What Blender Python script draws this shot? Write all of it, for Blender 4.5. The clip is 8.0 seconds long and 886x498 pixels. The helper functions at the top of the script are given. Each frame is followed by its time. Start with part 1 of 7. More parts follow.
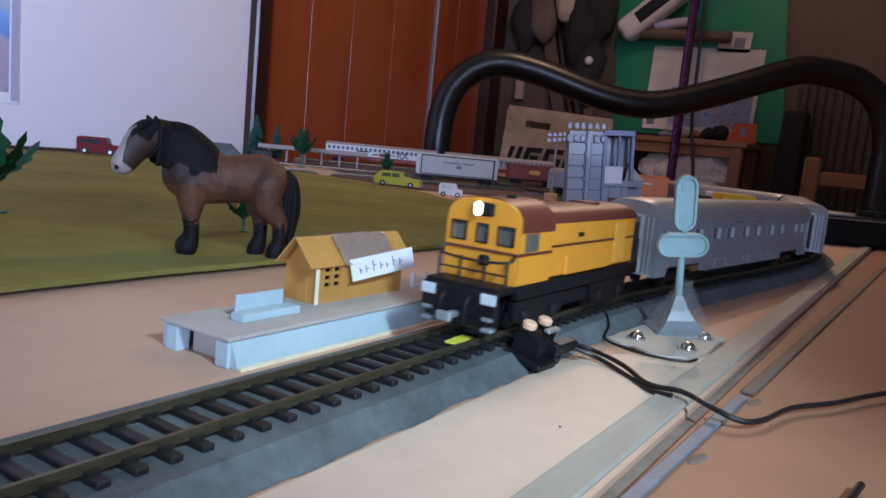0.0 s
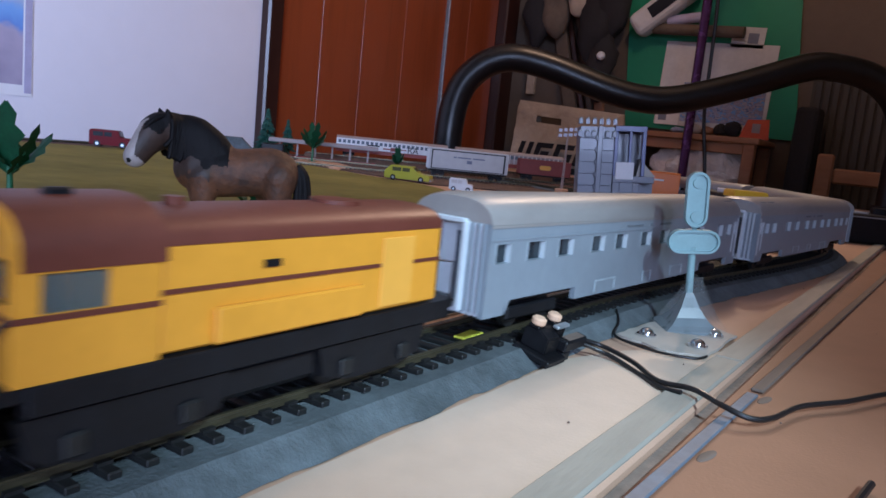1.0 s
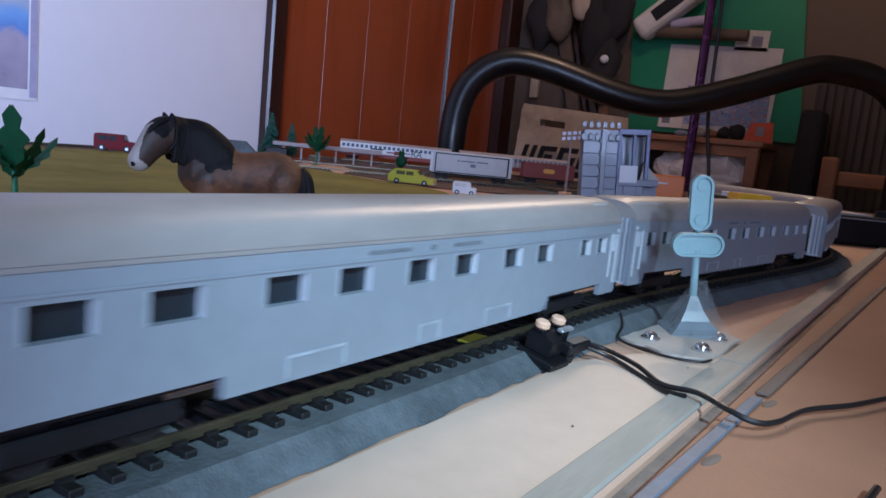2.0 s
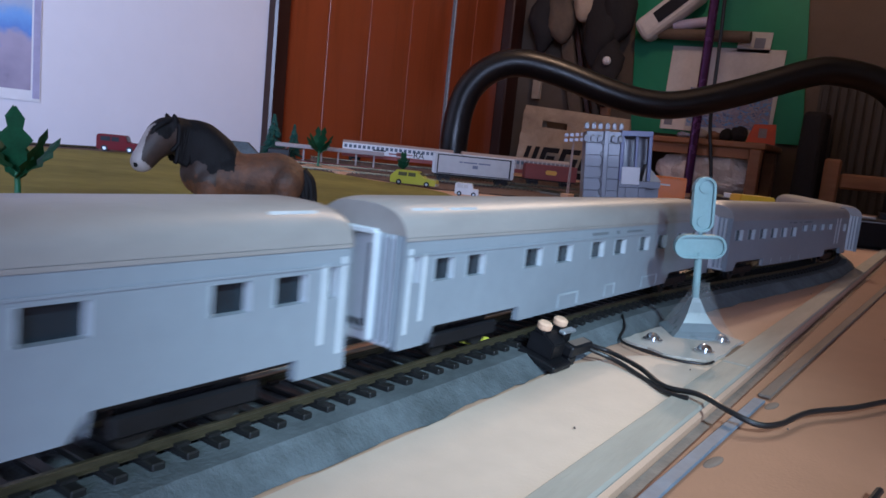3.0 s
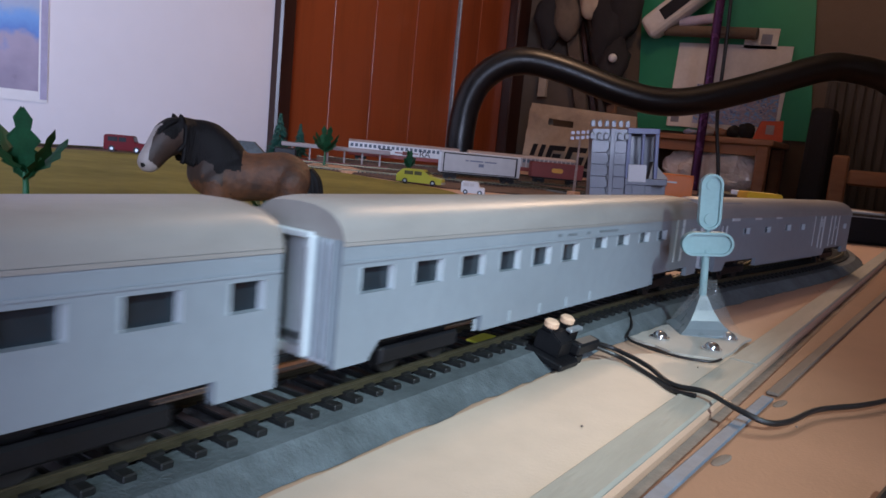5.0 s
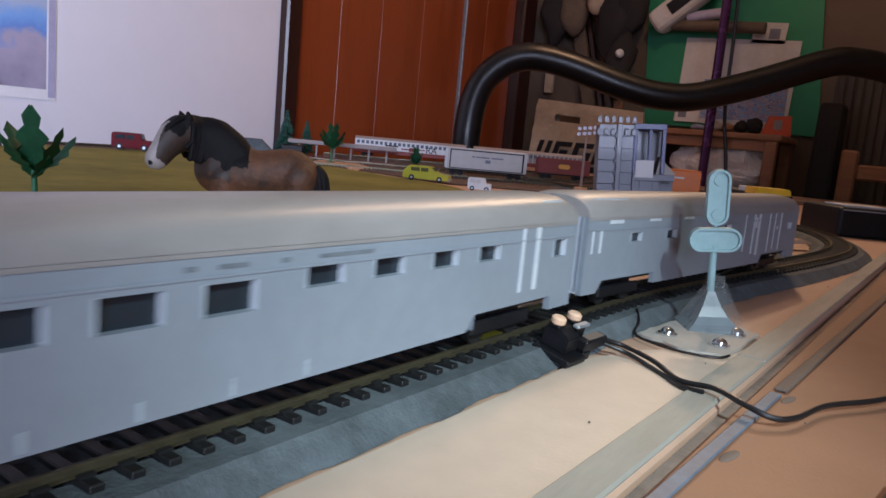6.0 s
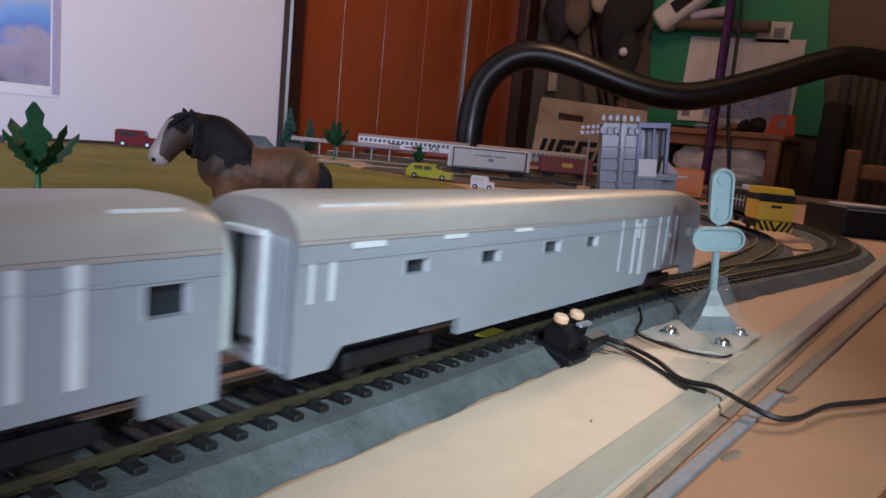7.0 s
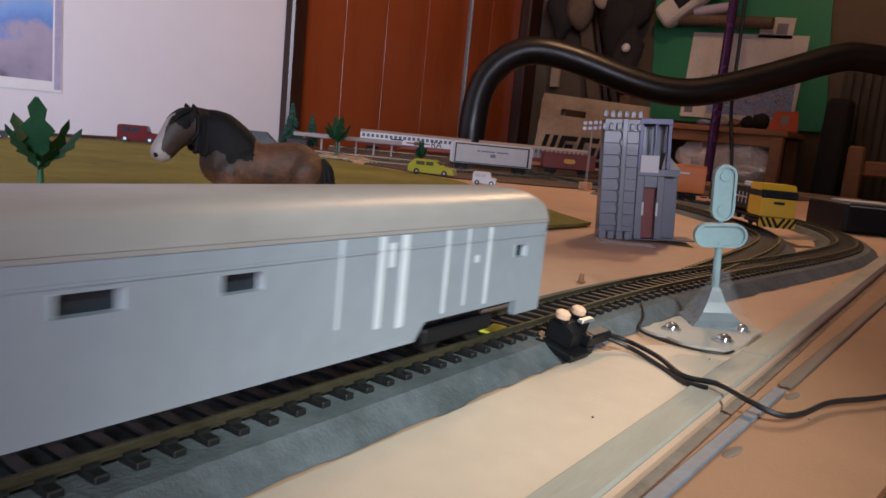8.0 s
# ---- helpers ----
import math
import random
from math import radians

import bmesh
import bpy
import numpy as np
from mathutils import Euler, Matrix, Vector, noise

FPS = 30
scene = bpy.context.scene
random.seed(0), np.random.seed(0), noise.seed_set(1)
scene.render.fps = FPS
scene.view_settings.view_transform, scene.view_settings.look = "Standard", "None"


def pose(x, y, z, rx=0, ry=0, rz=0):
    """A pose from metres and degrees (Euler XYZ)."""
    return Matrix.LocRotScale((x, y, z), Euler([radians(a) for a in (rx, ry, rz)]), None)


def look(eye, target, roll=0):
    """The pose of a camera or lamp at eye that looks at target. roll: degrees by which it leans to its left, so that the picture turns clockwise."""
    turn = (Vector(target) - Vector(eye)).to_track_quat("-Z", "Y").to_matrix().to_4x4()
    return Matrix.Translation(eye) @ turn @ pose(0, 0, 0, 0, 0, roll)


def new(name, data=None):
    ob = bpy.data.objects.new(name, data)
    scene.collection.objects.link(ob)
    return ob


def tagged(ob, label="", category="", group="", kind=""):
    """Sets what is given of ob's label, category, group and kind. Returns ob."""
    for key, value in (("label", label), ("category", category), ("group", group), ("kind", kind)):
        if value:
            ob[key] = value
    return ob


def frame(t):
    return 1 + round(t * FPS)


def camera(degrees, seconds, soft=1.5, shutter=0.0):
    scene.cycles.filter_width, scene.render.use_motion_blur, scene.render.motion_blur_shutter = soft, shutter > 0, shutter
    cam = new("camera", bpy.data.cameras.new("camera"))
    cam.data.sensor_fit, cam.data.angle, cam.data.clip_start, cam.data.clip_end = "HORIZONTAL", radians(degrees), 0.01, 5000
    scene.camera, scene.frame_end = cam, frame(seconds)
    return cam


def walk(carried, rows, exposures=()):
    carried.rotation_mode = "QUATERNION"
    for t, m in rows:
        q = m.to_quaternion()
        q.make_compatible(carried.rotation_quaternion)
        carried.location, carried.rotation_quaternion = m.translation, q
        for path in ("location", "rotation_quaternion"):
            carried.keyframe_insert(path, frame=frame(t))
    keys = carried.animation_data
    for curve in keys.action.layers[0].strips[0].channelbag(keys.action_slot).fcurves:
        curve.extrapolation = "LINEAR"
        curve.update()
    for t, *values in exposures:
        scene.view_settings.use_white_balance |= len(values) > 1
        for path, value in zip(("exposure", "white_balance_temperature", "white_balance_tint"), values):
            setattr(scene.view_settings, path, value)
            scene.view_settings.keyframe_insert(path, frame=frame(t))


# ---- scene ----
cam = camera(62.2, 8.0, soft=1.6, shutter=0.5)
walk(cam, [
    (0.0, pose(0, 0, 0.0719, 82.187, -5.449, -56.228)),
    (0.5, pose(0, 0, 0.0719, 82.075, -5.666, -56.057)),
    (1.0, pose(0, 0, 0.0719, 81.704, -5.763, -55.409)),
    (1.5, pose(0, 0, 0.0719, 81.841, -5.664, -55.232)),
    (3.0, pose(0, 0, 0.0719, 82.029, -5.756, -54.959)),
    (3.5, pose(0, 0, 0.0719, 81.994, -5.394, -54.972)),
    (4.0, pose(0, 0, 0.0719, 81.965, -5.362, -54.702)),
    (4.5, pose(0, 0, 0.0719, 81.957, -5.528, -54.655)),
    (6.0, pose(0, 0, 0.0719, 81.547, -5.221, -53.99)),
    (6.5, pose(0, 0, 0.0719, 81.429, -5.488, -53.792)),
    (7.0, pose(0, 0, 0.0719, 81.384, -5.405, -53.754)),
    (7.5, pose(0, 0, 0.0719, 81.282, -5.333, -53.668)),
    (8.0, pose(0, 0, 0.0719, 81.043, -5.506, -53.585)),
], exposures=[(0.0, 0.0, 5650, 9), (1.0, 0.0, 5500, 9), (1.5, 0.0, 5350, 8), (3.0, 0.0, 5500, 8), (3.5, 0.0, 5700, 8), (4.5, 0.0, 6000, 9), (6.5, 0.0, 6500, 10), (7.0, 0.0, 6650, 10), (8.0, 0.0, 7300, 12)])

# ---- light: cool daylight from a window behind, one warm ceiling lamp, an added near fill ----
world = bpy.data.worlds.new("sky")
scene.world = world
world.use_nodes = True
sky = world.node_tree.nodes.new("ShaderNodeTexSky")
sky.sky_type, sky.sun_disc, sky.sun_elevation, sky.sun_rotation = "NISHITA", False, radians(35), radians(200)
backing = world.node_tree.nodes["Background"]
backing.inputs[1].default_value = 0.12
world.node_tree.links.new(sky.outputs[0], backing.inputs[0])


def area_lamp(name, eye, target, w, h, watts, colour):
    data = bpy.data.lights.new(name, "AREA")
    data.shape, data.size, data.size_y, data.energy, data.color = "RECTANGLE", w, h, watts, colour
    ob = new(name, data)
    ob.matrix_world = look(eye, target)
    return ob


def spot_lamp(name, eye, target, watts, colour, degrees, radius, blend=0.6):
    data = bpy.data.lights.new(name, "SPOT")
    data.energy, data.color, data.spot_size, data.spot_blend, data.shadow_soft_size = watts, colour, radians(degrees), blend, radius
    new(name, data).matrix_world = look(eye, target)


# where the added fill sits, out of view behind the camera
NEAR_FILL = (0.00, -0.275, 0.375)
window = area_lamp("window_daylight", (-2.12, -1.15, 0.72), (0.22, 1.60, 0.50), 1.3, 0.95, 16.5, (0.66, 0.73, 1.0))
window.data.spread = radians(52)
spot_lamp("pole_lamp_light", (1.78, 0.50, 0.98), (0.36, 0.48, 0.0), 17, (1.0, 0.66, 0.41), 62, 0.035)
# added cool fill that brightens the near track; no such source is known
spot_lamp("added_fill_spot", (0.005, -0.265, 0.360), (0.205, 0.130, 0.005), 13.0, (0.74, 0.92, 0.98), 37, 0.025, 1.0)
bulb = bpy.data.lights.new("ceiling_bulb", "POINT")
bulb.energy, bulb.color, bulb.shadow_soft_size = 15.0, (1.0, 0.60, 0.37), 0.06
new("ceiling_bulb", bulb).location = (1.60, 0.52, 1.30)


# ---- materials ----
def mat(name, colour, rough=0.6, metal=0.0, vary=0.12, scale=40.0, bump=0.0, bscale=200.0, second=None, spec=0.5, coat=0.0, random=0.0, stretch=(1, 1, 1)):
    """A surface with colour variation at two scales, fine relief and uneven gloss."""
    m = bpy.data.materials.new(name)
    m.use_nodes = True
    nt = m.node_tree
    b = nt.nodes["Principled BSDF"]
    co = nt.nodes.new("ShaderNodeTexCoord")
    mp = nt.nodes.new("ShaderNodeMapping")
    mp.inputs["Scale"].default_value = stretch
    nt.links.new(co.outputs["Object"], mp.inputs[0])
    n1 = nt.nodes.new("ShaderNodeTexNoise")
    n1.inputs["Scale"].default_value, n1.inputs["Detail"].default_value = scale, 6
    n2 = nt.nodes.new("ShaderNodeTexNoise")
    n2.inputs["Scale"].default_value, n2.inputs["Detail"].default_value = scale * 7.3, 3
    for n in (n1, n2):
        nt.links.new(mp.outputs[0], n.inputs["Vector"])
    add = nt.nodes.new("ShaderNodeMath")
    add.operation = "MULTIPLY_ADD"
    nt.links.new(n2.outputs[0], add.inputs[0])
    add.inputs[1].default_value = 0.45
    nt.links.new(n1.outputs[0], add.inputs[2])
    value = add.outputs[0]
    if random:
        info = nt.nodes.new("ShaderNodeObjectInfo")
        geo = nt.nodes.new("ShaderNodeNewGeometry")
        mix = nt.nodes.new("ShaderNodeMath")
        mix.operation = "ADD"
        nt.links.new(info.outputs["Random"], mix.inputs[0])
        nt.links.new(geo.outputs["Random Per Island"], mix.inputs[1])
        ma = nt.nodes.new("ShaderNodeMath")
        ma.operation = "MULTIPLY_ADD"
        nt.links.new(mix.outputs[0], ma.inputs[0])
        ma.inputs[1].default_value = random
        nt.links.new(value, ma.inputs[2])
        value = ma.outputs[0]
    ramp = nt.nodes.new("ShaderNodeValToRGB")
    lo = second or tuple(c * (1 - vary) for c in colour)
    hi = tuple(min(1, c * (1 + vary)) for c in colour)
    ramp.color_ramp.elements[0].position, ramp.color_ramp.elements[1].position = 0.45, 1.0
    ramp.color_ramp.elements[0].color, ramp.color_ramp.elements[1].color = (*lo, 1), (*hi, 1)
    nt.links.new(value, ramp.inputs[0])
    nt.links.new(ramp.outputs[0], b.inputs["Base Color"])
    rr = nt.nodes.new("ShaderNodeMapRange")
    rr.inputs["To Min"].default_value, rr.inputs["To Max"].default_value = max(0.03, rough - 0.1), min(1, rough + 0.1)
    nt.links.new(n1.outputs[0], rr.inputs[0])
    nt.links.new(rr.outputs[0], b.inputs["Roughness"])
    b.inputs["Metallic"].default_value = metal
    b.inputs["Specular IOR Level"].default_value = spec
    b.inputs["Coat Weight"].default_value = coat
    if bump:
        n3 = nt.nodes.new("ShaderNodeTexNoise")
        n3.inputs["Scale"].default_value, n3.inputs["Detail"].default_value = bscale, 4
        nt.links.new(mp.outputs[0], n3.inputs["Vector"])
        bp = nt.nodes.new("ShaderNodeBump")
        bp.inputs["Strength"].default_value, bp.inputs["Distance"].default_value = bump, 0.4 / bscale
        nt.links.new(n3.outputs[0], bp.inputs["Height"])
        nt.links.new(bp.outputs[0], b.inputs["Normal"])
    return m


def glass(name, colour=(0.9, 0.95, 1.0), rough=0.03, clear=0.75):
    m = bpy.data.materials.new(name)
    m.use_nodes = True
    nt = m.node_tree
    b = nt.nodes["Principled BSDF"]
    b.inputs["Base Color"].default_value = (*colour, 1)
    b.inputs["Roughness"].default_value = rough
    b.inputs["Alpha"].default_value = 1 - clear
    return m


def glow(name, colour, strength):
    m = bpy.data.materials.new(name)
    m.use_nodes = True
    b = m.node_tree.nodes["Principled BSDF"]
    b.inputs["Base Color"].default_value = (*colour, 1)
    b.inputs["Emission Color"].default_value, b.inputs["Emission Strength"].default_value = (*colour, 1), strength
    return m


M_BOARD = mat("particle_board", (0.56, 0.36, 0.25), 0.55, vary=0.1, scale=9, bump=0.25, bscale=900)
M_BOARD2 = mat("orange_brown_board", (0.30, 0.150, 0.088), 0.55, vary=0.14, scale=8, bump=0.25, bscale=900)
# the same board in a paler colour, for the light pool by the track
M_LITBOARD = mat("light_pool_board", (0.62, 0.49, 0.385), 0.5, vary=0.1, scale=14, bump=0.2, bscale=900)
M_STRIP = mat("grey_wood_strip", (0.36, 0.34, 0.29), 0.6, vary=0.25, scale=30, bump=0.3, bscale=500, stretch=(0.15, 1, 1))
M_DARKGAP = mat("brown_gap", (0.24, 0.19, 0.16), 0.8, vary=0.35, scale=40, bump=0.3)
M_BLUE = mat("blue_tape", (0.13, 0.16, 0.205), 0.5, vary=0.3, scale=60)
M_MAT = mat("grass_mat", (0.22, 0.20, 0.058), 0.95, vary=0.28, scale=7, bump=0.9, bscale=1500, spec=0.1)
M_ROAD = mat("grey_roadbed", (0.10, 0.118, 0.128), 0.85, vary=0.5, scale=34, bump=1.0, bscale=900, second=(0.055, 0.066, 0.07))
M_SLEEPER = mat("black_plastic_sleeper", (0.011, 0.011, 0.011), 0.5, vary=0.3, scale=80, random=0.1)
M_BALLAST = mat("brown_ballast", (0.105, 0.066, 0.048), 0.95, vary=0.4, scale=60, bump=1.0, bscale=1200)
M_RAIL = mat("tarnished_brass_rail", (0.14, 0.122, 0.075), 0.36, metal=0.7, vary=0.25, scale=70)
M_GREY = mat("silver_grey_paint", (0.25, 0.285, 0.325), 0.42, vary=0.1, scale=25, bump=0.12, bscale=600)
M_ROOF = mat("warm_grey_roof", (0.30, 0.28, 0.268), 0.4, vary=0.14, scale=30, bump=0.12, bscale=500, stretch=(0.4, 1, 1))
M_BARE = mat("bare_scratched_plastic", (0.60, 0.65, 0.69), 0.4, vary=0.08, scale=120)
M_SCRAPED = mat("thin_scraped_paint", (0.36, 0.41, 0.45), 0.45, vary=0.2, scale=160)
M_FAINT = mat("faded_grey_lettering", (0.15, 0.17, 0.19), 0.6, vary=0.2, scale=200)
M_INSIDE = mat("dim_coach_inside", (0.10, 0.13, 0.17), 0.6, vary=0.2, scale=50)
M_BLACK = mat("black_plastic", (0.009, 0.009, 0.011), 0.45, vary=0.3, scale=90, bump=0.15, bscale=500, spec=0.25)
M_YELLOW = mat("mustard_yellow_paint", (0.74, 0.325, 0.028), 0.42, vary=0.08, scale=40, bump=0.08, bscale=500)
M_YPALE = mat("faded_yellow_paint", (0.80, 0.39, 0.055), 0.45, vary=0.06, scale=40)
M_BROWN = mat("red_brown_paint", (0.13, 0.035, 0.022), 0.45, vary=0.15, scale=50, bump=0.1, bscale=500)
M_WHEEL = mat("blackened_wheel", (0.03, 0.03, 0.03), 0.45, metal=0.5, vary=0.3)
M_GREYMET = mat("dull_metal", (0.42, 0.46, 0.5), 0.4, metal=0.6, vary=0.2, scale=120)
M_WIRE = mat("dark_steel_wire", (0.06, 0.05, 0.05), 0.4, metal=0.7)
M_GLASS = glass("clear_window", (0.20, 0.26, 0.26), 0.04, 0.75)
M_DARKGLASS = mat("dark_window", (0.020, 0.028, 0.036), 0.15, vary=0.2, spec=0.35)
M_LAMP = glow("lit_headlight", (1.0, 0.97, 0.9), 9.0)
M_SIGNAL = mat("blue_green_plastic", (0.30, 0.45, 0.47), 0.35, vary=0.1, scale=90, bump=0.08, bscale=600)
M_BASEGREY = mat("grey_blue_base", (0.19, 0.235, 0.26), 0.3, vary=0.15, scale=110, coat=0.3)
M_STEEL = mat("bright_screw", (0.75, 0.76, 0.78), 0.18, metal=1.0, vary=0.1)
M_CARD = mat("off_white_card", (0.48, 0.44, 0.39), 0.7, vary=0.08, scale=60)
M_PAPER = mat("white_paper", (0.80, 0.80, 0.82), 0.7, vary=0.04, scale=50)
M_INK = mat("faint_grey_ink", (0.22, 0.24, 0.32), 0.8)
M_PLATFORM = mat("pale_blue_plastic", (0.42, 0.53, 0.58), 0.5, vary=0.08, scale=50, bump=0.1, bscale=500)
M_PLATTOP = mat("grey_platform_top", (0.42, 0.39, 0.36), 0.75, vary=0.1, scale=60, bump=0.3, bscale=900)
M_HUT = mat("ochre_plastic", (0.46, 0.24, 0.055), 0.5, vary=0.12, scale=60, bump=0.15, bscale=500)
M_HUTROOF = mat("tan_tape_roof", (0.52, 0.40, 0.33), 0.22, vary=0.15, scale=70, bump=0.4, bscale=160, coat=0.3)
M_CREAM = mat("cream_trim", (0.8, 0.72, 0.52), 0.5)
M_NEON = mat("lime_yellow_tape", (0.82, 0.80, 0.09), 0.4, vary=0.08)
M_PEACH = mat("pale_wood_knob", (0.78, 0.5, 0.33), 0.45, vary=0.1, scale=120)
M_CABLE = mat("black_rubber_cable", (0.012, 0.011, 0.012), 0.38, vary=0.2)
M_WALL = mat("white_wall_paint", (0.76, 0.74, 0.78), 0.75, vary=0.03, scale=3, bump=0.1, bscale=120)
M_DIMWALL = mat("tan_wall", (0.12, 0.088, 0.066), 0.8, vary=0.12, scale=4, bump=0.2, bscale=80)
M_PANEL = mat("dark_grooved_panel", (0.05, 0.04, 0.033), 0.6, vary=0.2, scale=5, stretch=(1, 1, 0.1))
M_DOORWOOD = mat("red_brown_varnished_wood", (0.21, 0.043, 0.012), 0.32, vary=0.35, scale=6, bump=0.1, bscale=60, stretch=(1.6, 1.6, 0.12), random=0.2, coat=0.25)
M_DARKWOOD = mat("dark_stained_frame", (0.035, 0.012, 0.008), 0.35, vary=0.3, scale=8, stretch=(1, 1, 0.15))
M_WOOD = mat("orange_brown_wood", (0.31, 0.145, 0.07), 0.5, vary=0.3, scale=9, bump=0.15, bscale=90, stretch=(1, 0.2, 1))
M_FLOOR = mat("brown_carpet", (0.11, 0.08, 0.06), 0.95, vary=0.2, scale=12, bump=0.6, bscale=300)
M_CEIL = mat("ceiling_paint", (0.62, 0.6, 0.57), 0.85, vary=0.03, scale=3)
M_COAT = mat("bay_horse_coat", (0.115, 0.042, 0.016), 0.66, vary=0.4, scale=34, second=(0.016, 0.008, 0.006), bump=0.6, bscale=400)
M_MANE = mat("black_horse_hair", (0.006, 0.005, 0.006), 0.7, vary=0.3, scale=60, bump=0.5, bscale=260, stretch=(1, 1, 0.3), spec=0.2)
M_BLAZE = mat("pale_muzzle", (0.30, 0.26, 0.25), 0.5, vary=0.15, scale=200)
M_LEAF = mat("green_plastic_leaf", (0.018, 0.12, 0.05), 0.5, vary=0.3, scale=70, bump=0.3, bscale=400)
M_PINE = mat("dark_green_pine", (0.012, 0.07, 0.05), 0.7, vary=0.35, scale=80)
M_RED = mat("red_toy_paint", (0.13, 0.004, 0.010), 0.6, vary=0.1, spec=0.2)
M_MAROON = mat("maroon_wagon_paint", (0.24, 0.040, 0.033), 0.5, vary=0.15)
M_LIME = mat("yellow_green_toy_paint", (0.44, 0.43, 0.03), 0.35, vary=0.08, coat=0.3)
M_WHITE = mat("white_plastic", (0.72, 0.73, 0.74), 0.4, vary=0.06, scale=60)
M_PINKGREY = mat("grey_pink_plastic", (0.34, 0.28, 0.265), 0.5, vary=0.15)
M_LEGO = mat("blue_grey_bricks", (0.125, 0.13, 0.175), 0.35, vary=0.08, scale=60, coat=0.1)
M_LEGOBLUE = mat("blue_bricks", (0.085, 0.095, 0.24), 0.35, vary=0.08)
M_ORANGE = mat("orange_paint", (0.75, 0.20, 0.02), 0.4, vary=0.08)
M_GREEN = mat("green_card", (0.018, 0.23, 0.115), 0.6, vary=0.08, scale=5)
M_PIPE = mat("black_foam_tube", (0.005, 0.005, 0.006), 0.34, vary=0.25, scale=40, bump=0.1, bscale=200)
M_PURPLE = mat("purple_metal_pole", (0.10, 0.035, 0.12), 0.25, metal=0.6, vary=0.15)
M_BAG = mat("tan_paper_bag", (0.40, 0.32, 0.24), 0.7, vary=0.15, scale=9, bump=0.5, bscale=25)
M_CLEAR = glass("thin_clear_plastic", (0.6, 0.62, 0.63), 0.05, 0.90)
M_FABRIC = mat("dark_cloth", (0.02, 0.018, 0.02), 0.9, vary=0.3, scale=15)
M_DARKCOAT = mat("dark_bay_coat", (0.036, 0.019, 0.014), 0.6, vary=0.5, scale=45, bump=0.2, bscale=400)
M_STUD = mat("pale_stud", (0.28, 0.29, 0.26), 0.35, vary=0.1)
M_YELLOW2 = mat("bright_yellow_paint", (0.80, 0.47, 0.02), 0.4, vary=0.06)
M_PALEGREY = mat("pale_grey_print", (0.62, 0.61, 0.60), 0.6, vary=0.12, scale=12)
M_SAND = mat("pale_sand", (0.58, 0.36, 0.22), 0.9, vary=0.2, scale=50, bump=0.6, bscale=700)
M_LAMPBLUE = mat("blue_white_lamp", (0.45, 0.52, 0.72), 0.3, vary=0.2)
M_CLEARDARK = mat("tinted_window", (0.10, 0.10, 0.05), 0.15, vary=0.2)
M_LILAC = mat("lilac_shadow_and_paper", (0.42, 0.40, 0.56), 0.6, vary=0.1)
M_ORANGERED = mat("orange_red_card", (0.68, 0.10, 0.03), 0.5, vary=0.1)
M_BAGFILM = mat("milky_plastic_film", (0.78, 0.75, 0.73), 0.2, vary=0.2, scale=20, bump=0.5, bscale=60, coat=0.5)
M_TAPE = mat("shiny_clear_tape", (0.50, 0.53, 0.56), 0.2, vary=0.15, scale=150, bump=0.4, bscale=300, coat=0.6)
M_DARKSTRIP = mat("dirty_brown_strip", (0.17, 0.13, 0.105), 0.7, vary=0.3, scale=30, bump=0.3, bscale=500, stretch=(0.15, 1, 1))
M_CANVAS = mat("dim_canvas", (0.12, 0.088, 0.064), 0.8, vary=0.2, scale=10, bump=0.3, bscale=60)


def poster_mat():
    m = bpy.data.materials.new("colour_print")
    m.use_nodes = True
    nt = m.node_tree
    b = nt.nodes["Principled BSDF"]
    co = nt.nodes.new("ShaderNodeTexCoord")
    n = nt.nodes.new("ShaderNodeTexVoronoi")
    n.inputs["Scale"].default_value = 13
    w = nt.nodes.new("ShaderNodeTexNoise")
    w.inputs["Scale"].default_value, w.inputs["Detail"].default_value = 11, 5
    mx = nt.nodes.new("ShaderNodeMixRGB")
    mx.inputs[0].default_value = 0.55
    nt.links.new(co.outputs["Object"], mx.inputs[1])
    nt.links.new(w.outputs["Color"], mx.inputs[2])
    nt.links.new(mx.outputs[0], n.inputs["Vector"])
    sep = nt.nodes.new("ShaderNodeSeparateColor")
    nt.links.new(n.outputs["Color"], sep.inputs[0])
    r = nt.nodes.new("ShaderNodeValToRGB")
    r.color_ramp.interpolation = "EASE"
    e = r.color_ramp.elements
    e[0].color, e[1].color = (0.05, 0.07, 0.20, 1), (0.46, 0.38, 0.35, 1)
    for p, c in ((0.25, (0.14, 0.33, 0.66, 1)), (0.45, (0.36, 0.42, 0.62, 1)), (0.62, (0.20, 0.17, 0.24, 1)), (0.8, (0.34, 0.31, 0.42, 1))):
        e.new(p).color = c
    nt.links.new(sep.outputs[0], r.inputs[0])
    nt.links.new(r.outputs[0], b.inputs["Base Color"])
    b.inputs["Roughness"].default_value = 0.35
    return m


M_POSTER = poster_mat()


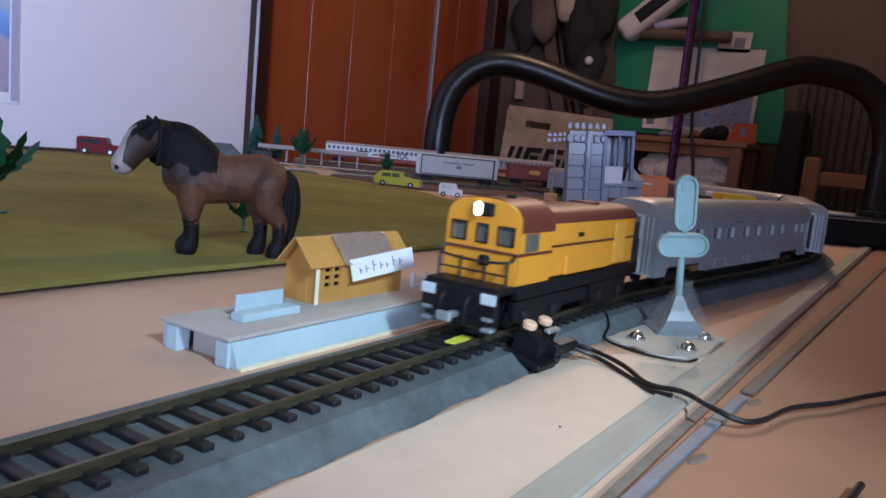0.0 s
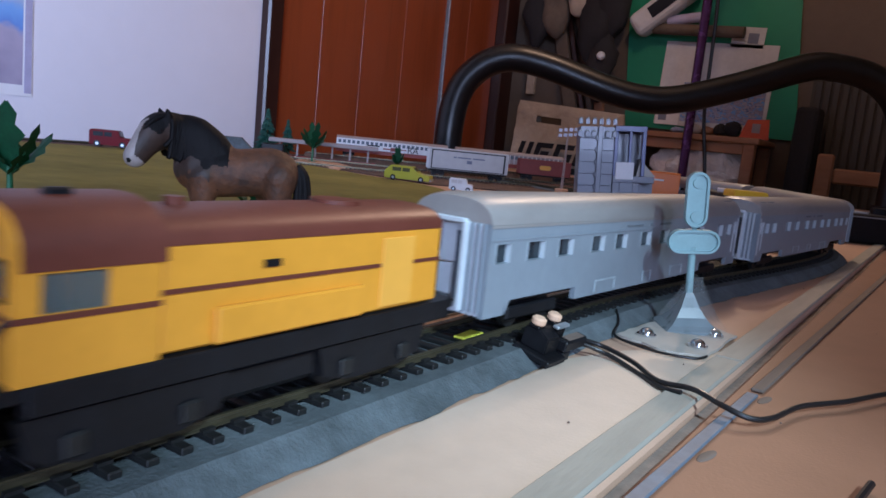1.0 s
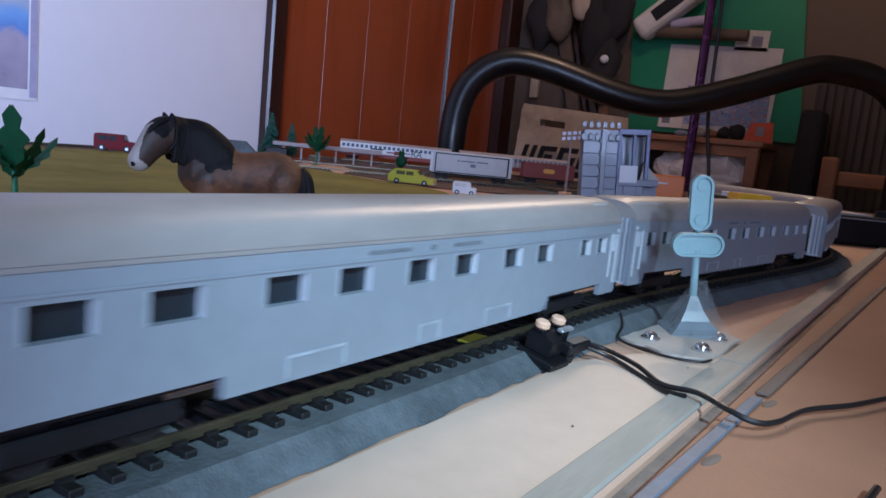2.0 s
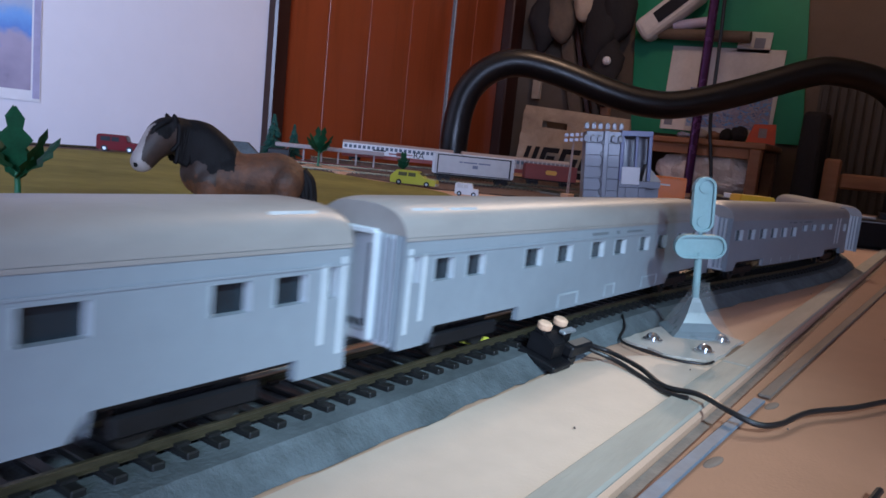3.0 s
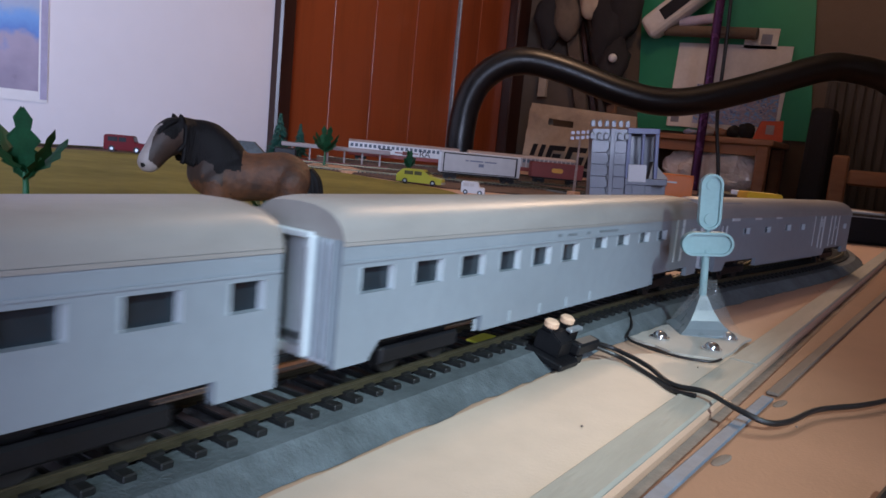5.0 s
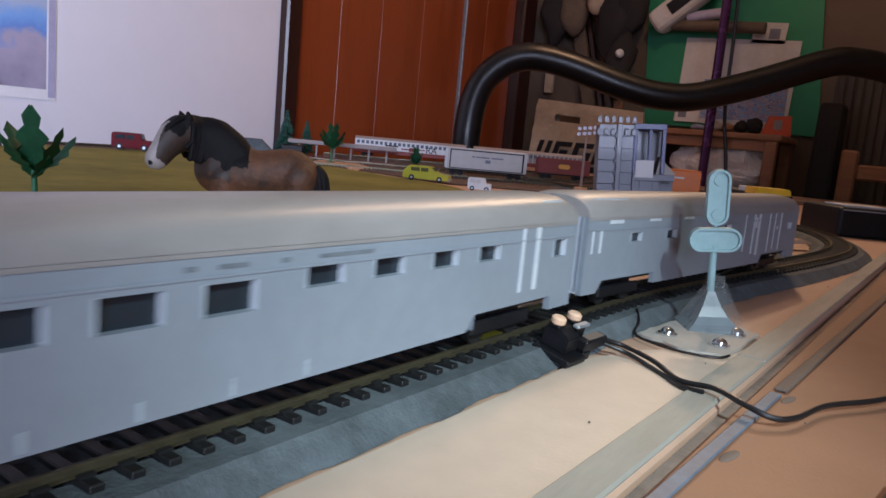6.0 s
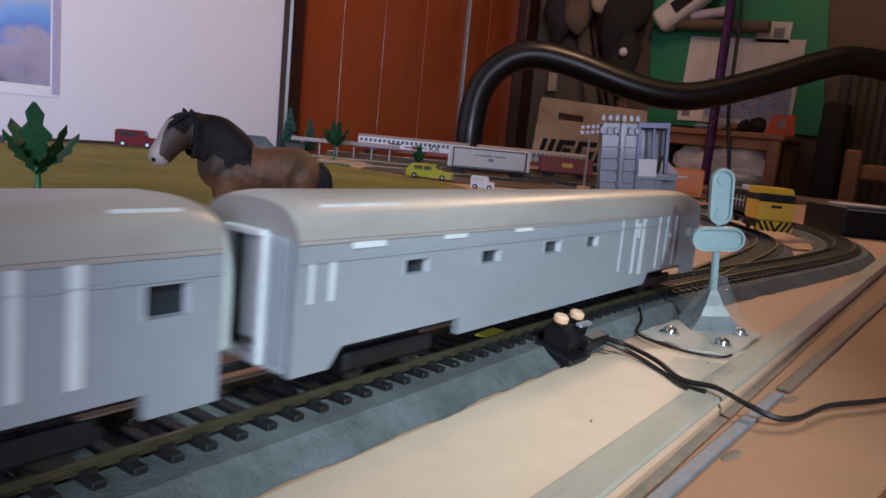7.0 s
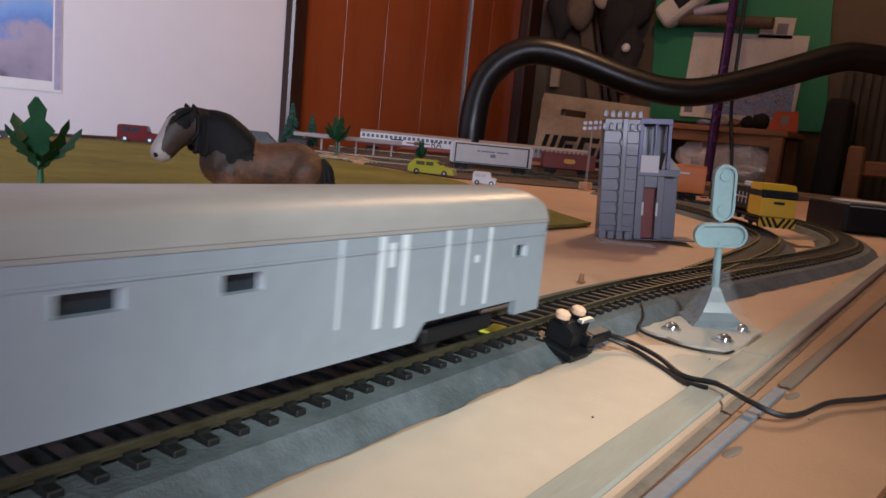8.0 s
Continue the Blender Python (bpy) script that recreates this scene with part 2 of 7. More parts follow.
def coast_print():
    """A printed coast scene: dark ground, pale sand, blue water, pale sky and brown cliff in soft bands."""
    m = bpy.data.materials.new("coast_print")
    m.use_nodes = True
    nt = m.node_tree
    b = nt.nodes["Principled BSDF"]
    co = nt.nodes.new("ShaderNodeTexCoord")
    sep = nt.nodes.new("ShaderNodeSeparateXYZ")
    nt.links.new(co.outputs["Object"], sep.inputs[0])
    n = nt.nodes.new("ShaderNodeTexNoise")
    n.inputs["Scale"].default_value, n.inputs["Detail"].default_value = 13, 5
    nt.links.new(co.outputs["Object"], n.inputs["Vector"])
    shift = nt.nodes.new("ShaderNodeMath")
    shift.operation = "MULTIPLY_ADD"
    shift.inputs[1].default_value = 0.20
    nt.links.new(n.outputs[0], shift.inputs[0])
    nt.links.new(sep.outputs[2], shift.inputs[2])
    span = nt.nodes.new("ShaderNodeMapRange")
    span.inputs["From Min"].default_value, span.inputs["From Max"].default_value = 0.10, 0.46
    nt.links.new(shift.outputs[0], span.inputs[0])
    r = nt.nodes.new("ShaderNodeValToRGB")
    e = r.color_ramp.elements
    e[0].color, e[1].color = (0.11, 0.10, 0.11, 1), (0.16, 0.11, 0.10, 1)
    for p, c in ((0.10, (0.34, 0.31, 0.42, 1)), (0.28, (0.45, 0.40, 0.52, 1)), (0.36, (0.16, 0.30, 0.68, 1)), (0.46, (0.22, 0.42, 0.80, 1)), (0.58, (0.42, 0.50, 0.68, 1)), (0.76, (0.40, 0.42, 0.56, 1))):
        e.new(p).color = c
    nt.links.new(span.outputs[0], r.inputs[0])
    nt.links.new(r.outputs[0], b.inputs["Base Color"])
    b.inputs["Roughness"].default_value = 0.4
    return m


M_COAST = coast_print()


# ---- mesh helpers ----
def part(name, bm, material, parent=None, label=""):
    """Links a bmesh as one mesh object under a thing."""
    me = bpy.data.meshes.new(name)
    bm.normal_update()
    bm.to_mesh(me)
    bm.free()
    for m in material if isinstance(material, (list, tuple)) else (material,):
        me.materials.append(m)
    ob = new(name, me)
    if parent:
        ob.parent = parent
    return tagged(ob, label)


def thing(name, at, label, category, group="", kind=""):
    ob = new(name)
    ob.empty_display_size = 0.01
    ob.matrix_basis = at
    return tagged(ob, label, category, group, kind)


def solo(name, bm, material, label, category, at=None, group="", kind="", smooth=False):
    ob = part(name, bm, material)
    if at:
        ob.matrix_basis = at
    if smooth:
        shade(ob)
    return tagged(ob, label, category, group, kind)


def shade(ob, angle=35):
    me = ob.data
    me.polygons.foreach_set("use_smooth", [True] * len(me.polygons))
    me.set_sharp_from_angle(angle=radians(angle))
    return ob


def box(bm, x0, x1, y0, y1, z0, z1, bevel=0.0, m=None, seg=1):
    vs = bmesh.ops.create_cube(bm, size=1.0)["verts"]
    s = Matrix.Diagonal((x1 - x0, y1 - y0, z1 - z0, 1))
    bmesh.ops.transform(bm, matrix=Matrix.Translation(((x0 + x1) / 2, (y0 + y1) / 2, (z0 + z1) / 2)) @ s, verts=vs)
    if bevel:
        es = list({e for v in vs for e in v.link_edges})
        vs = list({v for f in bmesh.ops.bevel(bm, geom=es, offset=bevel, segments=seg, affect="EDGES", profile=0.5)["faces"] for v in f.verts} | {v for v in vs if v.is_valid})
    if m:
        bmesh.ops.transform(bm, matrix=m, verts=vs)
    return bm


def prism(bm, outline, y0, y1, m=None):
    """A closed outline of (x, z) pushed from y0 to y1."""
    a = [bm.verts.new((x, y0, z)) for x, z in outline]
    b = [bm.verts.new((x, y1, z)) for x, z in outline]
    n = len(outline)
    fs = [bm.faces.new(a), bm.faces.new(b[::-1])]
    for i in range(n):
        fs.append(bm.faces.new((a[i], b[i], b[(i + 1) % n], a[(i + 1) % n])))
    bmesh.ops.recalc_face_normals(bm, faces=fs)
    if m:
        bmesh.ops.transform(bm, matrix=m, verts=a + b)
    return bm


def tube(bm, pts, r, seg=10, caps=True, flat=None):
    """A round tube along points; r is one radius or one for each point."""
    pts = [Vector(p) for p in pts]
    rs = r if isinstance(r, (list, tuple)) else [r] * len(pts)
    rings, up = [], None
    for i, p in enumerate(pts):
        d = (pts[min(i + 1, len(pts) - 1)] - pts[max(i - 1, 0)]).normalized()
        if up is None:
            up = d.orthogonal().normalized()
        up = (up - d * up.dot(d)).normalized()
        side = d.cross(up)
        rings.append([bm.verts.new(p + (up * math.cos(a) + side * math.sin(a)) * rs[i]) for a in (2 * math.pi * k / seg for k in range(seg))])
    fs = []
    for a, b in zip(rings, rings[1:]):
        for k in range(seg):
            fs.append(bm.faces.new((a[k], a[(k + 1) % seg], b[(k + 1) % seg], b[k])))
    if caps:
        fs += [bm.faces.new(rings[0][::-1]), bm.faces.new(rings[-1])]
    bmesh.ops.recalc_face_normals(bm, faces=fs)
    return bm


def curve_points(pts, n=8):
    """A smooth line through the points."""
    pts = [Vector(p) for p in pts]
    out = []
    for i in range(len(pts) - 1):
        a, b, c, d = pts[max(i - 1, 0)], pts[i], pts[i + 1], pts[min(i + 2, len(pts) - 1)]
        for k in range(n):
            t = k / n
            out.append(0.5 * (2 * b + (c - a) * t + (2 * a - 5 * b + 4 * c - d) * t * t + (3 * b - a - 3 * c + d) * t ** 3))
    return out + [pts[-1]]


def ball(bm, c, rx, ry=None, rz=None, seg=16, m=None):
    vs = bmesh.ops.create_uvsphere(bm, u_segments=seg, v_segments=max(6, seg // 2), radius=1)["verts"]
    bmesh.ops.transform(bm, matrix=(m or Matrix()) @ Matrix.Translation(c) @ Matrix.Diagonal((rx, ry or rx, rz or rx, 1)), verts=vs)
    return bm


def new_bm():
    return bmesh.new()


# ---- the room ----
TABLE_FLOOR = -0.76


def wall(name, x0, x1, y0, y1, z0, z1, material, label):
    return solo(name, box(new_bm(), x0, x1, y0, y1, z0, z1), material, label, "wall", kind="structure")


def room():
    solo("floor", box(new_bm(), -2.3, 3.0, -2.3, 1.8, TABLE_FLOOR - 0.05, TABLE_FLOOR), M_FLOOR, "brown carpeted floor of the hobby room", "floor", kind="structure")
    solo("ceiling", box(new_bm(), -2.3, 3.0, -2.3, 1.8, 1.66, 1.72), M_CEIL, "plain painted ceiling of the hobby room", "ceiling", kind="structure")
    wall("wall_north", -2.2, 1.40, 1.60, 1.70, TABLE_FLOOR, 1.66, M_WALL, "plain white painted wall behind the layout")
    wall("wall_north_lintel", 1.40, 2.74, 1.62, 1.70, 1.35, 1.66, M_WALL, "white wall above the wooden door")
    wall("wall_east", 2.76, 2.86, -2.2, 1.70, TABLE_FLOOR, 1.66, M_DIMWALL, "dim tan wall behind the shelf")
    wall("wall_south", -2.2, 2.76, -2.1, -2.0, TABLE_FLOOR, 1.66, M_WALL, "plain white wall behind the camera")
    # the west wall has the window
    wall("wall_west_a", -2.3, -2.2, -2.0, -1.90, TABLE_FLOOR, 1.66, M_WALL, "white wall beside the window")
    wall("wall_west_b", -2.3, -2.2, -0.40, 1.70, TABLE_FLOOR, 1.66, M_WALL, "white wall beside the window")
    wall("wall_west_c", -2.3, -2.2, -1.90, -0.40, TABLE_FLOOR, 0.2, M_WALL, "white wall below the window")
    wall("wall_west_d", -2.3, -2.2, -1.90, -0.40, 1.24, 1.66, M_WALL, "white wall above the window")
    win = thing("window_1", pose(-2.25, -1.15, 0.72, 0, 0, 90), "white framed window with clear panes", "window", kind="structure")
    bm = new_bm()
    for a, b, c, d in ((-0.75, -0.70, -0.52, 0.52), (0.70, 0.75, -0.52, 0.52), (-0.02, 0.02, -0.47, 0.47), (-0.70, 0.70, -0.52, -0.47), (-0.70, 0.70, 0.47, 0.52)):
        box(bm, a, b, -0.02, 0.02, c, d, 0.004)
    part("window_frame", bm, M_WHITE, win)
    for x in (-0.36, 0.36):
        pane = part("pane", box(new_bm(), x - 0.335, x + 0.335, -0.002, 0.002, -0.465, 0.465), M_GLASS, win)
        pane.visible_shadow = False
    # ceiling lamp
    lamp = thing("ceiling_lamp", pose(1.60, 0.52, 1.66), "hanging ceiling lamp with a bare warm bulb", "lamp")
    part("cord", tube(new_bm(), [(0, 0, 0), (0, 0, -0.27)], 0.004, 8), M_BLACK, lamp)
    part("lamp_holder", tube(new_bm(), [(0, 0, -0.24), (0, 0, -0.30)], 0.02, 14), M_WHITE, lamp)


def door():
    d = thing("door_1", pose(1.40, 1.60, TABLE_FLOOR), "red-brown varnished door of vertical wooden boards in a dark frame", "door", kind="structure")
    top = 2.11
    part("door_frame", box(new_bm(), 0.0, 0.055, -0.03, 0.06, 0, top, 0.006), M_DARKWOOD, d)
    part("door_frame", box(new_bm(), 1.24, 1.34, -0.03, 0.06, 0, top, 0.006), M_DARKWOOD, d)
    part("door_frame", box(new_bm(), 0.055, 1.24, -0.03, 0.06, top - 0.06, top, 0.006), M_DARKWOOD, d)
    edges = [0.058, 0.235, 0.42, 0.63, 0.865, 1.03, 1.238]
    for i, (a, b) in enumerate(zip(edges, edges[1:])):
        dark = i >= 4
        part("plank", box(new_bm(), a + 0.0012, b - 0.0012, 0.004 if not dark else 0.012, 0.03, 0, top - 0.062, 0.0012), M_DOORWOOD, d)
    part("trim_strip", box(new_bm(), 0.871, 0.879, -0.004, 0.011, 0, top - 0.062, 0.001), M_GREYMET, d)


def table():
    t = thing("baseboard", pose(0, 0, 0), "large layout table of worn pinkish particle board", "table")
    part("board", box(new_bm(), -1.4, 2.45, 0.0522, 1.45, -0.016, 0.0, 0.0012), M_BOARD, t)
    part("board", box(new_bm(), -1.4, 2.45, -0.75, 0.0482, -0.016, -0.0008, 0.0012), M_BOARD2, t, "orange-brown neighbouring board")
    part("batten", box(new_bm(), -1.4, 2.45, 0.0484, 0.0520, -0.03, -0.0030), M_DARKGAP, t)
    for x in (-1.3, 2.36):
        for y in (-0.68, 1.36):
            part("table_leg", box(new_bm(), x - 0.035, x + 0.035, y - 0.035, y + 0.035, TABLE_FLOOR, -0.0165, 0.004), M_WOOD, t)
    # strips that cover the joint
    for x0, x1 in ((-0.8, 0.2875), (0.2881, 1.35)):
        solo("joint_strip", box(new_bm(), x0, x1, 0.0524, 0.0632, 0.0002, 0.0020, 0.0007), M_STRIP, "worn grey wooden strip along the board joint", "strip")
    solo("joint_strip", box(new_bm(), -0.02, 0.75, -0.0021, 0.0021, 0.0, 0.0012, 0.0004), M_DARKSTRIP, "narrow dirty grey strip lying on the front board", "strip", pose(0.2800, 0.0410, -0.0006, 0, 0, -1.5))
    solo("tape_strip", box(new_bm(), -0.40, 0.05, -0.0019, 0.0019, 0.0, 0.0010, 0.0003), M_BLUE, "faded blue tape strip along the board joint", "tape", pose(0.205, 0.0432, -0.0006, 0, 0, -1.5))
    for x, y in ((0.254, 0.0378), (0.190, 0.0395)):
        solo("glue_smear", ball(new_bm(), (0, 0, 0), 0.0055, 0.0016, 0.0004, 14), M_DARKSTRIP, "dark dried glue smear beside the strip", "smear", pose(x, y, -0.0007, 0, 0, -8))
    # pool of light on the board beside the track, put in as a paler sheet
    bm = new_bm()
    outline = [(-0.7, 0.0635), (0.30, 0.0635), (0.29, 0.074), (0.265, 0.0905), (0.235, 0.1005), (-0.7, 0.1005)]
    vs = [bm.verts.new((x, y, 0.0)) for x, y in outline]
    f = bm.faces.new(vs)
    up = bmesh.ops.extrude_face_region(bm, geom=[f])["geom"]
    bmesh.ops.translate(bm, vec=(0, 0, 0.0006), verts=[v for v in up if isinstance(v, bmesh.types.BMVert)])
    bmesh.ops.recalc_face_normals(bm, faces=bm.faces)
    solo("light_pool_sheet", bm, M_LITBOARD, "thin cream sheet added as a pool of light on the board", "sheet", pose(0, 0, 0.0004))


# ---- the track ----
TRACK_Y, RAIL_TOP = 0.1284, 0.0095


def build_path():
    """The centre line of the main track; along the straight its length is x."""
    pts = [Vector((-1.3 + 0.02 * i, TRACK_Y)) for i in range(78)]
    pts += [Vector((x, TRACK_Y - 0.0405 * (lambda u: u * u * (3 - 2 * u))(max(0.0, x - 0.28) / 0.44))) for x in [0.26 + 0.02 * i for i in range(23)]]
    p, h = Vector((0.72, TRACK_Y - 0.0405)), 0.0
    pts.append(p.copy())
    for step in range(50):
        h += 0.02 / (0.45 if step < 22 else 2.5)
        p = p + Vector((math.cos(h), math.sin(h))) * 0.02
        pts.append(p.copy())
    return pts


PATH = build_path()
LENGTHS = [-1.3]
for a_, b_ in zip(PATH, PATH[1:]):
    LENGTHS.append(LENGTHS[-1] + (b_ - a_).length)
LENGTHS = np.array(LENGTHS)
PATH_X, PATH_Y = np.array([p.x for p in PATH]), np.array([p.y for p in PATH])


def on_path(s, side=0.0):
    x, y = float(np.interp(s, LENGTHS, PATH_X)), float(np.interp(s, LENGTHS, PATH_Y))
    e = 0.012
    dx = float(np.interp(s + e, LENGTHS, PATH_X) - np.interp(s - e, LENGTHS, PATH_X))
    dy = float(np.interp(s + e, LENGTHS, PATH_Y) - np.interp(s - e, LENGTHS, PATH_Y))
    h = math.atan2(dy, dx)
    return Vector((x - math.sin(h) * side, y + math.cos(h) * side)), h


def ribbon(bm, place, s0, s1, step, profile):
    """A profile of (side, z) swept along a track."""
    rings = []
    n = max(2, int((s1 - s0) / step))
    for i in range(n + 1):
        s = s0 + (s1 - s0) * i / n
        rings.append([bm.verts.new((*place(s, w)[0], z)) for w, z in profile])
    k = len(profile)
    fs = []
    for a, b in zip(rings, rings[1:]):
        for j in range(k):
            fs.append(bm.faces.new((a[j], a[(j + 1) % k], b[(j + 1) % k], b[j])))
    fs += [bm.faces.new(rings[0]), bm.faces.new(rings[-1][::-1])]
    bmesh.ops.recalc_face_normals(bm, faces=fs)
    return bm


RAIL_PROFILE = [(-0.0010, 0.0), (0.0010, 0.0), (0.0010, 0.0003), (0.0003, 0.0005), (0.0003, 0.0014), (0.0005, 0.0016), (0.0005, 0.0021), (-0.0005, 0.0021), (-0.0005, 0.0016), (-0.0003, 0.0014), (-0.0003, 0.0005), (-0.0010, 0.0003)]
SLEEPER_H = 0.0016


def sleeper_mesh():
    bm = new_bm()
    box(bm, -0.00145, 0.00145, -0.0138, 0.0138, 0.0, SLEEPER_H, 0.0003)
    for y in (-0.00825, 0.00825):
        for dy in (-0.0016, 0.0016):
            box(bm, -0.0016, 0.0016, y + dy - 0.0006, y + dy + 0.0006, SLEEPER_H, SLEEPER_H + 0.0007)
    me = bpy.data.meshes.new("sleeper")
    bm.to_mesh(me)
    bm.free()
    me.materials.append(M_SLEEPER)
    return me


def track(name, place, s0, s1, label, material, near=None, low=0.0058, half=0.026):
    t = thing(name, pose(0, 0, 0), label, "railway track")
    def ragged(q, w=0.0):
        edge = 0.0016 * noise.noise((q * 55, w * 40, 2.0)) + 0.0008 * noise.noise((q * 210, w * 40, 7.0))
        return place(q, w + (edge if abs(w) > half - 0.001 else 0.0))
    part("roadbed", ribbon(new_bm(), ragged, s0, s1, 0.004, [(-half, 0.0004), (half, 0.0004), (half - 0.007, low), (-half + 0.007, low)]), material, t)
    for w in (-0.00825, 0.00825):
        part("rail", ribbon(new_bm(), place, s0, s1, 0.015, [(w + a, low + SLEEPER_H + b) for a, b in RAIL_PROFILE]), M_RAIL, t)
    me = sleeper_mesh()
    s, far = s0 + 0.004, []
    while s < s1:
        p, h = place(s)
        if near and near[0] <= s <= near[1]:
            ob = new("sleeper", me)
            ob.parent = t
            ob.matrix_basis = Matrix.Translation((p.x, p.y, low)) @ Matrix.Rotation(h + random.uniform(-0.02, 0.02), 4, "Z")
        else:
            far.append((p, h))
        s += 0.0078
    if far:
        verts, faces = [], []
        base = [Vector((x, y, z)) for z in (0, SLEEPER_H) for x, y in ((-0.00145, -0.0138), (0.00145, -0.0138), (0.00145, 0.0138), (-0.00145, 0.0138))]
        for p, h in far:
            k = len(verts)
            c, si = math.cos(h), math.sin(h)
            verts += [(p.x + v.x * c - v.y * si, p.y + v.x * si + v.y * c, low + v.z) for v in base]
            faces += [tuple(k + i for i in q) for q in ((4, 5, 6, 7), (0, 1, 5, 4), (1, 2, 6, 5), (2, 3, 7, 6), (3, 0, 4, 7))]
        me2 = bpy.data.meshes.new("sleeper_row")
        me2.from_pydata(verts, [], faces)
        me2.materials.append(M_SLEEPER)
        ob = new("sleeper_row", me2)
        ob.parent = t
        tagged(ob, kind="stuff")
    return t


def arc_place(cx, cy, r, h0):
    """A track on a circle; s is the length along it from heading h0."""
    def place(s, side=0.0):
        h = h0 + s / r
        rr = r - side
        return Vector((cx + math.sin(h) * rr, cy - math.cos(h) * rr)), h
    return place


def line_place(x, y, heading):
    h = radians(heading)
    def place(s, side=0.0):
        return Vector((x + math.cos(h) * s - math.sin(h) * side, y + math.sin(h) * s + math.cos(h) * side)), h
    return place


# ---- the train ----
def coach_profile(half=0.0158, skirt=0.0078, eave=0.0385, ridge=0.047):
    """Half-round roofed section, from the near skirt over the roof to the far one: (y, z)."""
    roof = []
    for k in range(1, 14):
        a = math.pi * k / 14
        c, s = math.cos(a), math.sin(a)
        roof.append((-half * 1.01 * math.copysign(abs(c) ** 0.72, c), eave + (ridge - eave) * s ** 0.85))
    return roof


COACH_LEN = 0.268


def shell_side(bm, y, sign, windows, length, skirt, eave, cuts, thick=0.0022):
    """A side wall in one piece, with window openings and sloping bogie cut-outs as real holes."""
    xs = sorted({0.0, length, *[v for w in windows for v in w[:2]], *[v for c in cuts for v in (c[0] - 0.004, c[0], c[1], c[1] + 0.0015)]})
    zs = sorted({skirt, eave, cuts[0][2], *[v for w in windows for v in w[2:4]]})
    grid = {}

    def vert(x, z):
        if (x, z) not in grid:
            grid[x, z] = bm.verts.new((x, y, z))
        return grid[x, z]
    faces = []
    for a, b in zip(xs, xs[1:]):
        for lo, hi in zip(zs, zs[1:]):
            mx, mz = (a + b) / 2, (lo + hi) / 2
            if any(w[0] < mx < w[1] and w[2] < mz < w[3] for w in windows):
                continue
            if any(c[0] < mx < c[1] and mz < c[2] for c in cuts):
                continue
            slope = [c for c in cuts if mz < c[2] and c[0] - 0.004 <= a and b <= c[0]]
            if slope:
                faces.append(bm.faces.new((vert(a, lo), vert(b, hi), vert(a, hi))))
            else:
                faces.append(bm.faces.new((vert(a, lo), vert(b, lo), vert(b, hi), vert(a, hi))))
    up = bmesh.ops.extrude_face_region(bm, geom=faces)["geom"]
    bmesh.ops.translate(bm, vec=(0, sign * thick, 0), verts=[v for v in up if isinstance(v, bmesh.types.BMVert)])
    bmesh.ops.recalc_face_normals(bm, faces=bm.faces)
    # the unpainted edges of the window openings
    for f in bm.faces:
        c = f.calc_center_median()
        if f.normal.x < -0.5 and any(w[0] - 1e-5 < c.x < w[1] + 1e-5 and w[2] - 1e-5 < c.z < w[3] + 1e-5 for w in windows):
            f.material_index = 1


def bogie(parent, x, wheel_r=0.0052, span=0.013):
    b = part("bogie", box(box(box(new_bm(), -span, span, -0.0118, -0.0098, 0.0035, 0.0085, 0.0008), -span, span, 0.0098, 0.0118, 0.0035, 0.0085, 0.0008), -0.005, 0.005, -0.0098, 0.0098, 0.005, 0.009), M_BLACK, parent)
    b.location = (x, 0, 0)
    for wx in (-span * 0.62, span * 0.62):
        bm = new_bm()
        for y in (-0.0088, 0.0062):
            tube(bm, [(wx, y, wheel_r), (wx, y + 0.0026, wheel_r)], wheel_r, 18)
        tube(bm, [(wx, -0.0088, wheel_r), (wx, 0.0088, wheel_r)], 0.001, 8)
        part("wheelset", bm, M_WHEEL, b)
    return b


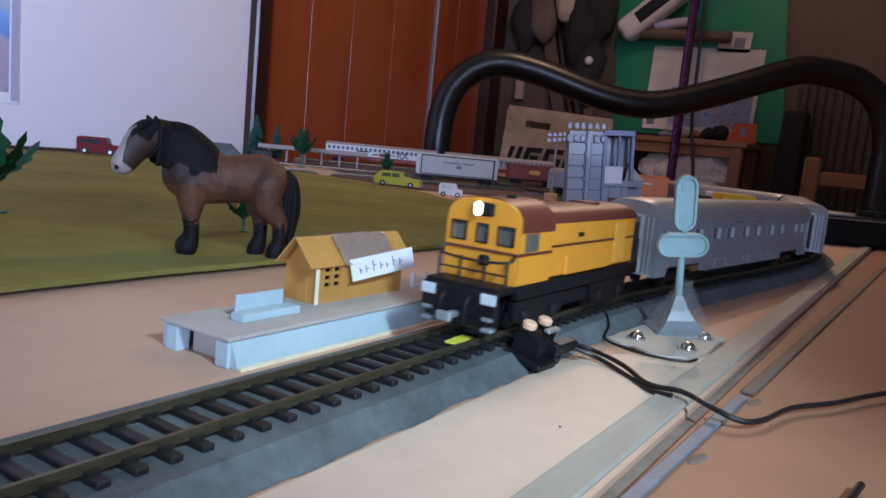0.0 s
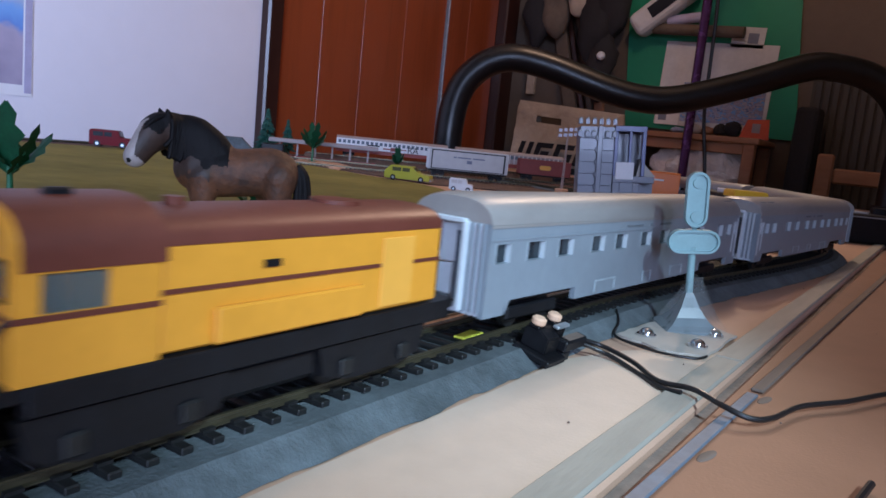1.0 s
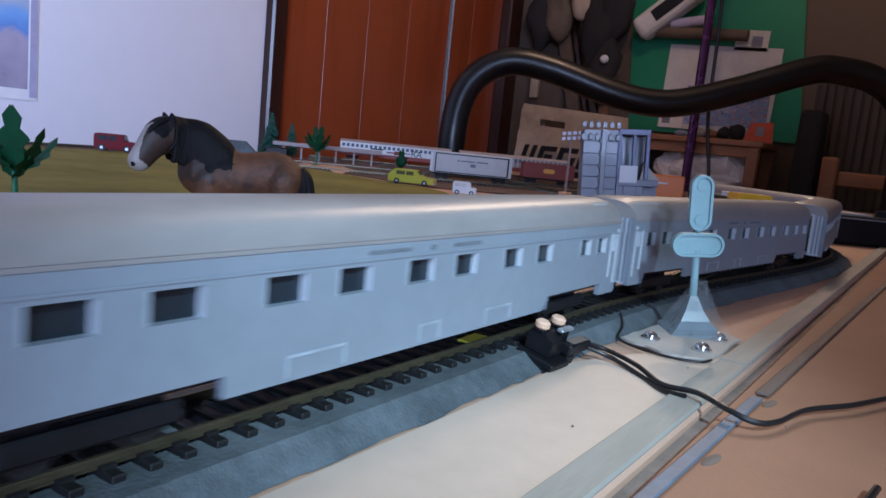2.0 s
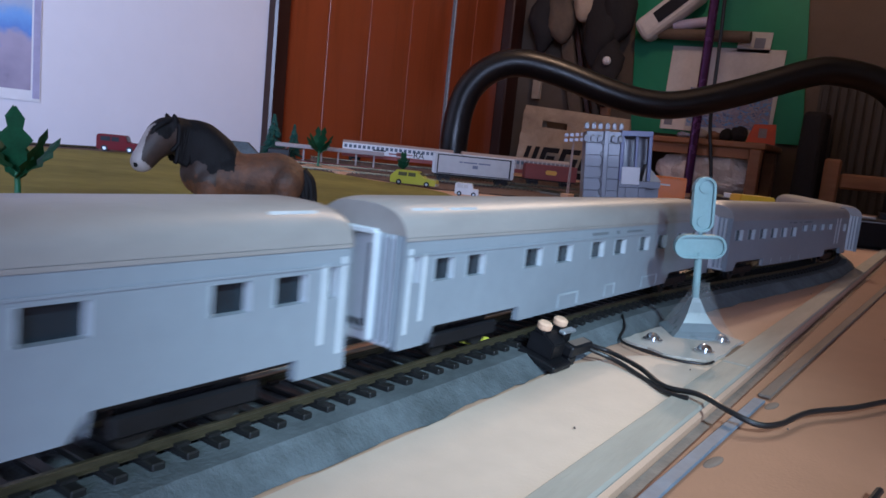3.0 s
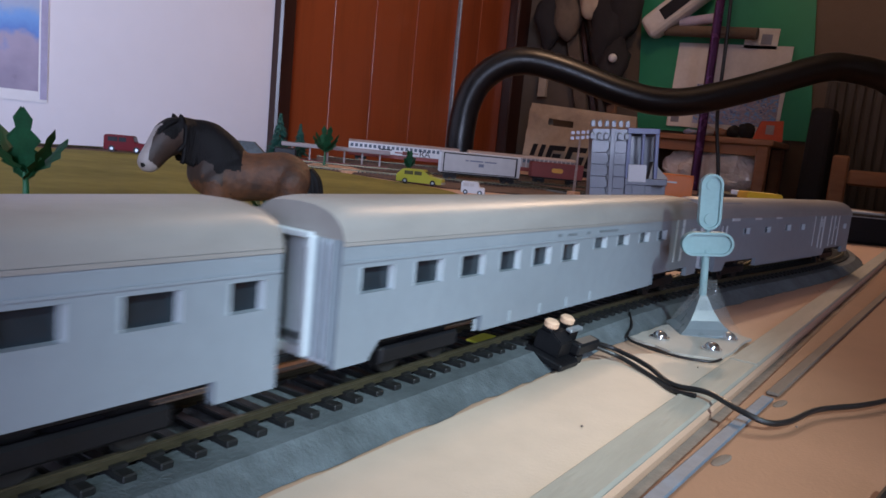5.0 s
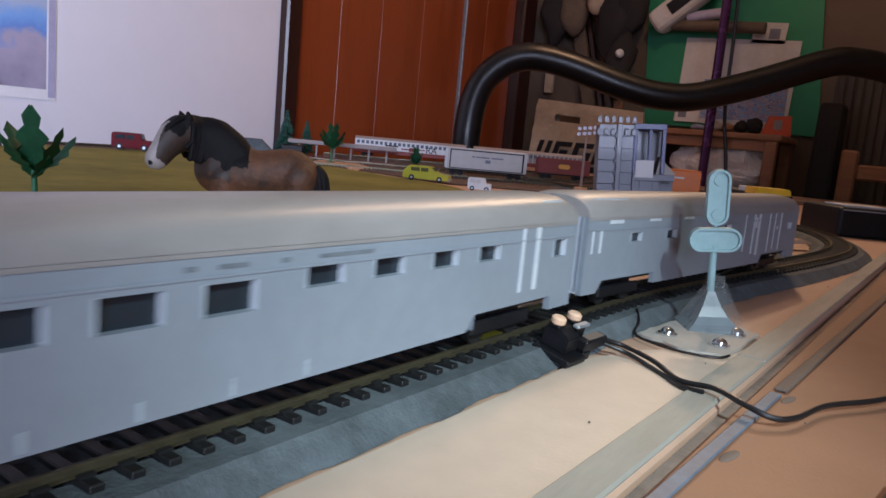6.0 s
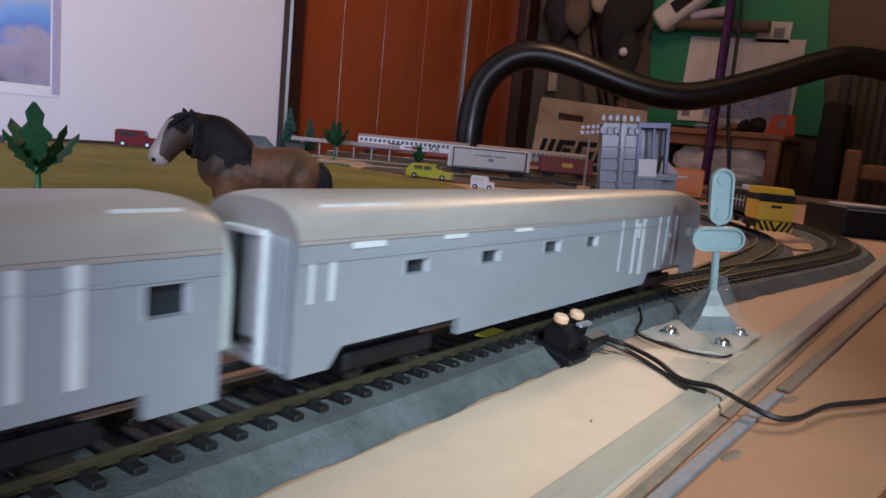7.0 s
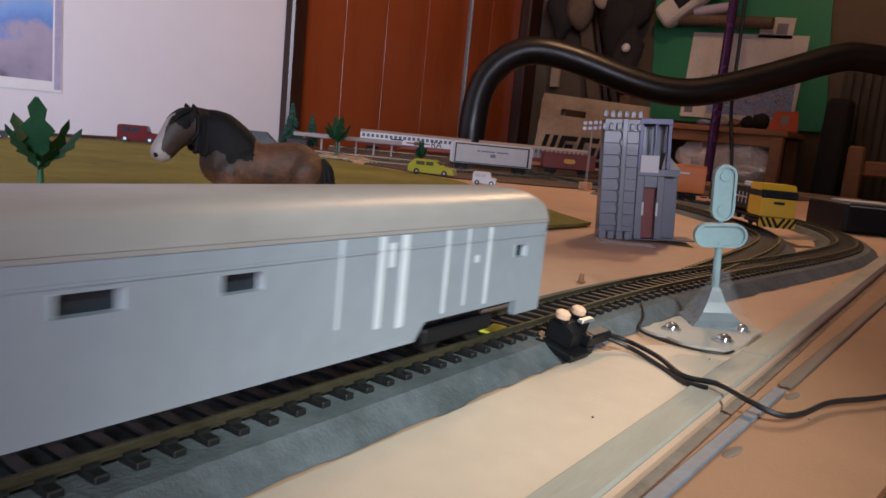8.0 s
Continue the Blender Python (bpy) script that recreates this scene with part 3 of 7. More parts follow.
def coach(windows, label, extra=(), panels=(), cutlen=0.052):
    """A grey streamlined coach; its leading end at x = 0 before centring."""
    L, half, skirt, eave = COACH_LEN, 0.0158, 0.0078, 0.0385
    c = thing("passenger_coach", pose(0, 0, RAIL_TOP), label, "model train coach", "grey coaches of the train")
    mid = Matrix.Translation((-L / 2, 0, 0))
    cuts = [(0.0155, 0.0155 + cutlen - 0.005, 0.0126), (L - 0.0155 - cutlen + 0.005, L - 0.0155, 0.0126)]
    for sign, nm in ((-1, "near"), (1, "far")):
        bm = new_bm()
        shell_side(bm, sign * half, -sign, windows, L, skirt, eave, cuts)
        bmesh.ops.transform(bm, matrix=mid, verts=bm.verts)
        part("side_wall", bm, [M_GREY, M_BARE], c)
    # roof
    bm = new_bm()
    prof = [(-half - 0.0003, eave - 0.0004)] + coach_profile() + [(half + 0.0003, eave - 0.0004)]
    ns = [0.0, 0.0022, 0.006] + [0.02 * k for k in range(1, 13)] + [L - 0.006, L - 0.0022, L]
    rings = []
    for x in ns:
        e = min(x, L - x)
        drop = 0.0012 * max(0.0, 1 - e / 0.006) ** 2
        rings.append([bm.verts.new((x, y, z - (drop if 0 < j < len(prof) - 1 else 0))) for j, (y, z) in enumerate(prof)])
    for a, b in zip(rings, rings[1:]):
        for j in range(len(prof) - 1):
            bm.faces.new((a[j], a[j + 1], b[j + 1], b[j]))
    for r in (rings[0], rings[-1]):
        bm.faces.new(r)
    bm.faces.new([r[0] for r in rings] + [r[-1] for r in rings][::-1])
    bmesh.ops.recalc_face_normals(bm, faces=bm.faces)
    bmesh.ops.transform(bm, matrix=mid, verts=bm.verts)
    shade(part("roof", bm, M_ROOF, c), 50)
    part("gutter", box(box(new_bm(), -L / 2, L / 2, -half - 0.0003, -half - 0.0001, eave - 0.0014, eave - 0.0005), -L / 2, L / 2, half + 0.0001, half + 0.0003, eave - 0.0016, eave - 0.0006), M_ROOF, c)
    part("fascia_line", box(box(new_bm(), -L / 2, L / 2, -half - 0.0003, -half - 0.0001, eave - 0.0056, eave - 0.0050), -L / 2, L / 2, half + 0.0001, half + 0.0003, eave - 0.0056, eave - 0.0050), M_GREY, c)
    # ends with a recessed gangway and pale ribs
    for sign in (-1, 1):
        x = sign * (L / 2)
        bm = new_bm()
        xa, xb = sorted((x, x - sign * 0.0014))
        for y0, y1, z0, z1 in ((-half + 0.0023, -0.0062, 0.0082, eave), (0.0062, half - 0.0023, 0.0082, eave), (-0.0062, 0.0062, 0.0375, eave), (-0.0062, 0.0062, 0.0082, 0.0105)):
            box(bm, xa, xb, y0, y1, z0, z1)
        part("end_wall", bm, M_BARE, c, "bare pale plastic coach end")
        for k in range(3):
            for sy in (-1, 1):
                y = sy * (0.0087 + 0.0024 * k)
                part("rib", box(new_bm(), min(x, x + sign * 0.0007), max(x, x + sign * 0.0007), y - 0.0004, y + 0.0004, 0.0095, 0.0383), M_GREY, c)
        bm = new_bm()
        for y in (-0.0066, 0.0066):
            box(bm, min(x, x + sign * 0.0022), max(x, x + sign * 0.0022), y - 0.0009, y + 0.0009, 0.009, 0.0385, 0.0003)
        box(bm, min(x, x + sign * 0.0022), max(x, x + sign * 0.0022), -0.0066, 0.0066, 0.0376, 0.0392, 0.0003)
        part("gangway", bm, M_BARE, c, "bare pale plastic gangway frame")
        gd = part("gangway_door", box(new_bm(), min(x - sign * 0.003, x - sign * 0.004), max(x - sign * 0.003, x - sign * 0.004), -0.006, 0.006, 0.0085, 0.038), M_BARE, c, "recessed pale gangway door")
        part("door_slit", box(new_bm(), min(x - sign * 0.0025, x - sign * 0.0029), max(x - sign * 0.0025, x - sign * 0.0029), -0.0048, -0.0008, 0.0120, 0.0345), M_INSIDE, gd)
        part("coupler", tube(box(new_bm(), min(x - sign * 0.012, x + sign * 0.0085), max(x - sign * 0.012, x + sign * 0.0085), -0.0012, 0.0012, 0.0062, 0.0078, 0.0003), [(x + sign * 0.0085, -0.0025, 0.007), (x + sign * 0.0085, 0.0025, 0.007)], 0.0012, 8), M_BLACK, c)
    part("underframe", box(new_bm(), -L / 2 + 0.003, L / 2 - 0.003, -half + 0.0026, half - 0.0026, 0.0108, 0.0128), M_BLACK, c)
    part("partition", box(new_bm(), -L / 2 + 0.006, L / 2 - 0.006, 0.0035, 0.0043, 0.0130, eave - 0.002), M_INSIDE, c)
    for sign in (-1, 1):
        bogie(c, sign * (L / 2 - 0.039), span=0.0175)
    # pale scratched window surrounds where the paint is missing
    for w in windows:
        pane = part("window", box(new_bm(), w[0] - L / 2 - 0.0006, w[1] - L / 2 + 0.0006, -half + 0.0023, -half + 0.0027, w[2] - 0.0005, w[3] + 0.0005), M_DARKGLASS, c, "dark coach window with a bare pale edge")
        part("reveal", box(new_bm(), w[0] - L / 2 - 0.0008, w[0] - L / 2 - 0.0001, -half - 0.0002, -half + 0.0003, w[2] + 0.0002, w[3] + 0.0002), M_SCRAPED, pane)
        part("window", box(new_bm(), w[0] - L / 2 - 0.0006, w[1] - L / 2 + 0.0006, half - 0.0027, half - 0.0023, w[2] - 0.0005, w[3] + 0.0005), M_DARKGLASS, c)
    for x0, x1, z0, z1 in extra:
        part("scraped_patch", box(new_bm(), x0 - L / 2, x1 - L / 2, -half - 0.0003, -half + 0.0002, z0, z1), M_BARE if z1 > 0.0145 else M_SCRAPED, c, "pale patch of scraped paint")
    for x0, x1, z0, z1 in panels:
        part("lettering_bar", box(new_bm(), x0 - L / 2, x1 - L / 2, -half - 0.0002, -half + 0.0002, z0, z1), M_FAINT, c, "faint grey lettering bar")
    return c


def row(first, step, n, w=0.0095, lo=0.0250, hi=0.0318):
    return [(first + step * i, first + step * i + w, lo, hi) for i in range(n)]


def locomotive():
    """A short single-cab diesel; cab front at x = -0.0585."""
    lo = thing("diesel_locomotive", pose(0, 0, RAIL_TOP), "mustard-yellow model diesel locomotive with red-brown roof", "model locomotive")
    f, r, half = -0.0560, 0.0585, 0.0150
    cab_end = f + 0.0255
    def arch(top, eave, hw, n=14):
        pts = []
        for k in range(n + 1):
            a = math.pi * k / n
            c, s = math.cos(a), math.sin(a)
            pts.append((-hw * math.copysign(abs(c) ** 0.8, c), eave + (top - eave) * s ** 0.8))
        return pts
    # body lower part and hood
    turn = Matrix.Rotation(radians(90), 4, "Z")
    part("hood", box(new_bm(), cab_end + 0.0006, r, -half + 0.0006, half - 0.0006, 0.0182, 0.0392, 0.0006), M_YELLOW, lo)
    bm = prism(new_bm(), arch(0.0445, 0.0388, half - 0.0004), -r, -cab_end - 0.0002, turn)
    shade(part("hood_roof", bm, M_BROWN, lo), 40)
    # cab shell with windows cut as blocks
    shell = [(f + 0.004, f + 0.0155, 0.0292, 0.0358)]
    for sign in (-1, 1):
        bm = new_bm()
        w = shell[0]
        xs, zs = [f, w[0], w[1], cab_end], [0.0178, w[2], w[3], 0.0372]
        grid = [[bm.verts.new((x, sign * half, z)) for z in zs] for x in xs]
        fs = [bm.faces.new((grid[i][j], grid[i + 1][j], grid[i + 1][j + 1], grid[i][j + 1])) for i in range(3) for j in range(3) if (i, j) != (1, 1)]
        up = bmesh.ops.extrude_face_region(bm, geom=fs)["geom"]
        bmesh.ops.translate(bm, vec=(0, -sign * 0.001, 0), verts=[v for v in up if isinstance(v, bmesh.types.BMVert)])
        bmesh.ops.recalc_face_normals(bm, faces=bm.faces)
        part("cab_side", bm, M_YELLOW, lo)
        part("cab_side_window", box(new_bm(), w[0], w[1], min(sign * (half - 0.0008), sign * (half - 0.0005)), max(sign * (half - 0.0008), sign * (half - 0.0005)), w[2], w[3]), M_GLASS, lo)
    bm = new_bm()
    fx0, fx1 = f - 0.0004, f + 0.0008
    # front wall: strips round two windows and a door window
    holes = [(-0.0128, -0.0066), (-0.0022, 0.0022), (0.0066, 0.0128)]
    ys = [-half, -0.0128, -0.0066, -0.0022, 0.0022, 0.0066, 0.0128, half]
    for a, b in zip(ys, ys[1:]):
        if (a, b) in holes:
            box(bm, fx0, fx1, a, b, 0.0178, 0.0312)
            box(bm, fx0, fx1, a, b, 0.0376, 0.0385)
        else:
            box(bm, fx0, fx1, a, b, 0.0178, 0.0385)
    prism(bm, arch(0.0468, 0.0385, half), -fx1, -fx0, turn)
    bmesh.ops.recalc_face_normals(bm, faces=bm.faces)
    part("cab_front", bm, M_YELLOW, lo)
    bm = prism(new_bm(), arch(0.0472, 0.0362, half + 0.0003, 18), -cab_end - 0.001, -(f + 0.0009), turn)
    shade(part("cab_roof", bm, M_BROWN, lo), 40)
    part("cab_floor", box(new_bm(), f + 0.001, cab_end, -half + 0.0012, half - 0.0012, 0.018, 0.0195), M_BLACK, lo)
    part("cab_bulkhead", box(new_bm(), cab_end - 0.001, cab_end + 0.0004, -half + 0.0011, half - 0.0011, 0.0196, 0.0372), M_YPALE, lo)
    for a, b in holes:
        part("windscreen", box(new_bm(), f + 0.0001, f + 0.0004, a + 0.0001, b - 0.0001, 0.0313, 0.0375), M_GLASS, lo, "clear cab windscreen pane")
        bm = new_bm()
        for y0, y1, z0, z1 in ((a - 0.0003, a + 0.0003, 0.031, 0.0378), (b - 0.0003, b + 0.0003, 0.031, 0.0378), (a, b, 0.0309, 0.0314), (a, b, 0.0374, 0.0379)):
            box(bm, f - 0.0007, f - 0.0004, y0, y1, z0, z1)
        part("window_rubber", bm, M_BLACK, lo)
    # red-brown lines
    bm = new_bm()
    box(bm, f - 0.0008, f - 0.0004, -half - 0.0003, half + 0.0003, 0.0281, 0.0291)
    for sign in (-1, 1):
        ya, yb = sorted((sign * half, sign * (half + 0.0003)))
        box(bm, f - 0.0008, cab_end, ya, yb, 0.0281, 0.0291)
        ya, yb = sorted((sign * (half - 0.0006), sign * (half - 0.0002)))
        box(bm, cab_end, r - 0.026, ya, yb, 0.0298, 0.0307)
        box(bm, r - 0.012, r, ya, yb, 0.0298, 0.0307)
    part("stripe", bm, M_BROWN, lo, "red-brown painted line")
    for sign in (-1, 1):
        ya, yb = sorted((sign * (half - 0.0008), sign * (half + 0.0012)))
        part("side_tank", box(new_bm(), cab_end + 0.012, r - 0.033, ya, yb, 0.0186, 0.0262, 0.0005), M_YELLOW, lo)
        ya, yb = sorted((sign * (half - 0.0006), sign * (half - 0.0001)))
        part("side_door", box(new_bm(), r - 0.0255, r - 0.0125, ya, yb, 0.0192, 0.0372, 0.0002), M_YPALE, lo, "faded paler side door")
        ya, yb = sorted((sign * (half - 0.0006), sign * (half - 0.0001)))
        part("builder_plate", box(new_bm(), -0.006, -0.0015, ya, yb, 0.0330, 0.0346), M_BLACK, lo)
    # headlight
    hb = part("headlight_box", box(new_bm(), f - 0.0022, f + 0.001, -0.0042, 0.0042, 0.0405, 0.0452, 0.0006), M_BLACK, lo)
    for z in (0.0419, 0.0440):
        part("headlight", tube(new_bm(), [(f - 0.0021, 0.0014, z), (f - 0.0027, 0.0014, z)], 0.0014, 14), M_LAMP, hb, "lit white headlight")
    # frame, pilot and bogies
    part("running_board", box(new_bm(), f - 0.011, r + 0.009, -half + 0.0002, half - 0.0002, 0.0150, 0.0178, 0.0004), M_BLACK, lo)
    part("sole_bar", box(box(new_bm(), f + 0.002, r + 0.006, -half - 0.0006, -half + 0.0022, 0.0125, 0.0178, 0.0003), f + 0.002, r + 0.006, half - 0.0022, half + 0.0006, 0.0125, 0.0178, 0.0003), M_BLACK, lo)
    part("fuel_tank", box(new_bm(), -0.014, 0.014, -half + 0.002, half - 0.002, 0.0045, 0.0125, 0.0015), M_BLACK, lo)
    bm = new_bm()
    box(bm, f - 0.0125, f - 0.0102, -half - 0.0003, half + 0.0003, 0.0070, 0.0165, 0.0006)
    box(bm, f - 0.0118, f - 0.0030, -0.012, 0.012, 0.0030, 0.0080, 0.0008)
    part("pilot", bm, M_BLACK, lo)
    part("coupler", box(box(new_bm(), f - 0.019, f - 0.0125, -0.0016, 0.0016, 0.0062, 0.0082, 0.0004), f - 0.021, f - 0.019, -0.003, 0.003, 0.0055, 0.009, 0.0006), M_GREYMET, lo)
    part("coupler", box(new_bm(), r + 0.009, r + 0.019, -0.0016, 0.0016, 0.0062, 0.0082, 0.0004), M_GREYMET, lo)
    for y in (-0.0122, 0.0122):
        part("marker_light", box(new_bm(), f - 0.0131, f - 0.0126, y - 0.0030, y + 0.0030, 0.0122, 0.0160, 0.0003), M_BARE, lo, "pale marker light plate")
        for z in (0.0028, 0.0066):
            part("step", box(new_bm(), f - 0.0128, f - 0.0095, y - 0.0022, y + 0.0022, z, z + 0.0014, 0.0003), M_GREYMET, lo)
        part("step_hanger", box(new_bm(), f - 0.0100, f - 0.0094, y - 0.0024, y + 0.0024, 0.0022, 0.0120), M_BLACK, lo)
    # hand rails across the nose
    for y in (-0.0138, -0.0050, 0.0050, 0.0138):
        part("rail_post", tube(new_bm(), [(f - 0.0050, y, 0.0172), (f - 0.0050, y, 0.0262)], 0.0005, 6), M_WIRE, lo)
    part("hand_rail", tube(new_bm(), curve_points([(f - 0.0008, -0.0142, 0.0285), (f - 0.0050, -0.0138, 0.0262), (f - 0.0055, 0.0, 0.0252), (f - 0.0050, 0.0138, 0.0262), (f - 0.0008, 0.0142, 0.0285)], 5), 0.0005, 6), M_WIRE, lo)
    part("hand_rail", tube(new_bm(), [(f - 0.0050, -0.0138, 0.0215), (f - 0.0050, 0.0138, 0.0215)], 0.0004, 6), M_WIRE, lo)
    part("jumper_box", box(new_bm(), f - 0.0042, f - 0.0009, -0.0048, -0.0012, 0.0235, 0.0272, 0.0006), M_BLACK, lo)
    for x in (-0.034, 0.034):
        for sgn in (-1, 1):
            part("side_frame", prism(new_bm(), [(x - 0.021, 0.0118), (x + 0.021, 0.0118), (x + 0.019, 0.0045), (x + 0.010, 0.0022), (x - 0.010, 0.0022), (x - 0.019, 0.0045)], min(sgn * 0.0122, sgn * 0.0142), max(sgn * 0.0122, sgn * 0.0142)), M_BLACK, lo)
            for dx in (-0.0115, 0.0115):
                part("axle_box", box(new_bm(), x + dx - 0.0022, x + dx + 0.0022, min(sgn * 0.0142, sgn * 0.0152), max(sgn * 0.0142, sgn * 0.0152), 0.0035, 0.0080, 0.0005), M_WHEEL, lo)
    for y in (-0.005, 0.005):
        part("hose", tube(new_bm(), curve_points([(f - 0.012, y, 0.014), (f - 0.015, y, 0.012), (f - 0.0155, y, 0.007), (f - 0.0145, y, 0.004)], 5), 0.0006, 6), M_BLACK, lo)
    for y in (-0.0143, 0.0143):
        part("rail_post", tube(new_bm(), [(r + 0.008, y, 0.0175), (r + 0.008, y, 0.0285), (r + 0.0005, y, 0.0295)], 0.00035, 6), M_WIRE, lo)
    part("exhaust", tube(new_bm(), [(-0.018, 0, 0.0440), (-0.018, 0, 0.0462)], 0.0022, 12), M_BROWN, lo)
    part("roof_fan", tube(new_bm(), [(0.030, 0, 0.0440), (0.030, 0, 0.0453)], 0.0065, 20), M_BROWN, lo)
    part("horn", box(new_bm(), f + 0.010, f + 0.015, -0.004, -0.002, 0.0466, 0.0482, 0.0004), M_BLACK, lo)
    for x in (-0.034, 0.034):
        bogie(lo, x, 0.0055, 0.019)
    return lo


LEAD = [(0.0, 0.367), (0.5, 0.283), (1.0, 0.199), (1.5, 0.1176), (2.8, -0.107), (3.2, -0.1725), (3.5, -0.2192), (4.0, -0.302), (4.5, -0.378), (6.0, -0.604), (6.5, -0.6795), (7.0, -0.7575), (7.5, -0.8358), (8.0, -0.917)]
OFFSETS = (0.0, 0.290, 0.577, 0.864)
train = []


def lead_at(t):
    return float(np.interp(t, [a for a, _ in LEAD], [b for _, b in LEAD]))


def build_train():
    loco = locomotive()
    train.append((loco, -0.030 - 0.0585, 0.034))
    def turned(spans):
        return [(COACH_LEN - b, COACH_LEN - a, c, d) for a, b, c, d in spans]

    def outline(x0, x1, z0=0.0088, z1=0.0138, w=0.0007):
        return [(x0, x0 + w, z0, z1), (x1 - w, x1, z0, z1), (x0 + w, x1 - w, z1 - 0.0007, z1)]
    lo, hi = 0.0254, 0.0318
    wa = [(0.0042, 0.0128, lo, hi)] + [(m - 0.0058, m + 0.0058, lo, hi) for m in (0.0295, 0.0510, 0.0780, 0.1000, 0.1265, 0.1485, 0.1765, 0.1990)] + [(0.2290, 0.2385, lo, hi), (0.2450, 0.2542, lo, hi), (0.2608, 0.2638, 0.0255, 0.0335)]
    patches = outline(0.079, 0.098) + outline(0.1275, 0.1375) + outline(0.162, 0.178)
    patches += [(0.2586, 0.2598, 0.0150, 0.0335), (0.2648, 0.2660, 0.0120, 0.0350)]
    letters = [(0.104, 0.121, 0.0345, 0.0354), (0.1295, 0.132, 0.0343, 0.0356), (0.141, 0.155, 0.0345, 0.0355)]
    wc = [(m - 0.0062, m + 0.0062, 0.0252, 0.0316) for m in (0.0133, 0.0340, 0.0550, 0.0758, 0.0965, 0.1175)] + [(m - 0.0058, m + 0.0058, 0.0282, 0.0328) for m in (0.143, 0.165, 0.1885, 0.211)] + [(0.2520, 0.2610, 0.0262, 0.0322)]
    letters_c = [(0.1065, 0.109, 0.0345, 0.0355), (0.114, 0.121, 0.0345, 0.0354), (0.1295, 0.132, 0.0345, 0.0355), (0.1405, 0.158, 0.0347, 0.0355)]
    wd = [(0.0365, 0.0465, 0.0274, 0.0312), (0.071, 0.0815, 0.0274, 0.0312), (0.1085, 0.1200, 0.0278, 0.0318), (0.1400, 0.1500, 0.0278, 0.0318), (0.249, 0.2565, 0.0265, 0.0305)]
    kinds = [
        (wa, "silver-grey model sleeping coach with spaced square windows", patches, letters),
        (turned(wa), "silver-grey model sleeping coach with scratched window edges", turned(patches), turned(letters)),
        (wc, "silver-grey model lounge coach with many windows", [(0.058 + 0.02 * i, 0.0590 + 0.02 * i, 0.0085, 0.012) for i in range(5)] + [(0.2295, 0.2310, 0.0165, 0.0372), (0.2385, 0.2410, 0.0165, 0.0372)], letters_c),
        (wd, "silver-grey model luggage coach with pale scraped side doors", [(0.0040, 0.0050, 0.024, 0.033), (0.0100, 0.0115, 0.024, 0.033), (0.0167, 0.0280, 0.0355, 0.0370), (0.0520, 0.0625, 0.0358, 0.0370), (0.0885, 0.0990, 0.0360, 0.0372), (0.1715, 0.1722, 0.016, 0.0368), (0.1848, 0.1868, 0.014, 0.0368), (0.1885, 0.1905, 0.0290, 0.0350), (0.1930, 0.1958, 0.013, 0.0368), (0.2122, 0.2134, 0.014, 0.037), (0.2222, 0.2230, 0.015, 0.037), (0.2268, 0.2285, 0.0270, 0.0290), (0.2330, 0.2344, 0.014, 0.037)], []),
    ]
    for i, (w, label, extra, marks) in enumerate(kinds):
        c = coach(w, label, extra, marks)
        for x in ((COACH_LEN - 0.016,), (0.013, 0.030), (COACH_LEN - 0.014,), (0.016, 0.030))[i]:
            t = part("tape_patch", box(new_bm(), -0.007, 0.007, -0.0020, 0.0020, -0.0002, 0.0003), M_TAPE, c, "shiny tape patch on the roof edge")
            t.matrix_basis = Matrix.Translation((x - COACH_LEN / 2, -0.0131, 0.0437)) @ pose(0, 0, 0, 45, 0, 0)
        train.append((c, OFFSETS[i] + COACH_LEN / 2, COACH_LEN / 2 - 0.039))


def vehicle_pose(s, reach):
    a, b = on_path(s - reach)[0], on_path(s + reach)[0]
    return Matrix.Translation(((a.x + b.x) / 2, (a.y + b.y) / 2, RAIL_TOP)) @ Matrix.Rotation(math.atan2(b.y - a.y, b.x - a.x), 4, "Z")


def motions():
    for ob, offset, reach in train:
        rows = [(k * 0.25, vehicle_pose(lead_at(k * 0.25) + offset, reach)) for k in range(33)]
        walk(ob, rows)


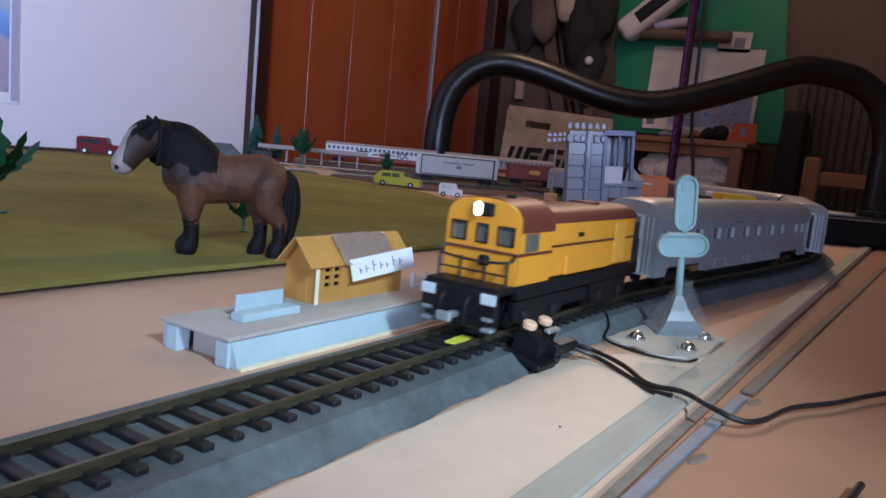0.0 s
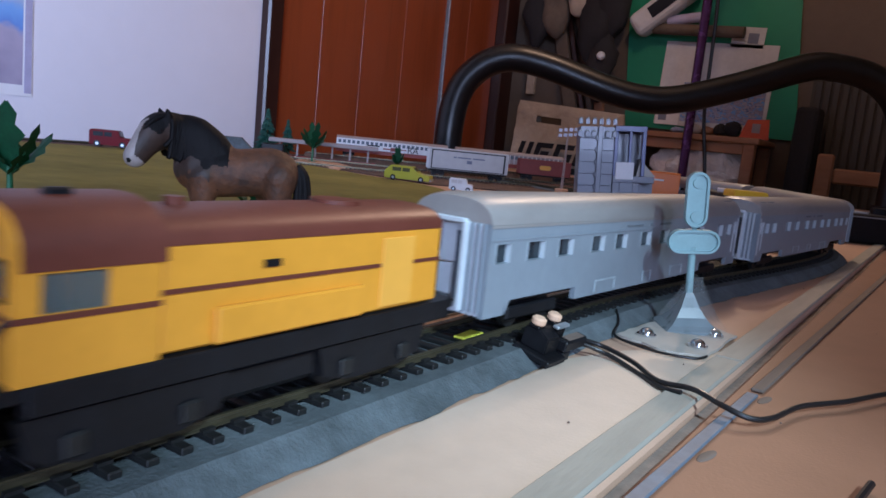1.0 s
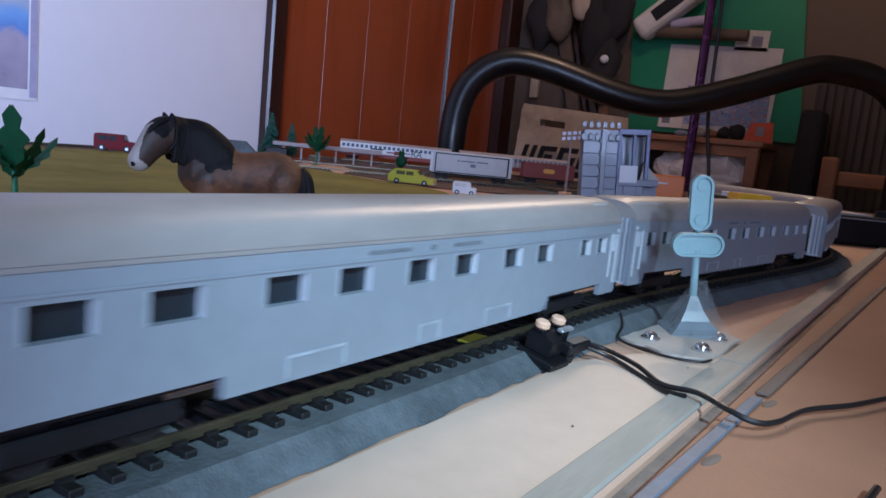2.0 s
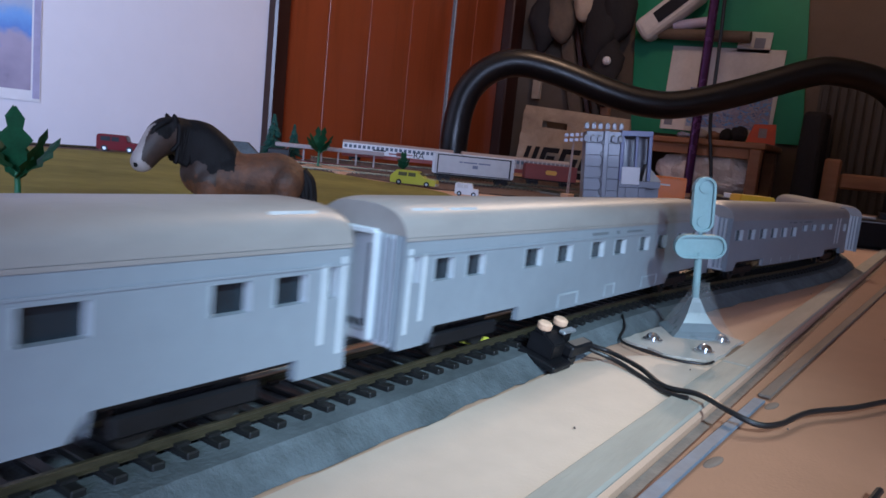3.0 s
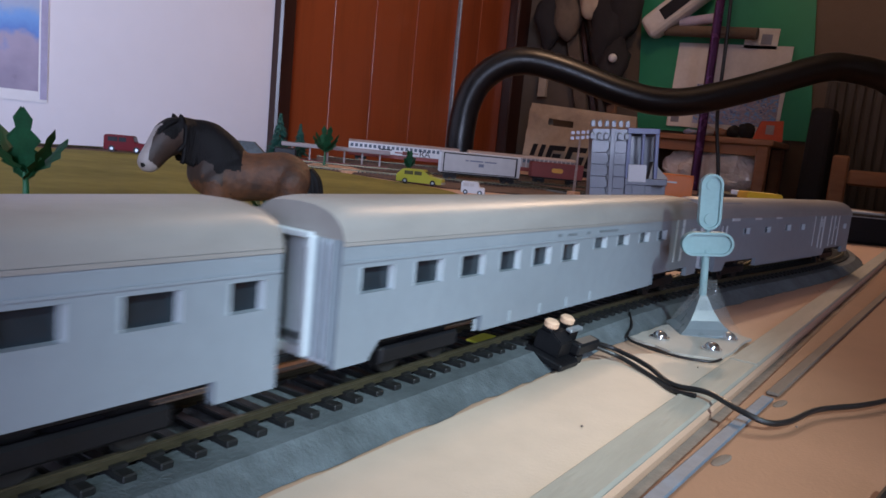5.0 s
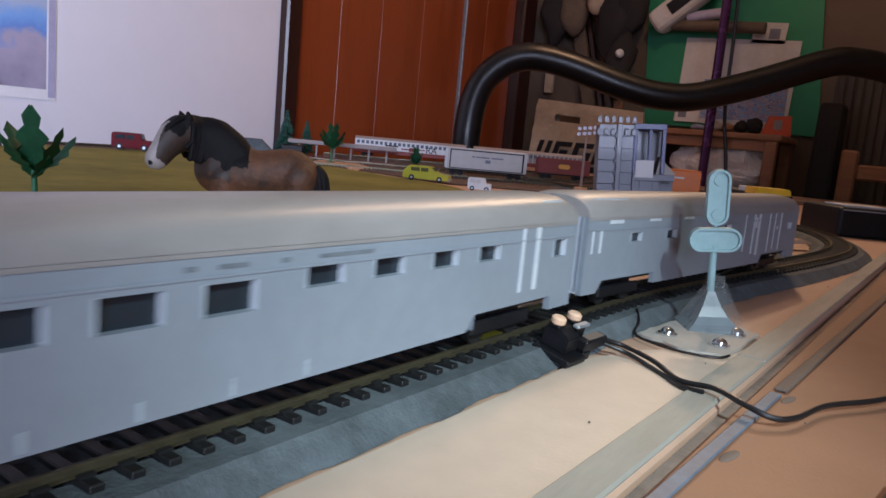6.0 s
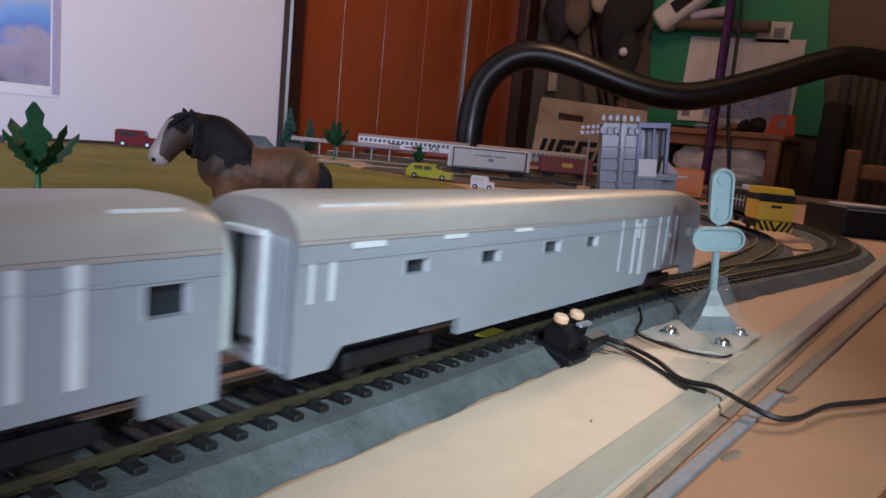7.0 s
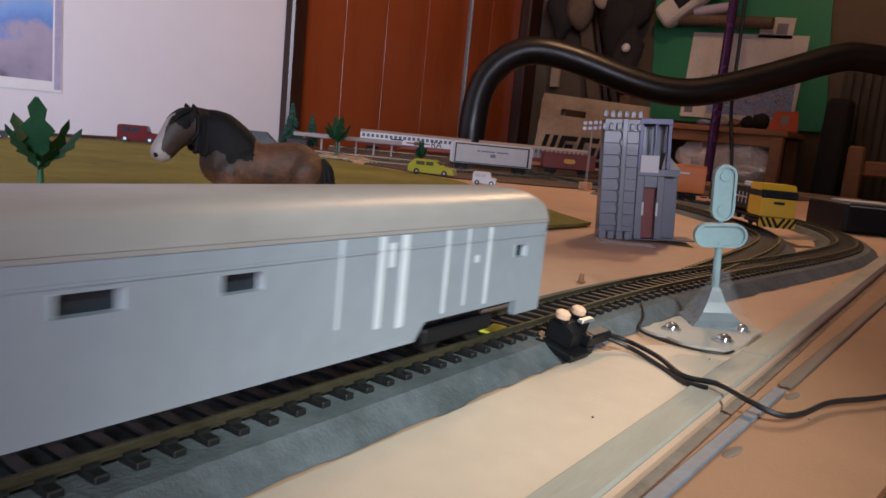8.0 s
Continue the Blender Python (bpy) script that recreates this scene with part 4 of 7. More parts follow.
# ---- ground cover ----
def grass_mat():
    """A slightly rucked green cloth mat inside the loop of track."""
    nx, ny = 130, 70
    def right(y):
        return 0.63 + 0.27 * min(1, (y - 0.289) / 0.33) + 0.16 * max(0, (y - 0.62) / 0.6)
    bm = new_bm()
    top, low = [], []
    for j in range(ny + 1):
        y = 0.2845 + (1.215 - 0.2845) * (j / ny) ** 1.5
        a, b = [], []
        for i in range(nx + 1):
            u = i / nx
            x = -1.2 + (right(y) + 1.2) * (1 - (1 - u) ** 1.0)
            z = 0.0045 + 0.0016 * noise.noise((x * 6, y * 9, 0.3)) + 0.0008 * noise.noise((x * 25, y * 25, 1.7))
            yy = y + (0.0025 * noise.noise((x * 9, 0.0, 5.0)) if j == 0 else 0)
            a.append(bm.verts.new((x, yy, z)))
            b.append(bm.verts.new((x, yy + (0.001 if j == 0 else 0), z - 0.0028)))
        top.append(a)
        low.append(b)
    for rows, flip in ((top, False), (low, True)):
        for p, q in zip(rows, rows[1:]):
            for i in range(nx):
                f = (p[i], p[i + 1], q[i + 1], q[i])
                bm.faces.new(f[::-1] if flip else f)
    for p, q in ((top[0], low[0]), (low[-1], top[-1])):
        for i in range(nx):
            bm.faces.new((q[i], q[i + 1], p[i + 1], p[i]))
    for i in (0, nx):
        for j in range(ny):
            bm.faces.new((top[j][i], top[j + 1][i], low[j + 1][i], low[j][i]))
    bmesh.ops.recalc_face_normals(bm, faces=bm.faces)
    solo("grass_mat", bm, M_MAT, "large olive-green cloth grass mat on the baseboard", "mat", smooth=True)


def ground_slab(name, outline, z, material, label, category="ground"):
    bm = new_bm()
    f = bm.faces.new([bm.verts.new((x, y, 0.0003)) for x, y in outline])
    up = bmesh.ops.extrude_face_region(bm, geom=[f])["geom"]
    bmesh.ops.translate(bm, vec=(0, 0, z), verts=[v for v in up if isinstance(v, bmesh.types.BMVert)])
    bmesh.ops.recalc_face_normals(bm, faces=bm.faces)
    return solo(name, bm, material, label, category, kind="structure")


# ---- horse figurine ----
def horse():
    """A toy pony, head towards +x, hooves on z = 0; built at 78 mm and remeshed smooth."""
    bm = new_bm()
    def limb(pts, rs, squash=1.0, seg=18):
        """A limb along points with rounded ends."""
        b = new_bm()
        line = [Vector(p) for p in curve_points(pts, 6)]
        rad = [float(np.interp(k, np.linspace(0, 1, len(rs)), rs)) for k in np.linspace(0, 1, len(line))]
        head_, tail_ = (line[0] - line[1]).normalized(), (line[-1] - line[-2]).normalized()
        r0, r1 = rad[0], rad[-1]
        line = [line[0] + head_ * r0 * math.sin(a) for a in (1.45, 1.1, 0.7, 0.35)] + line + [line[-1] + tail_ * r1 * math.sin(a) for a in (0.35, 0.7, 1.1, 1.45)]
        rad = [r0 * math.cos(a) for a in (1.45, 1.1, 0.7, 0.35)] + rad + [r1 * math.cos(a) for a in (0.35, 0.7, 1.1, 1.45)]
        tube(b, line, rad, seg)
        c = sum((Vector(p) for p in pts), Vector()) / len(pts)
        bmesh.ops.transform(b, matrix=Matrix.Translation(c) @ Matrix.Diagonal((1, squash, 1, 1)) @ Matrix.Translation(-c), verts=b.verts)
        me = bpy.data.meshes.new("tmp")
        b.to_mesh(me)
        b.free()
        bm.from_mesh(me)
        bpy.data.meshes.remove(me)
    # trunk: rump, barrel, chest
    limb([(-0.0500, 0, 0.0450), (-0.0430, 0, 0.0460), (-0.0250, 0, 0.0442), (-0.0100, 0, 0.0432), (0.0020, 0, 0.0445)], [0.0132, 0.0146, 0.0142, 0.0146, 0.0138], 0.90, 22)
    # neck and head
    limb([(-0.0100, 0, 0.0460), (-0.0020, 0, 0.0535), (0.0080, 0, 0.0610), (0.0165, 0, 0.0648)], [0.0150, 0.0158, 0.0146, 0.0108], 0.66)
    limb([(0.0205, 0, 0.0672), (0.0270, 0, 0.0625), (0.0325, 0, 0.0550), (0.0365, 0, 0.0490)], [0.0076, 0.0094, 0.0074, 0.0066], 0.74)
    limb([(0.0225, 0, 0.0610), (0.0250, 0, 0.0580)], [0.0062, 0.0056], 0.8)
    for s in (-1, 1):
        limb([(0.0205, s * 0.0040, 0.0712), (0.0222, s * 0.0050, 0.0748), (0.0230, s * 0.0054, 0.0770)], [0.0030, 0.0023, 0.0012], 0.85, 10)
    # legs
    for s, dx in ((-1, 0.0), (1, -0.002)):
        limb([(0.0000 + dx, s * 0.0060, 0.040), (0.0000 + dx, s * 0.0064, 0.029), (0.0000 + dx, s * 0.0064, 0.0205), (-0.0010 + dx, s * 0.0064, 0.0100), (0.0003 + dx, s * 0.0064, 0.0050)], [0.0104, 0.0080, 0.0052, 0.0044, 0.0060], 0.9)
        limb([(0.0008 + dx, s * 0.0064, 0.0055), (0.0018 + dx, s * 0.0064, 0.0030), (0.0022 + dx, s * 0.0064, 0.0020)], [0.0056, 0.0062, 0.0060])
    for s, dx in ((1, -0.004), (-1, 0.0085)):
        limb([(-0.0480 + dx * 0.3, s * 0.0056, 0.042), (-0.0480 + dx * 0.5, s * 0.0062, 0.031), (-0.0540 + dx, s * 0.0064, 0.0215), (-0.0545 + dx, s * 0.0064, 0.0100), (-0.0535 + dx, s * 0.0064, 0.0050)], [0.0126, 0.0096, 0.0056, 0.0046, 0.0060], 0.9)
        limb([(-0.0530 + dx, s * 0.0064, 0.0055), (-0.0520 + dx, s * 0.0064, 0.0030), (-0.0515 + dx, s * 0.0064, 0.0020)], [0.0056, 0.0062, 0.0060])
    me = bpy.data.meshes.new("horse_raw")
    bm.to_mesh(me)
    bm.free()
    raw = new("horse_raw", me)
    rem = raw.modifiers.new("remesh", "REMESH")
    rem.mode, rem.voxel_size = "VOXEL", 0.0009
    sm = raw.modifiers.new("smooth", "SMOOTH")
    sm.factor, sm.iterations = 0.5, 26
    done = bpy.data.meshes.new_from_object(raw.evaluated_get(bpy.context.evaluated_depsgraph_get()))
    bpy.data.objects.remove(raw)
    bm = new_bm()
    bm.from_mesh(done)
    bpy.data.meshes.remove(done)
    for f in bm.faces:
        c = f.calc_center_median()
        along = (c - Vector((0.0235, 0, 0.0672))).dot(Vector((0.56, 0, -0.828)))
        front = (c - Vector((0.0280, 0, 0.0612))).dot(Vector((0.828, 0, 0.56)))
        crest = (c - Vector((0.002, 0, 0.0565))).dot(Vector((-0.57, 0, 0.82)))
        ragged = 0.003 * noise.noise(c * 260)
        if c.x > 0.0215 and c.z > 0.042 and along > -0.012:
            pale = along > 0.0225 + ragged * 0.5 or (along > 0.001 and front > 0.0010 and abs(c.y) < 0.0016 + 0.12 * along)
            f.material_index = 2 if pale else 1 if along < 0.006 and front > -0.001 else 3
            if (c - Vector((0.0412, math.copysign(0.0030, c.y), 0.0470))).length < 0.0014:
                f.material_index = 1
        elif c.z < 0.0185 + 0.006 * noise.noise(c * 420) + 0.004 * noise.noise(c * 1100):
            f.material_index = 1
        elif -0.017 < c.x < 0.0260 and crest > -0.0055 + ragged and c.z > 0.0470 + ragged:
            f.material_index = 1
        elif c.x > -0.006 and c.z > 0.040 + ragged * 2:
            f.material_index = 3
        else:
            f.material_index = 0
        f.smooth = True
    # mane, forelock and tail in locks
    rnd = random.Random(4)
    def lock(pts, r0, r1):
        b0 = len(bm.faces)
        tube(bm, curve_points(pts, 4), [r0 + (r1 - r0) * k / ((len(pts) - 1) * 4) for k in range((len(pts) - 1) * 4 + 1)], 7)
        bm.faces.ensure_lookup_table()
        for f in bm.faces[b0:]:
            f.material_index, f.smooth = 1, True
    for k in range(60):
        u = k / 59
        crest = Vector((-0.0150 + 0.0350 * u, 0, 0.0570 + 0.0150 * math.sin(u * math.pi / 2) ** 0.9))
        for s in (-1, 1):
            fall = 0.021 + rnd.uniform(-0.004, 0.004) - 0.002 * u
            lock([crest + Vector((0, s * 0.0004, 0.0012)), crest + Vector((-0.0005, s * 0.0058, -0.0022)), crest + Vector((0.0008 + rnd.uniform(-0.0015, 0.0015), s * (0.0094 - 0.002 * u), -fall * 0.6)), crest + Vector((0.0022 + rnd.uniform(-0.002, 0.002), s * (0.0094 - 0.002 * u), -fall))], 0.0024, 0.0012)
    for k in range(7):
        y = (k - 3) * 0.0011
        lock([(0.0190, y * 0.6, 0.0722), (0.0255, y, 0.0725), (0.0318, y * 1.2, 0.0675), (0.0340, y * 0.9, 0.0625 + rnd.uniform(-0.001, 0.001))], 0.0022, 0.0008)
    for k in range(18):
        a = k * 2.4
        o = Vector((math.cos(a), math.sin(a), 0)) * 0.0036 * math.sqrt(k / 18)
        lock([Vector((-0.0600, 0, 0.0500)) + o * 0.4, Vector((-0.0640, 0, 0.0440)) + o, Vector((-0.0650, 0, 0.0270)) + o * 1.4, Vector((-0.0625 + rnd.uniform(-0.002, 0.002), 0, 0.0050 + rnd.uniform(0, 0.004))) + o * 1.2], 0.0030, 0.0012)
    for v in bm.verts:
        # the head looks a little aside
        u = min(1.0, max(0.0, (v.co.x - 0.006) / 0.016))
        v.co = Matrix.Translation((0.010, 0, 0)) @ Matrix.Rotation(radians(30) * u * u * (3 - 2 * u), 4, "Z") @ Matrix.Translation((-0.010, 0, 0)) @ v.co if v.co.z > 0.030 else v.co
        v.co = Vector((v.co.x * (0.96 if v.co.x > 0 else 0.80), v.co.y * 0.9, v.co.z * 0.905))
    solo("horse_figurine", bm, [M_COAT, M_MANE, M_BLAZE, M_DARKCOAT], "brown toy pony figurine with black mane and pale muzzle", "toy horse", pose(0.2505, 0.3245, 0.0048, 0, 0, 137))


# ---- platform with hut ----
def platform():
    p = thing("station_platform", pose(0.1465, 0.1640, 0), "pale blue plastic station platform with a grey top", "model platform")
    L, W, h = 0.142, 0.036, 0.0098
    part("deck", box(new_bm(), -0.0015, L, 0.003, W, h - 0.0014, h, 0.0003), M_PLATTOP, p)
    part("front_ramp", prism(new_bm(), [(0.0, 0.0), (0.0030, 0.0), (0.0046, h - 0.0016), (0.0034, h - 0.0016)], -L, 0.0, Matrix.Rotation(radians(90), 4, "Z")), M_PLATFORM, p)
    part("back_wall", box(new_bm(), 0, L, W - 0.0012, W, 0, h - 0.0015), M_PLATFORM, p)
    part("end_wall", box(new_bm(), 0.004, 0.0052, 0.0095, 0.026, 0.0, h - 0.0015), M_PLATTOP, p)
    for y in (0.0035, 0.0275):
        part("end_pier", box(new_bm(), -0.0012, 0.0038, y, y + 0.0058, 0, h - 0.0015, 0.0003), M_PLATFORM, p)
    part("step_edge", box(new_bm(), 0, L, -0.0012, 0.0, 0, 0.0011), M_CREAM, p)
    b = thing("bench", pose(0.173, 0.1815, h), "pale blue plastic platform bench", "bench")
    part("bench_back", box(new_bm(), -0.0105, 0.0105, 0.0028, 0.0040, 0.0, 0.0078, 0.0003), M_PLATFORM, b)
    part("bench_seat", box(new_bm(), -0.013, 0.013, -0.0035, 0.0027, 0.0, 0.0028, 0.0003), M_PLATFORM, b)
    # hut
    hu = thing("station_hut", pose(0.1995, 0.1840, h), "ochre plastic station hut under taped tan roof", "model building")
    L2, W2, e, r = 0.0525, 0.0160, 0.0148, 0.0240
    vents = [(0.0045 + 0.0052 * i, 0.0078 + 0.0052 * i, 0.0062 + 0.0028 * j, 0.0078 + 0.0028 * j) for i in range(2) for j in range(3)]
    for y, sgn in ((0.0, 1), (W2, -1)):
        bm = new_bm()
        xs = sorted({0.0, L2, *[v for w in vents for v in w[:2]]})
        zs = sorted({0.0, e, *[v for w in vents for v in w[2:]]})
        g = [[bm.verts.new((x, y, z)) for z in zs] for x in xs]
        fs = []
        for i in range(len(xs) - 1):
            for j in range(len(zs) - 1):
                mx, mz = (xs[i] + xs[i + 1]) / 2, (zs[j] + zs[j + 1]) / 2
                if not any(w[0] < mx < w[1] and w[2] < mz < w[3] for w in vents):
                    fs.append(bm.faces.new((g[i][j], g[i + 1][j], g[i + 1][j + 1], g[i][j + 1])))
        up = bmesh.ops.extrude_face_region(bm, geom=fs)["geom"]
        bmesh.ops.translate(bm, vec=(0, sgn * 0.001, 0), verts=[v for v in up if isinstance(v, bmesh.types.BMVert)])
        bmesh.ops.recalc_face_normals(bm, faces=bm.faces)
        part("hut_wall", bm, M_HUT, hu)
    turn = Matrix.Rotation(radians(90), 4, "Z")
    for x in (0.0, L2 - 0.001):
        part("gable", prism(new_bm(), [(0.001, 0), (W2 - 0.001, 0), (W2 - 0.001, e), (W2 / 2, r - 0.0008), (0.001, e)], -x - 0.001, -x, turn), M_HUT, hu)
    part("inner_box", box(new_bm(), 0.002, L2 - 0.002, 0.0025, W2 - 0.0025, 0.0, e - 0.001), M_BLACK, hu)
    part("hut_door", box(new_bm(), -0.0005, 0.0, 0.0045, 0.0100, 0.0002, 0.0115, 0.0001), M_HUT, hu)
    part("corner_post", box(new_bm(), -0.0008, 0.0010, -0.0008, 0.0, 0.0, e, 0.0002), M_CREAM, hu)
    for s in (-1, 1):
        a = math.atan2(r - e, W2 / 2)
        bm = box(new_bm(), -0.0045, L2 + 0.0045, 0, 0.0137, 0, 0.0009, 0.0002)
        m = Matrix.Translation((0, W2 / 2, r)) @ (Matrix.Rotation(-a, 4, "X") if s > 0 else Matrix.Rotation(math.pi, 4, "Z") @ Matrix.Translation((-L2, 0, 0)) @ Matrix.Rotation(-a, 4, "X"))
        bmesh.ops.transform(bm, matrix=m, verts=bm.verts)
        part("roof_slope", bm, M_HUT, hu)
        bm = new_bm()
        rows = []
        for i in range(17):
            x = 0.006 + 0.033 * i / 16
            rows.append([bm.verts.new((x, 0.0142 * j / 8, 0.0016 + 0.0007 * noise.noise((x * 220, j * 0.9, s)))) for j in range(9)])
        for p0, p1 in zip(rows, rows[1:]):
            for j in range(8):
                bm.faces.new((p0[j], p1[j], p1[j + 1], p0[j + 1]))
        bmesh.ops.solidify(bm, geom=bm.faces[:], thickness=0.0003)
        bmesh.ops.transform(bm, matrix=m, verts=bm.verts)
        shade(part("roof_tape", bm, M_HUTROOF, hu, "crinkled shiny clear tape over the roof"), 60)
    # paper sign with unreadable strokes
    sg = part("paper_sign", box(new_bm(), 0.0, 0.0385, -0.0004, 0.0, 0.0, 0.0085), M_PAPER, hu, "white paper sign with faint strokes")
    sg.matrix_basis = Matrix.Translation((0.0165, -0.0035, 0.0078)) @ pose(0, 0, 0, -14, -4.5, -2)
    rnd = random.Random(2)
    x = 0.0045
    while x < 0.032:
        hgt = rnd.choice((0.0022, 0.0028, 0.0042))
        part("stroke", box(new_bm(), x, x + 0.0005, -0.0006, -0.0004, 0.0024, 0.0024 + hgt), M_INK, sg)
        part("stroke", box(new_bm(), x, x + 0.0019, -0.0006, -0.0004, 0.0023 + hgt * 0.5, 0.0027 + hgt * 0.5), M_INK, sg)
        x += rnd.uniform(0.0034, 0.0046)
    # small pale fittings at the end of the platform
    for i, (x, y) in enumerate(((0.2625, 0.1850), (0.2690, 0.1830))):
        sm = thing("platform_trolley", pose(x, y, h), "tiny white plastic platform fitting", "model fitting", "white platform fittings")
        part("upright", box(new_bm(), -0.0005, 0.0005, -0.0008, 0.0008, 0, 0.0065, 0.0001), M_WHITE, sm)
        part("foot", box(new_bm(), 0.0006, 0.0035, -0.0008, 0.0008, 0, 0.0012, 0.0001), M_WHITE, sm)
        if i:
            part("crossbar", box(new_bm(), 0.0006, 0.0022, -0.0006, 0.0006, 0.003, 0.0042, 0.0001), M_WHITE, sm)


# ---- signal, sensor and cable ----
def stadium(bm, cx, cz, half, r, y0, y1, upright, n=12):
    pts = []
    for k in range(n + 1):
        a = -math.pi / 2 + math.pi * k / n
        pts.append((half + r * math.cos(a), r * math.sin(a)))
    for k in range(n + 1):
        a = math.pi / 2 + math.pi * k / n
        pts.append((-half + r * math.cos(a), r * math.sin(a)))
    pts = [(-z, x) if upright else (x, z) for x, z in pts]
    return prism(bm, [(cx + x, cz + z) for x, z in pts], y0, y1)


def rim(bm, cx, cz, half, r, y0, y1, upright, w):
    """A raised rim round a stadium-shaped plate."""
    n = 12
    def ring(rr):
        pts = [(half + rr * math.cos(-math.pi / 2 + math.pi * k / n), rr * math.sin(-math.pi / 2 + math.pi * k / n)) for k in range(n + 1)]
        pts += [(-half + rr * math.cos(math.pi / 2 + math.pi * k / n), rr * math.sin(math.pi / 2 + math.pi * k / n)) for k in range(n + 1)]
        return [(cx - z, cz + x) if upright else (cx + x, cz + z) for x, z in pts]
    o, i = ring(r), ring(r - w)
    lines = [[bm.verts.new((x, y, z)) for x, z in loop] for loop, y in ((o, y0), (o, y1), (i, y1), (i, y0))]
    m = len(o)
    for a, b in zip(lines, lines[1:] + lines[:1]):
        for k in range(m):
            bm.faces.new((a[k], a[(k + 1) % m], b[(k + 1) % m], b[k]))
    bmesh.ops.recalc_face_normals(bm, faces=bm.faces)
    return bm


def signal():
    s = thing("crossing_signal", pose(0.3235, 0.0843, 0.0), "blue-green plastic railway signal with two oval boards", "model signal")
    s.matrix_basis = pose(0.3235, 0.0843, 0.0023, 2.0, -4.5, -57)
    part("post", tube(new_bm(), [(0, 0, 0.008), (0, 0, 0.036)], 0.0016, 14), M_SIGNAL, s)
    for nm, cx, cz, half, r, up in (("oval_board", 0.0, 0.0385, 0.0058, 0.0051, False), ("oval_board", 0.0, 0.0565, 0.0072, 0.0046, True)):
        b = part(nm, stadium(new_bm(), cx, cz, half, r, -0.0012, 0.0012, up), M_SIGNAL, s)
        part("rim", rim(new_bm(), cx, cz, half, r, -0.0024, -0.0012, up, 0.0010), M_SIGNAL, b)
        if up:
            for dz in (-0.0072, 0.0072):
                part("lamp_recess", tube(new_bm(), [(cx, -0.0017, cz + dz), (cx, -0.0012, cz + dz)], 0.0023, 16), M_SIGNAL, b)
    part("hinge", tube(new_bm(), [(0, 0, 0.0435), (0, 0, 0.0465)], 0.0011, 10), M_SIGNAL, s)
    # flared base under clear film, three screws
    bm = new_bm()
    tube(bm, [(0, 0, 0.0), (0, 0, 0.0012), (0, 0, 0.003), (0, 0, 0.006), (0, 0, 0.010), (0, 0, 0.016)], [0.0165, 0.0165, 0.0125, 0.0088, 0.0055, 0.0022], 4)
    part("base_plate", bm, M_BASEGREY, s, "darker grey-blue flared base")
    film = tube(new_bm(), [(0.001, 0, 0.001), (0.001, 0, 0.005), (0.0015, 0, 0.011), (0.0022, 0, 0.019), (0.002, 0, 0.0235)], [0.0168, 0.0128, 0.0086, 0.0048, 0.0024], 14, caps=False)
    for v in film.verts:
        v.co += Vector((noise.noise(v.co * 260), noise.noise(v.co * 260 + Vector((5, 0, 0))), 0)) * 0.0030
    f = part("clear_film", film, M_CLEAR, s, "crumpled clear plastic film round the base")
    shade(f, 25)
    card = solo("base_card", card_sheet(), M_CARD, "torn off-white card under the signal", "card", pose(0.306, 0.0810, 0.0012, 0, 0, 0))
    for x, y in ((0.2925, 0.0915), (0.2935, 0.0710), (0.3190, 0.0712)):
        sc = thing("screw", pose(x, y, 0.0027), "shiny domed steel screw holding the signal base", "screw", "screws of the signal base")
        bm = ball(new_bm(), (0, 0, 0.0004), 0.0030, 0.0030, 0.0024, 16)
        shade(part("screw_head", bm, M_STEEL, sc), 60)
        part("washer", tube(new_bm(), [(0, 0, -0.0004), (0, 0, 0.0003)], 0.0040, 18), M_STEEL, sc)


def card_sheet():
    bm = new_bm()
    rnd = random.Random(9)
    corners = [Vector(p) for p in ((-0.022, 0.020, 0), (-0.030, -0.003, 0), (-0.024, -0.0165, 0), (0.024, -0.0165, 0), (0.035, 0.000, 0), (0.018, 0.017, 0))]
    outline = []
    for a, b in zip(corners, corners[1:] + corners[:1]):
        for k in range(6):
            p = a.lerp(b, k / 6)
            outline.append((p.x + rnd.uniform(-0.0007, 0.0007), p.y + rnd.uniform(-0.0004, 0.0007)))
    f = bm.faces.new([bm.verts.new((x, y, 0)) for x, y in outline])
    up = bmesh.ops.extrude_face_region(bm, geom=[f])["geom"]
    bmesh.ops.translate(bm, vec=(0, 0, 0.0010), verts=[v for v in up if isinstance(v, bmesh.types.BMVert)])
    bmesh.ops.recalc_face_normals(bm, faces=bm.faces)
    return bm


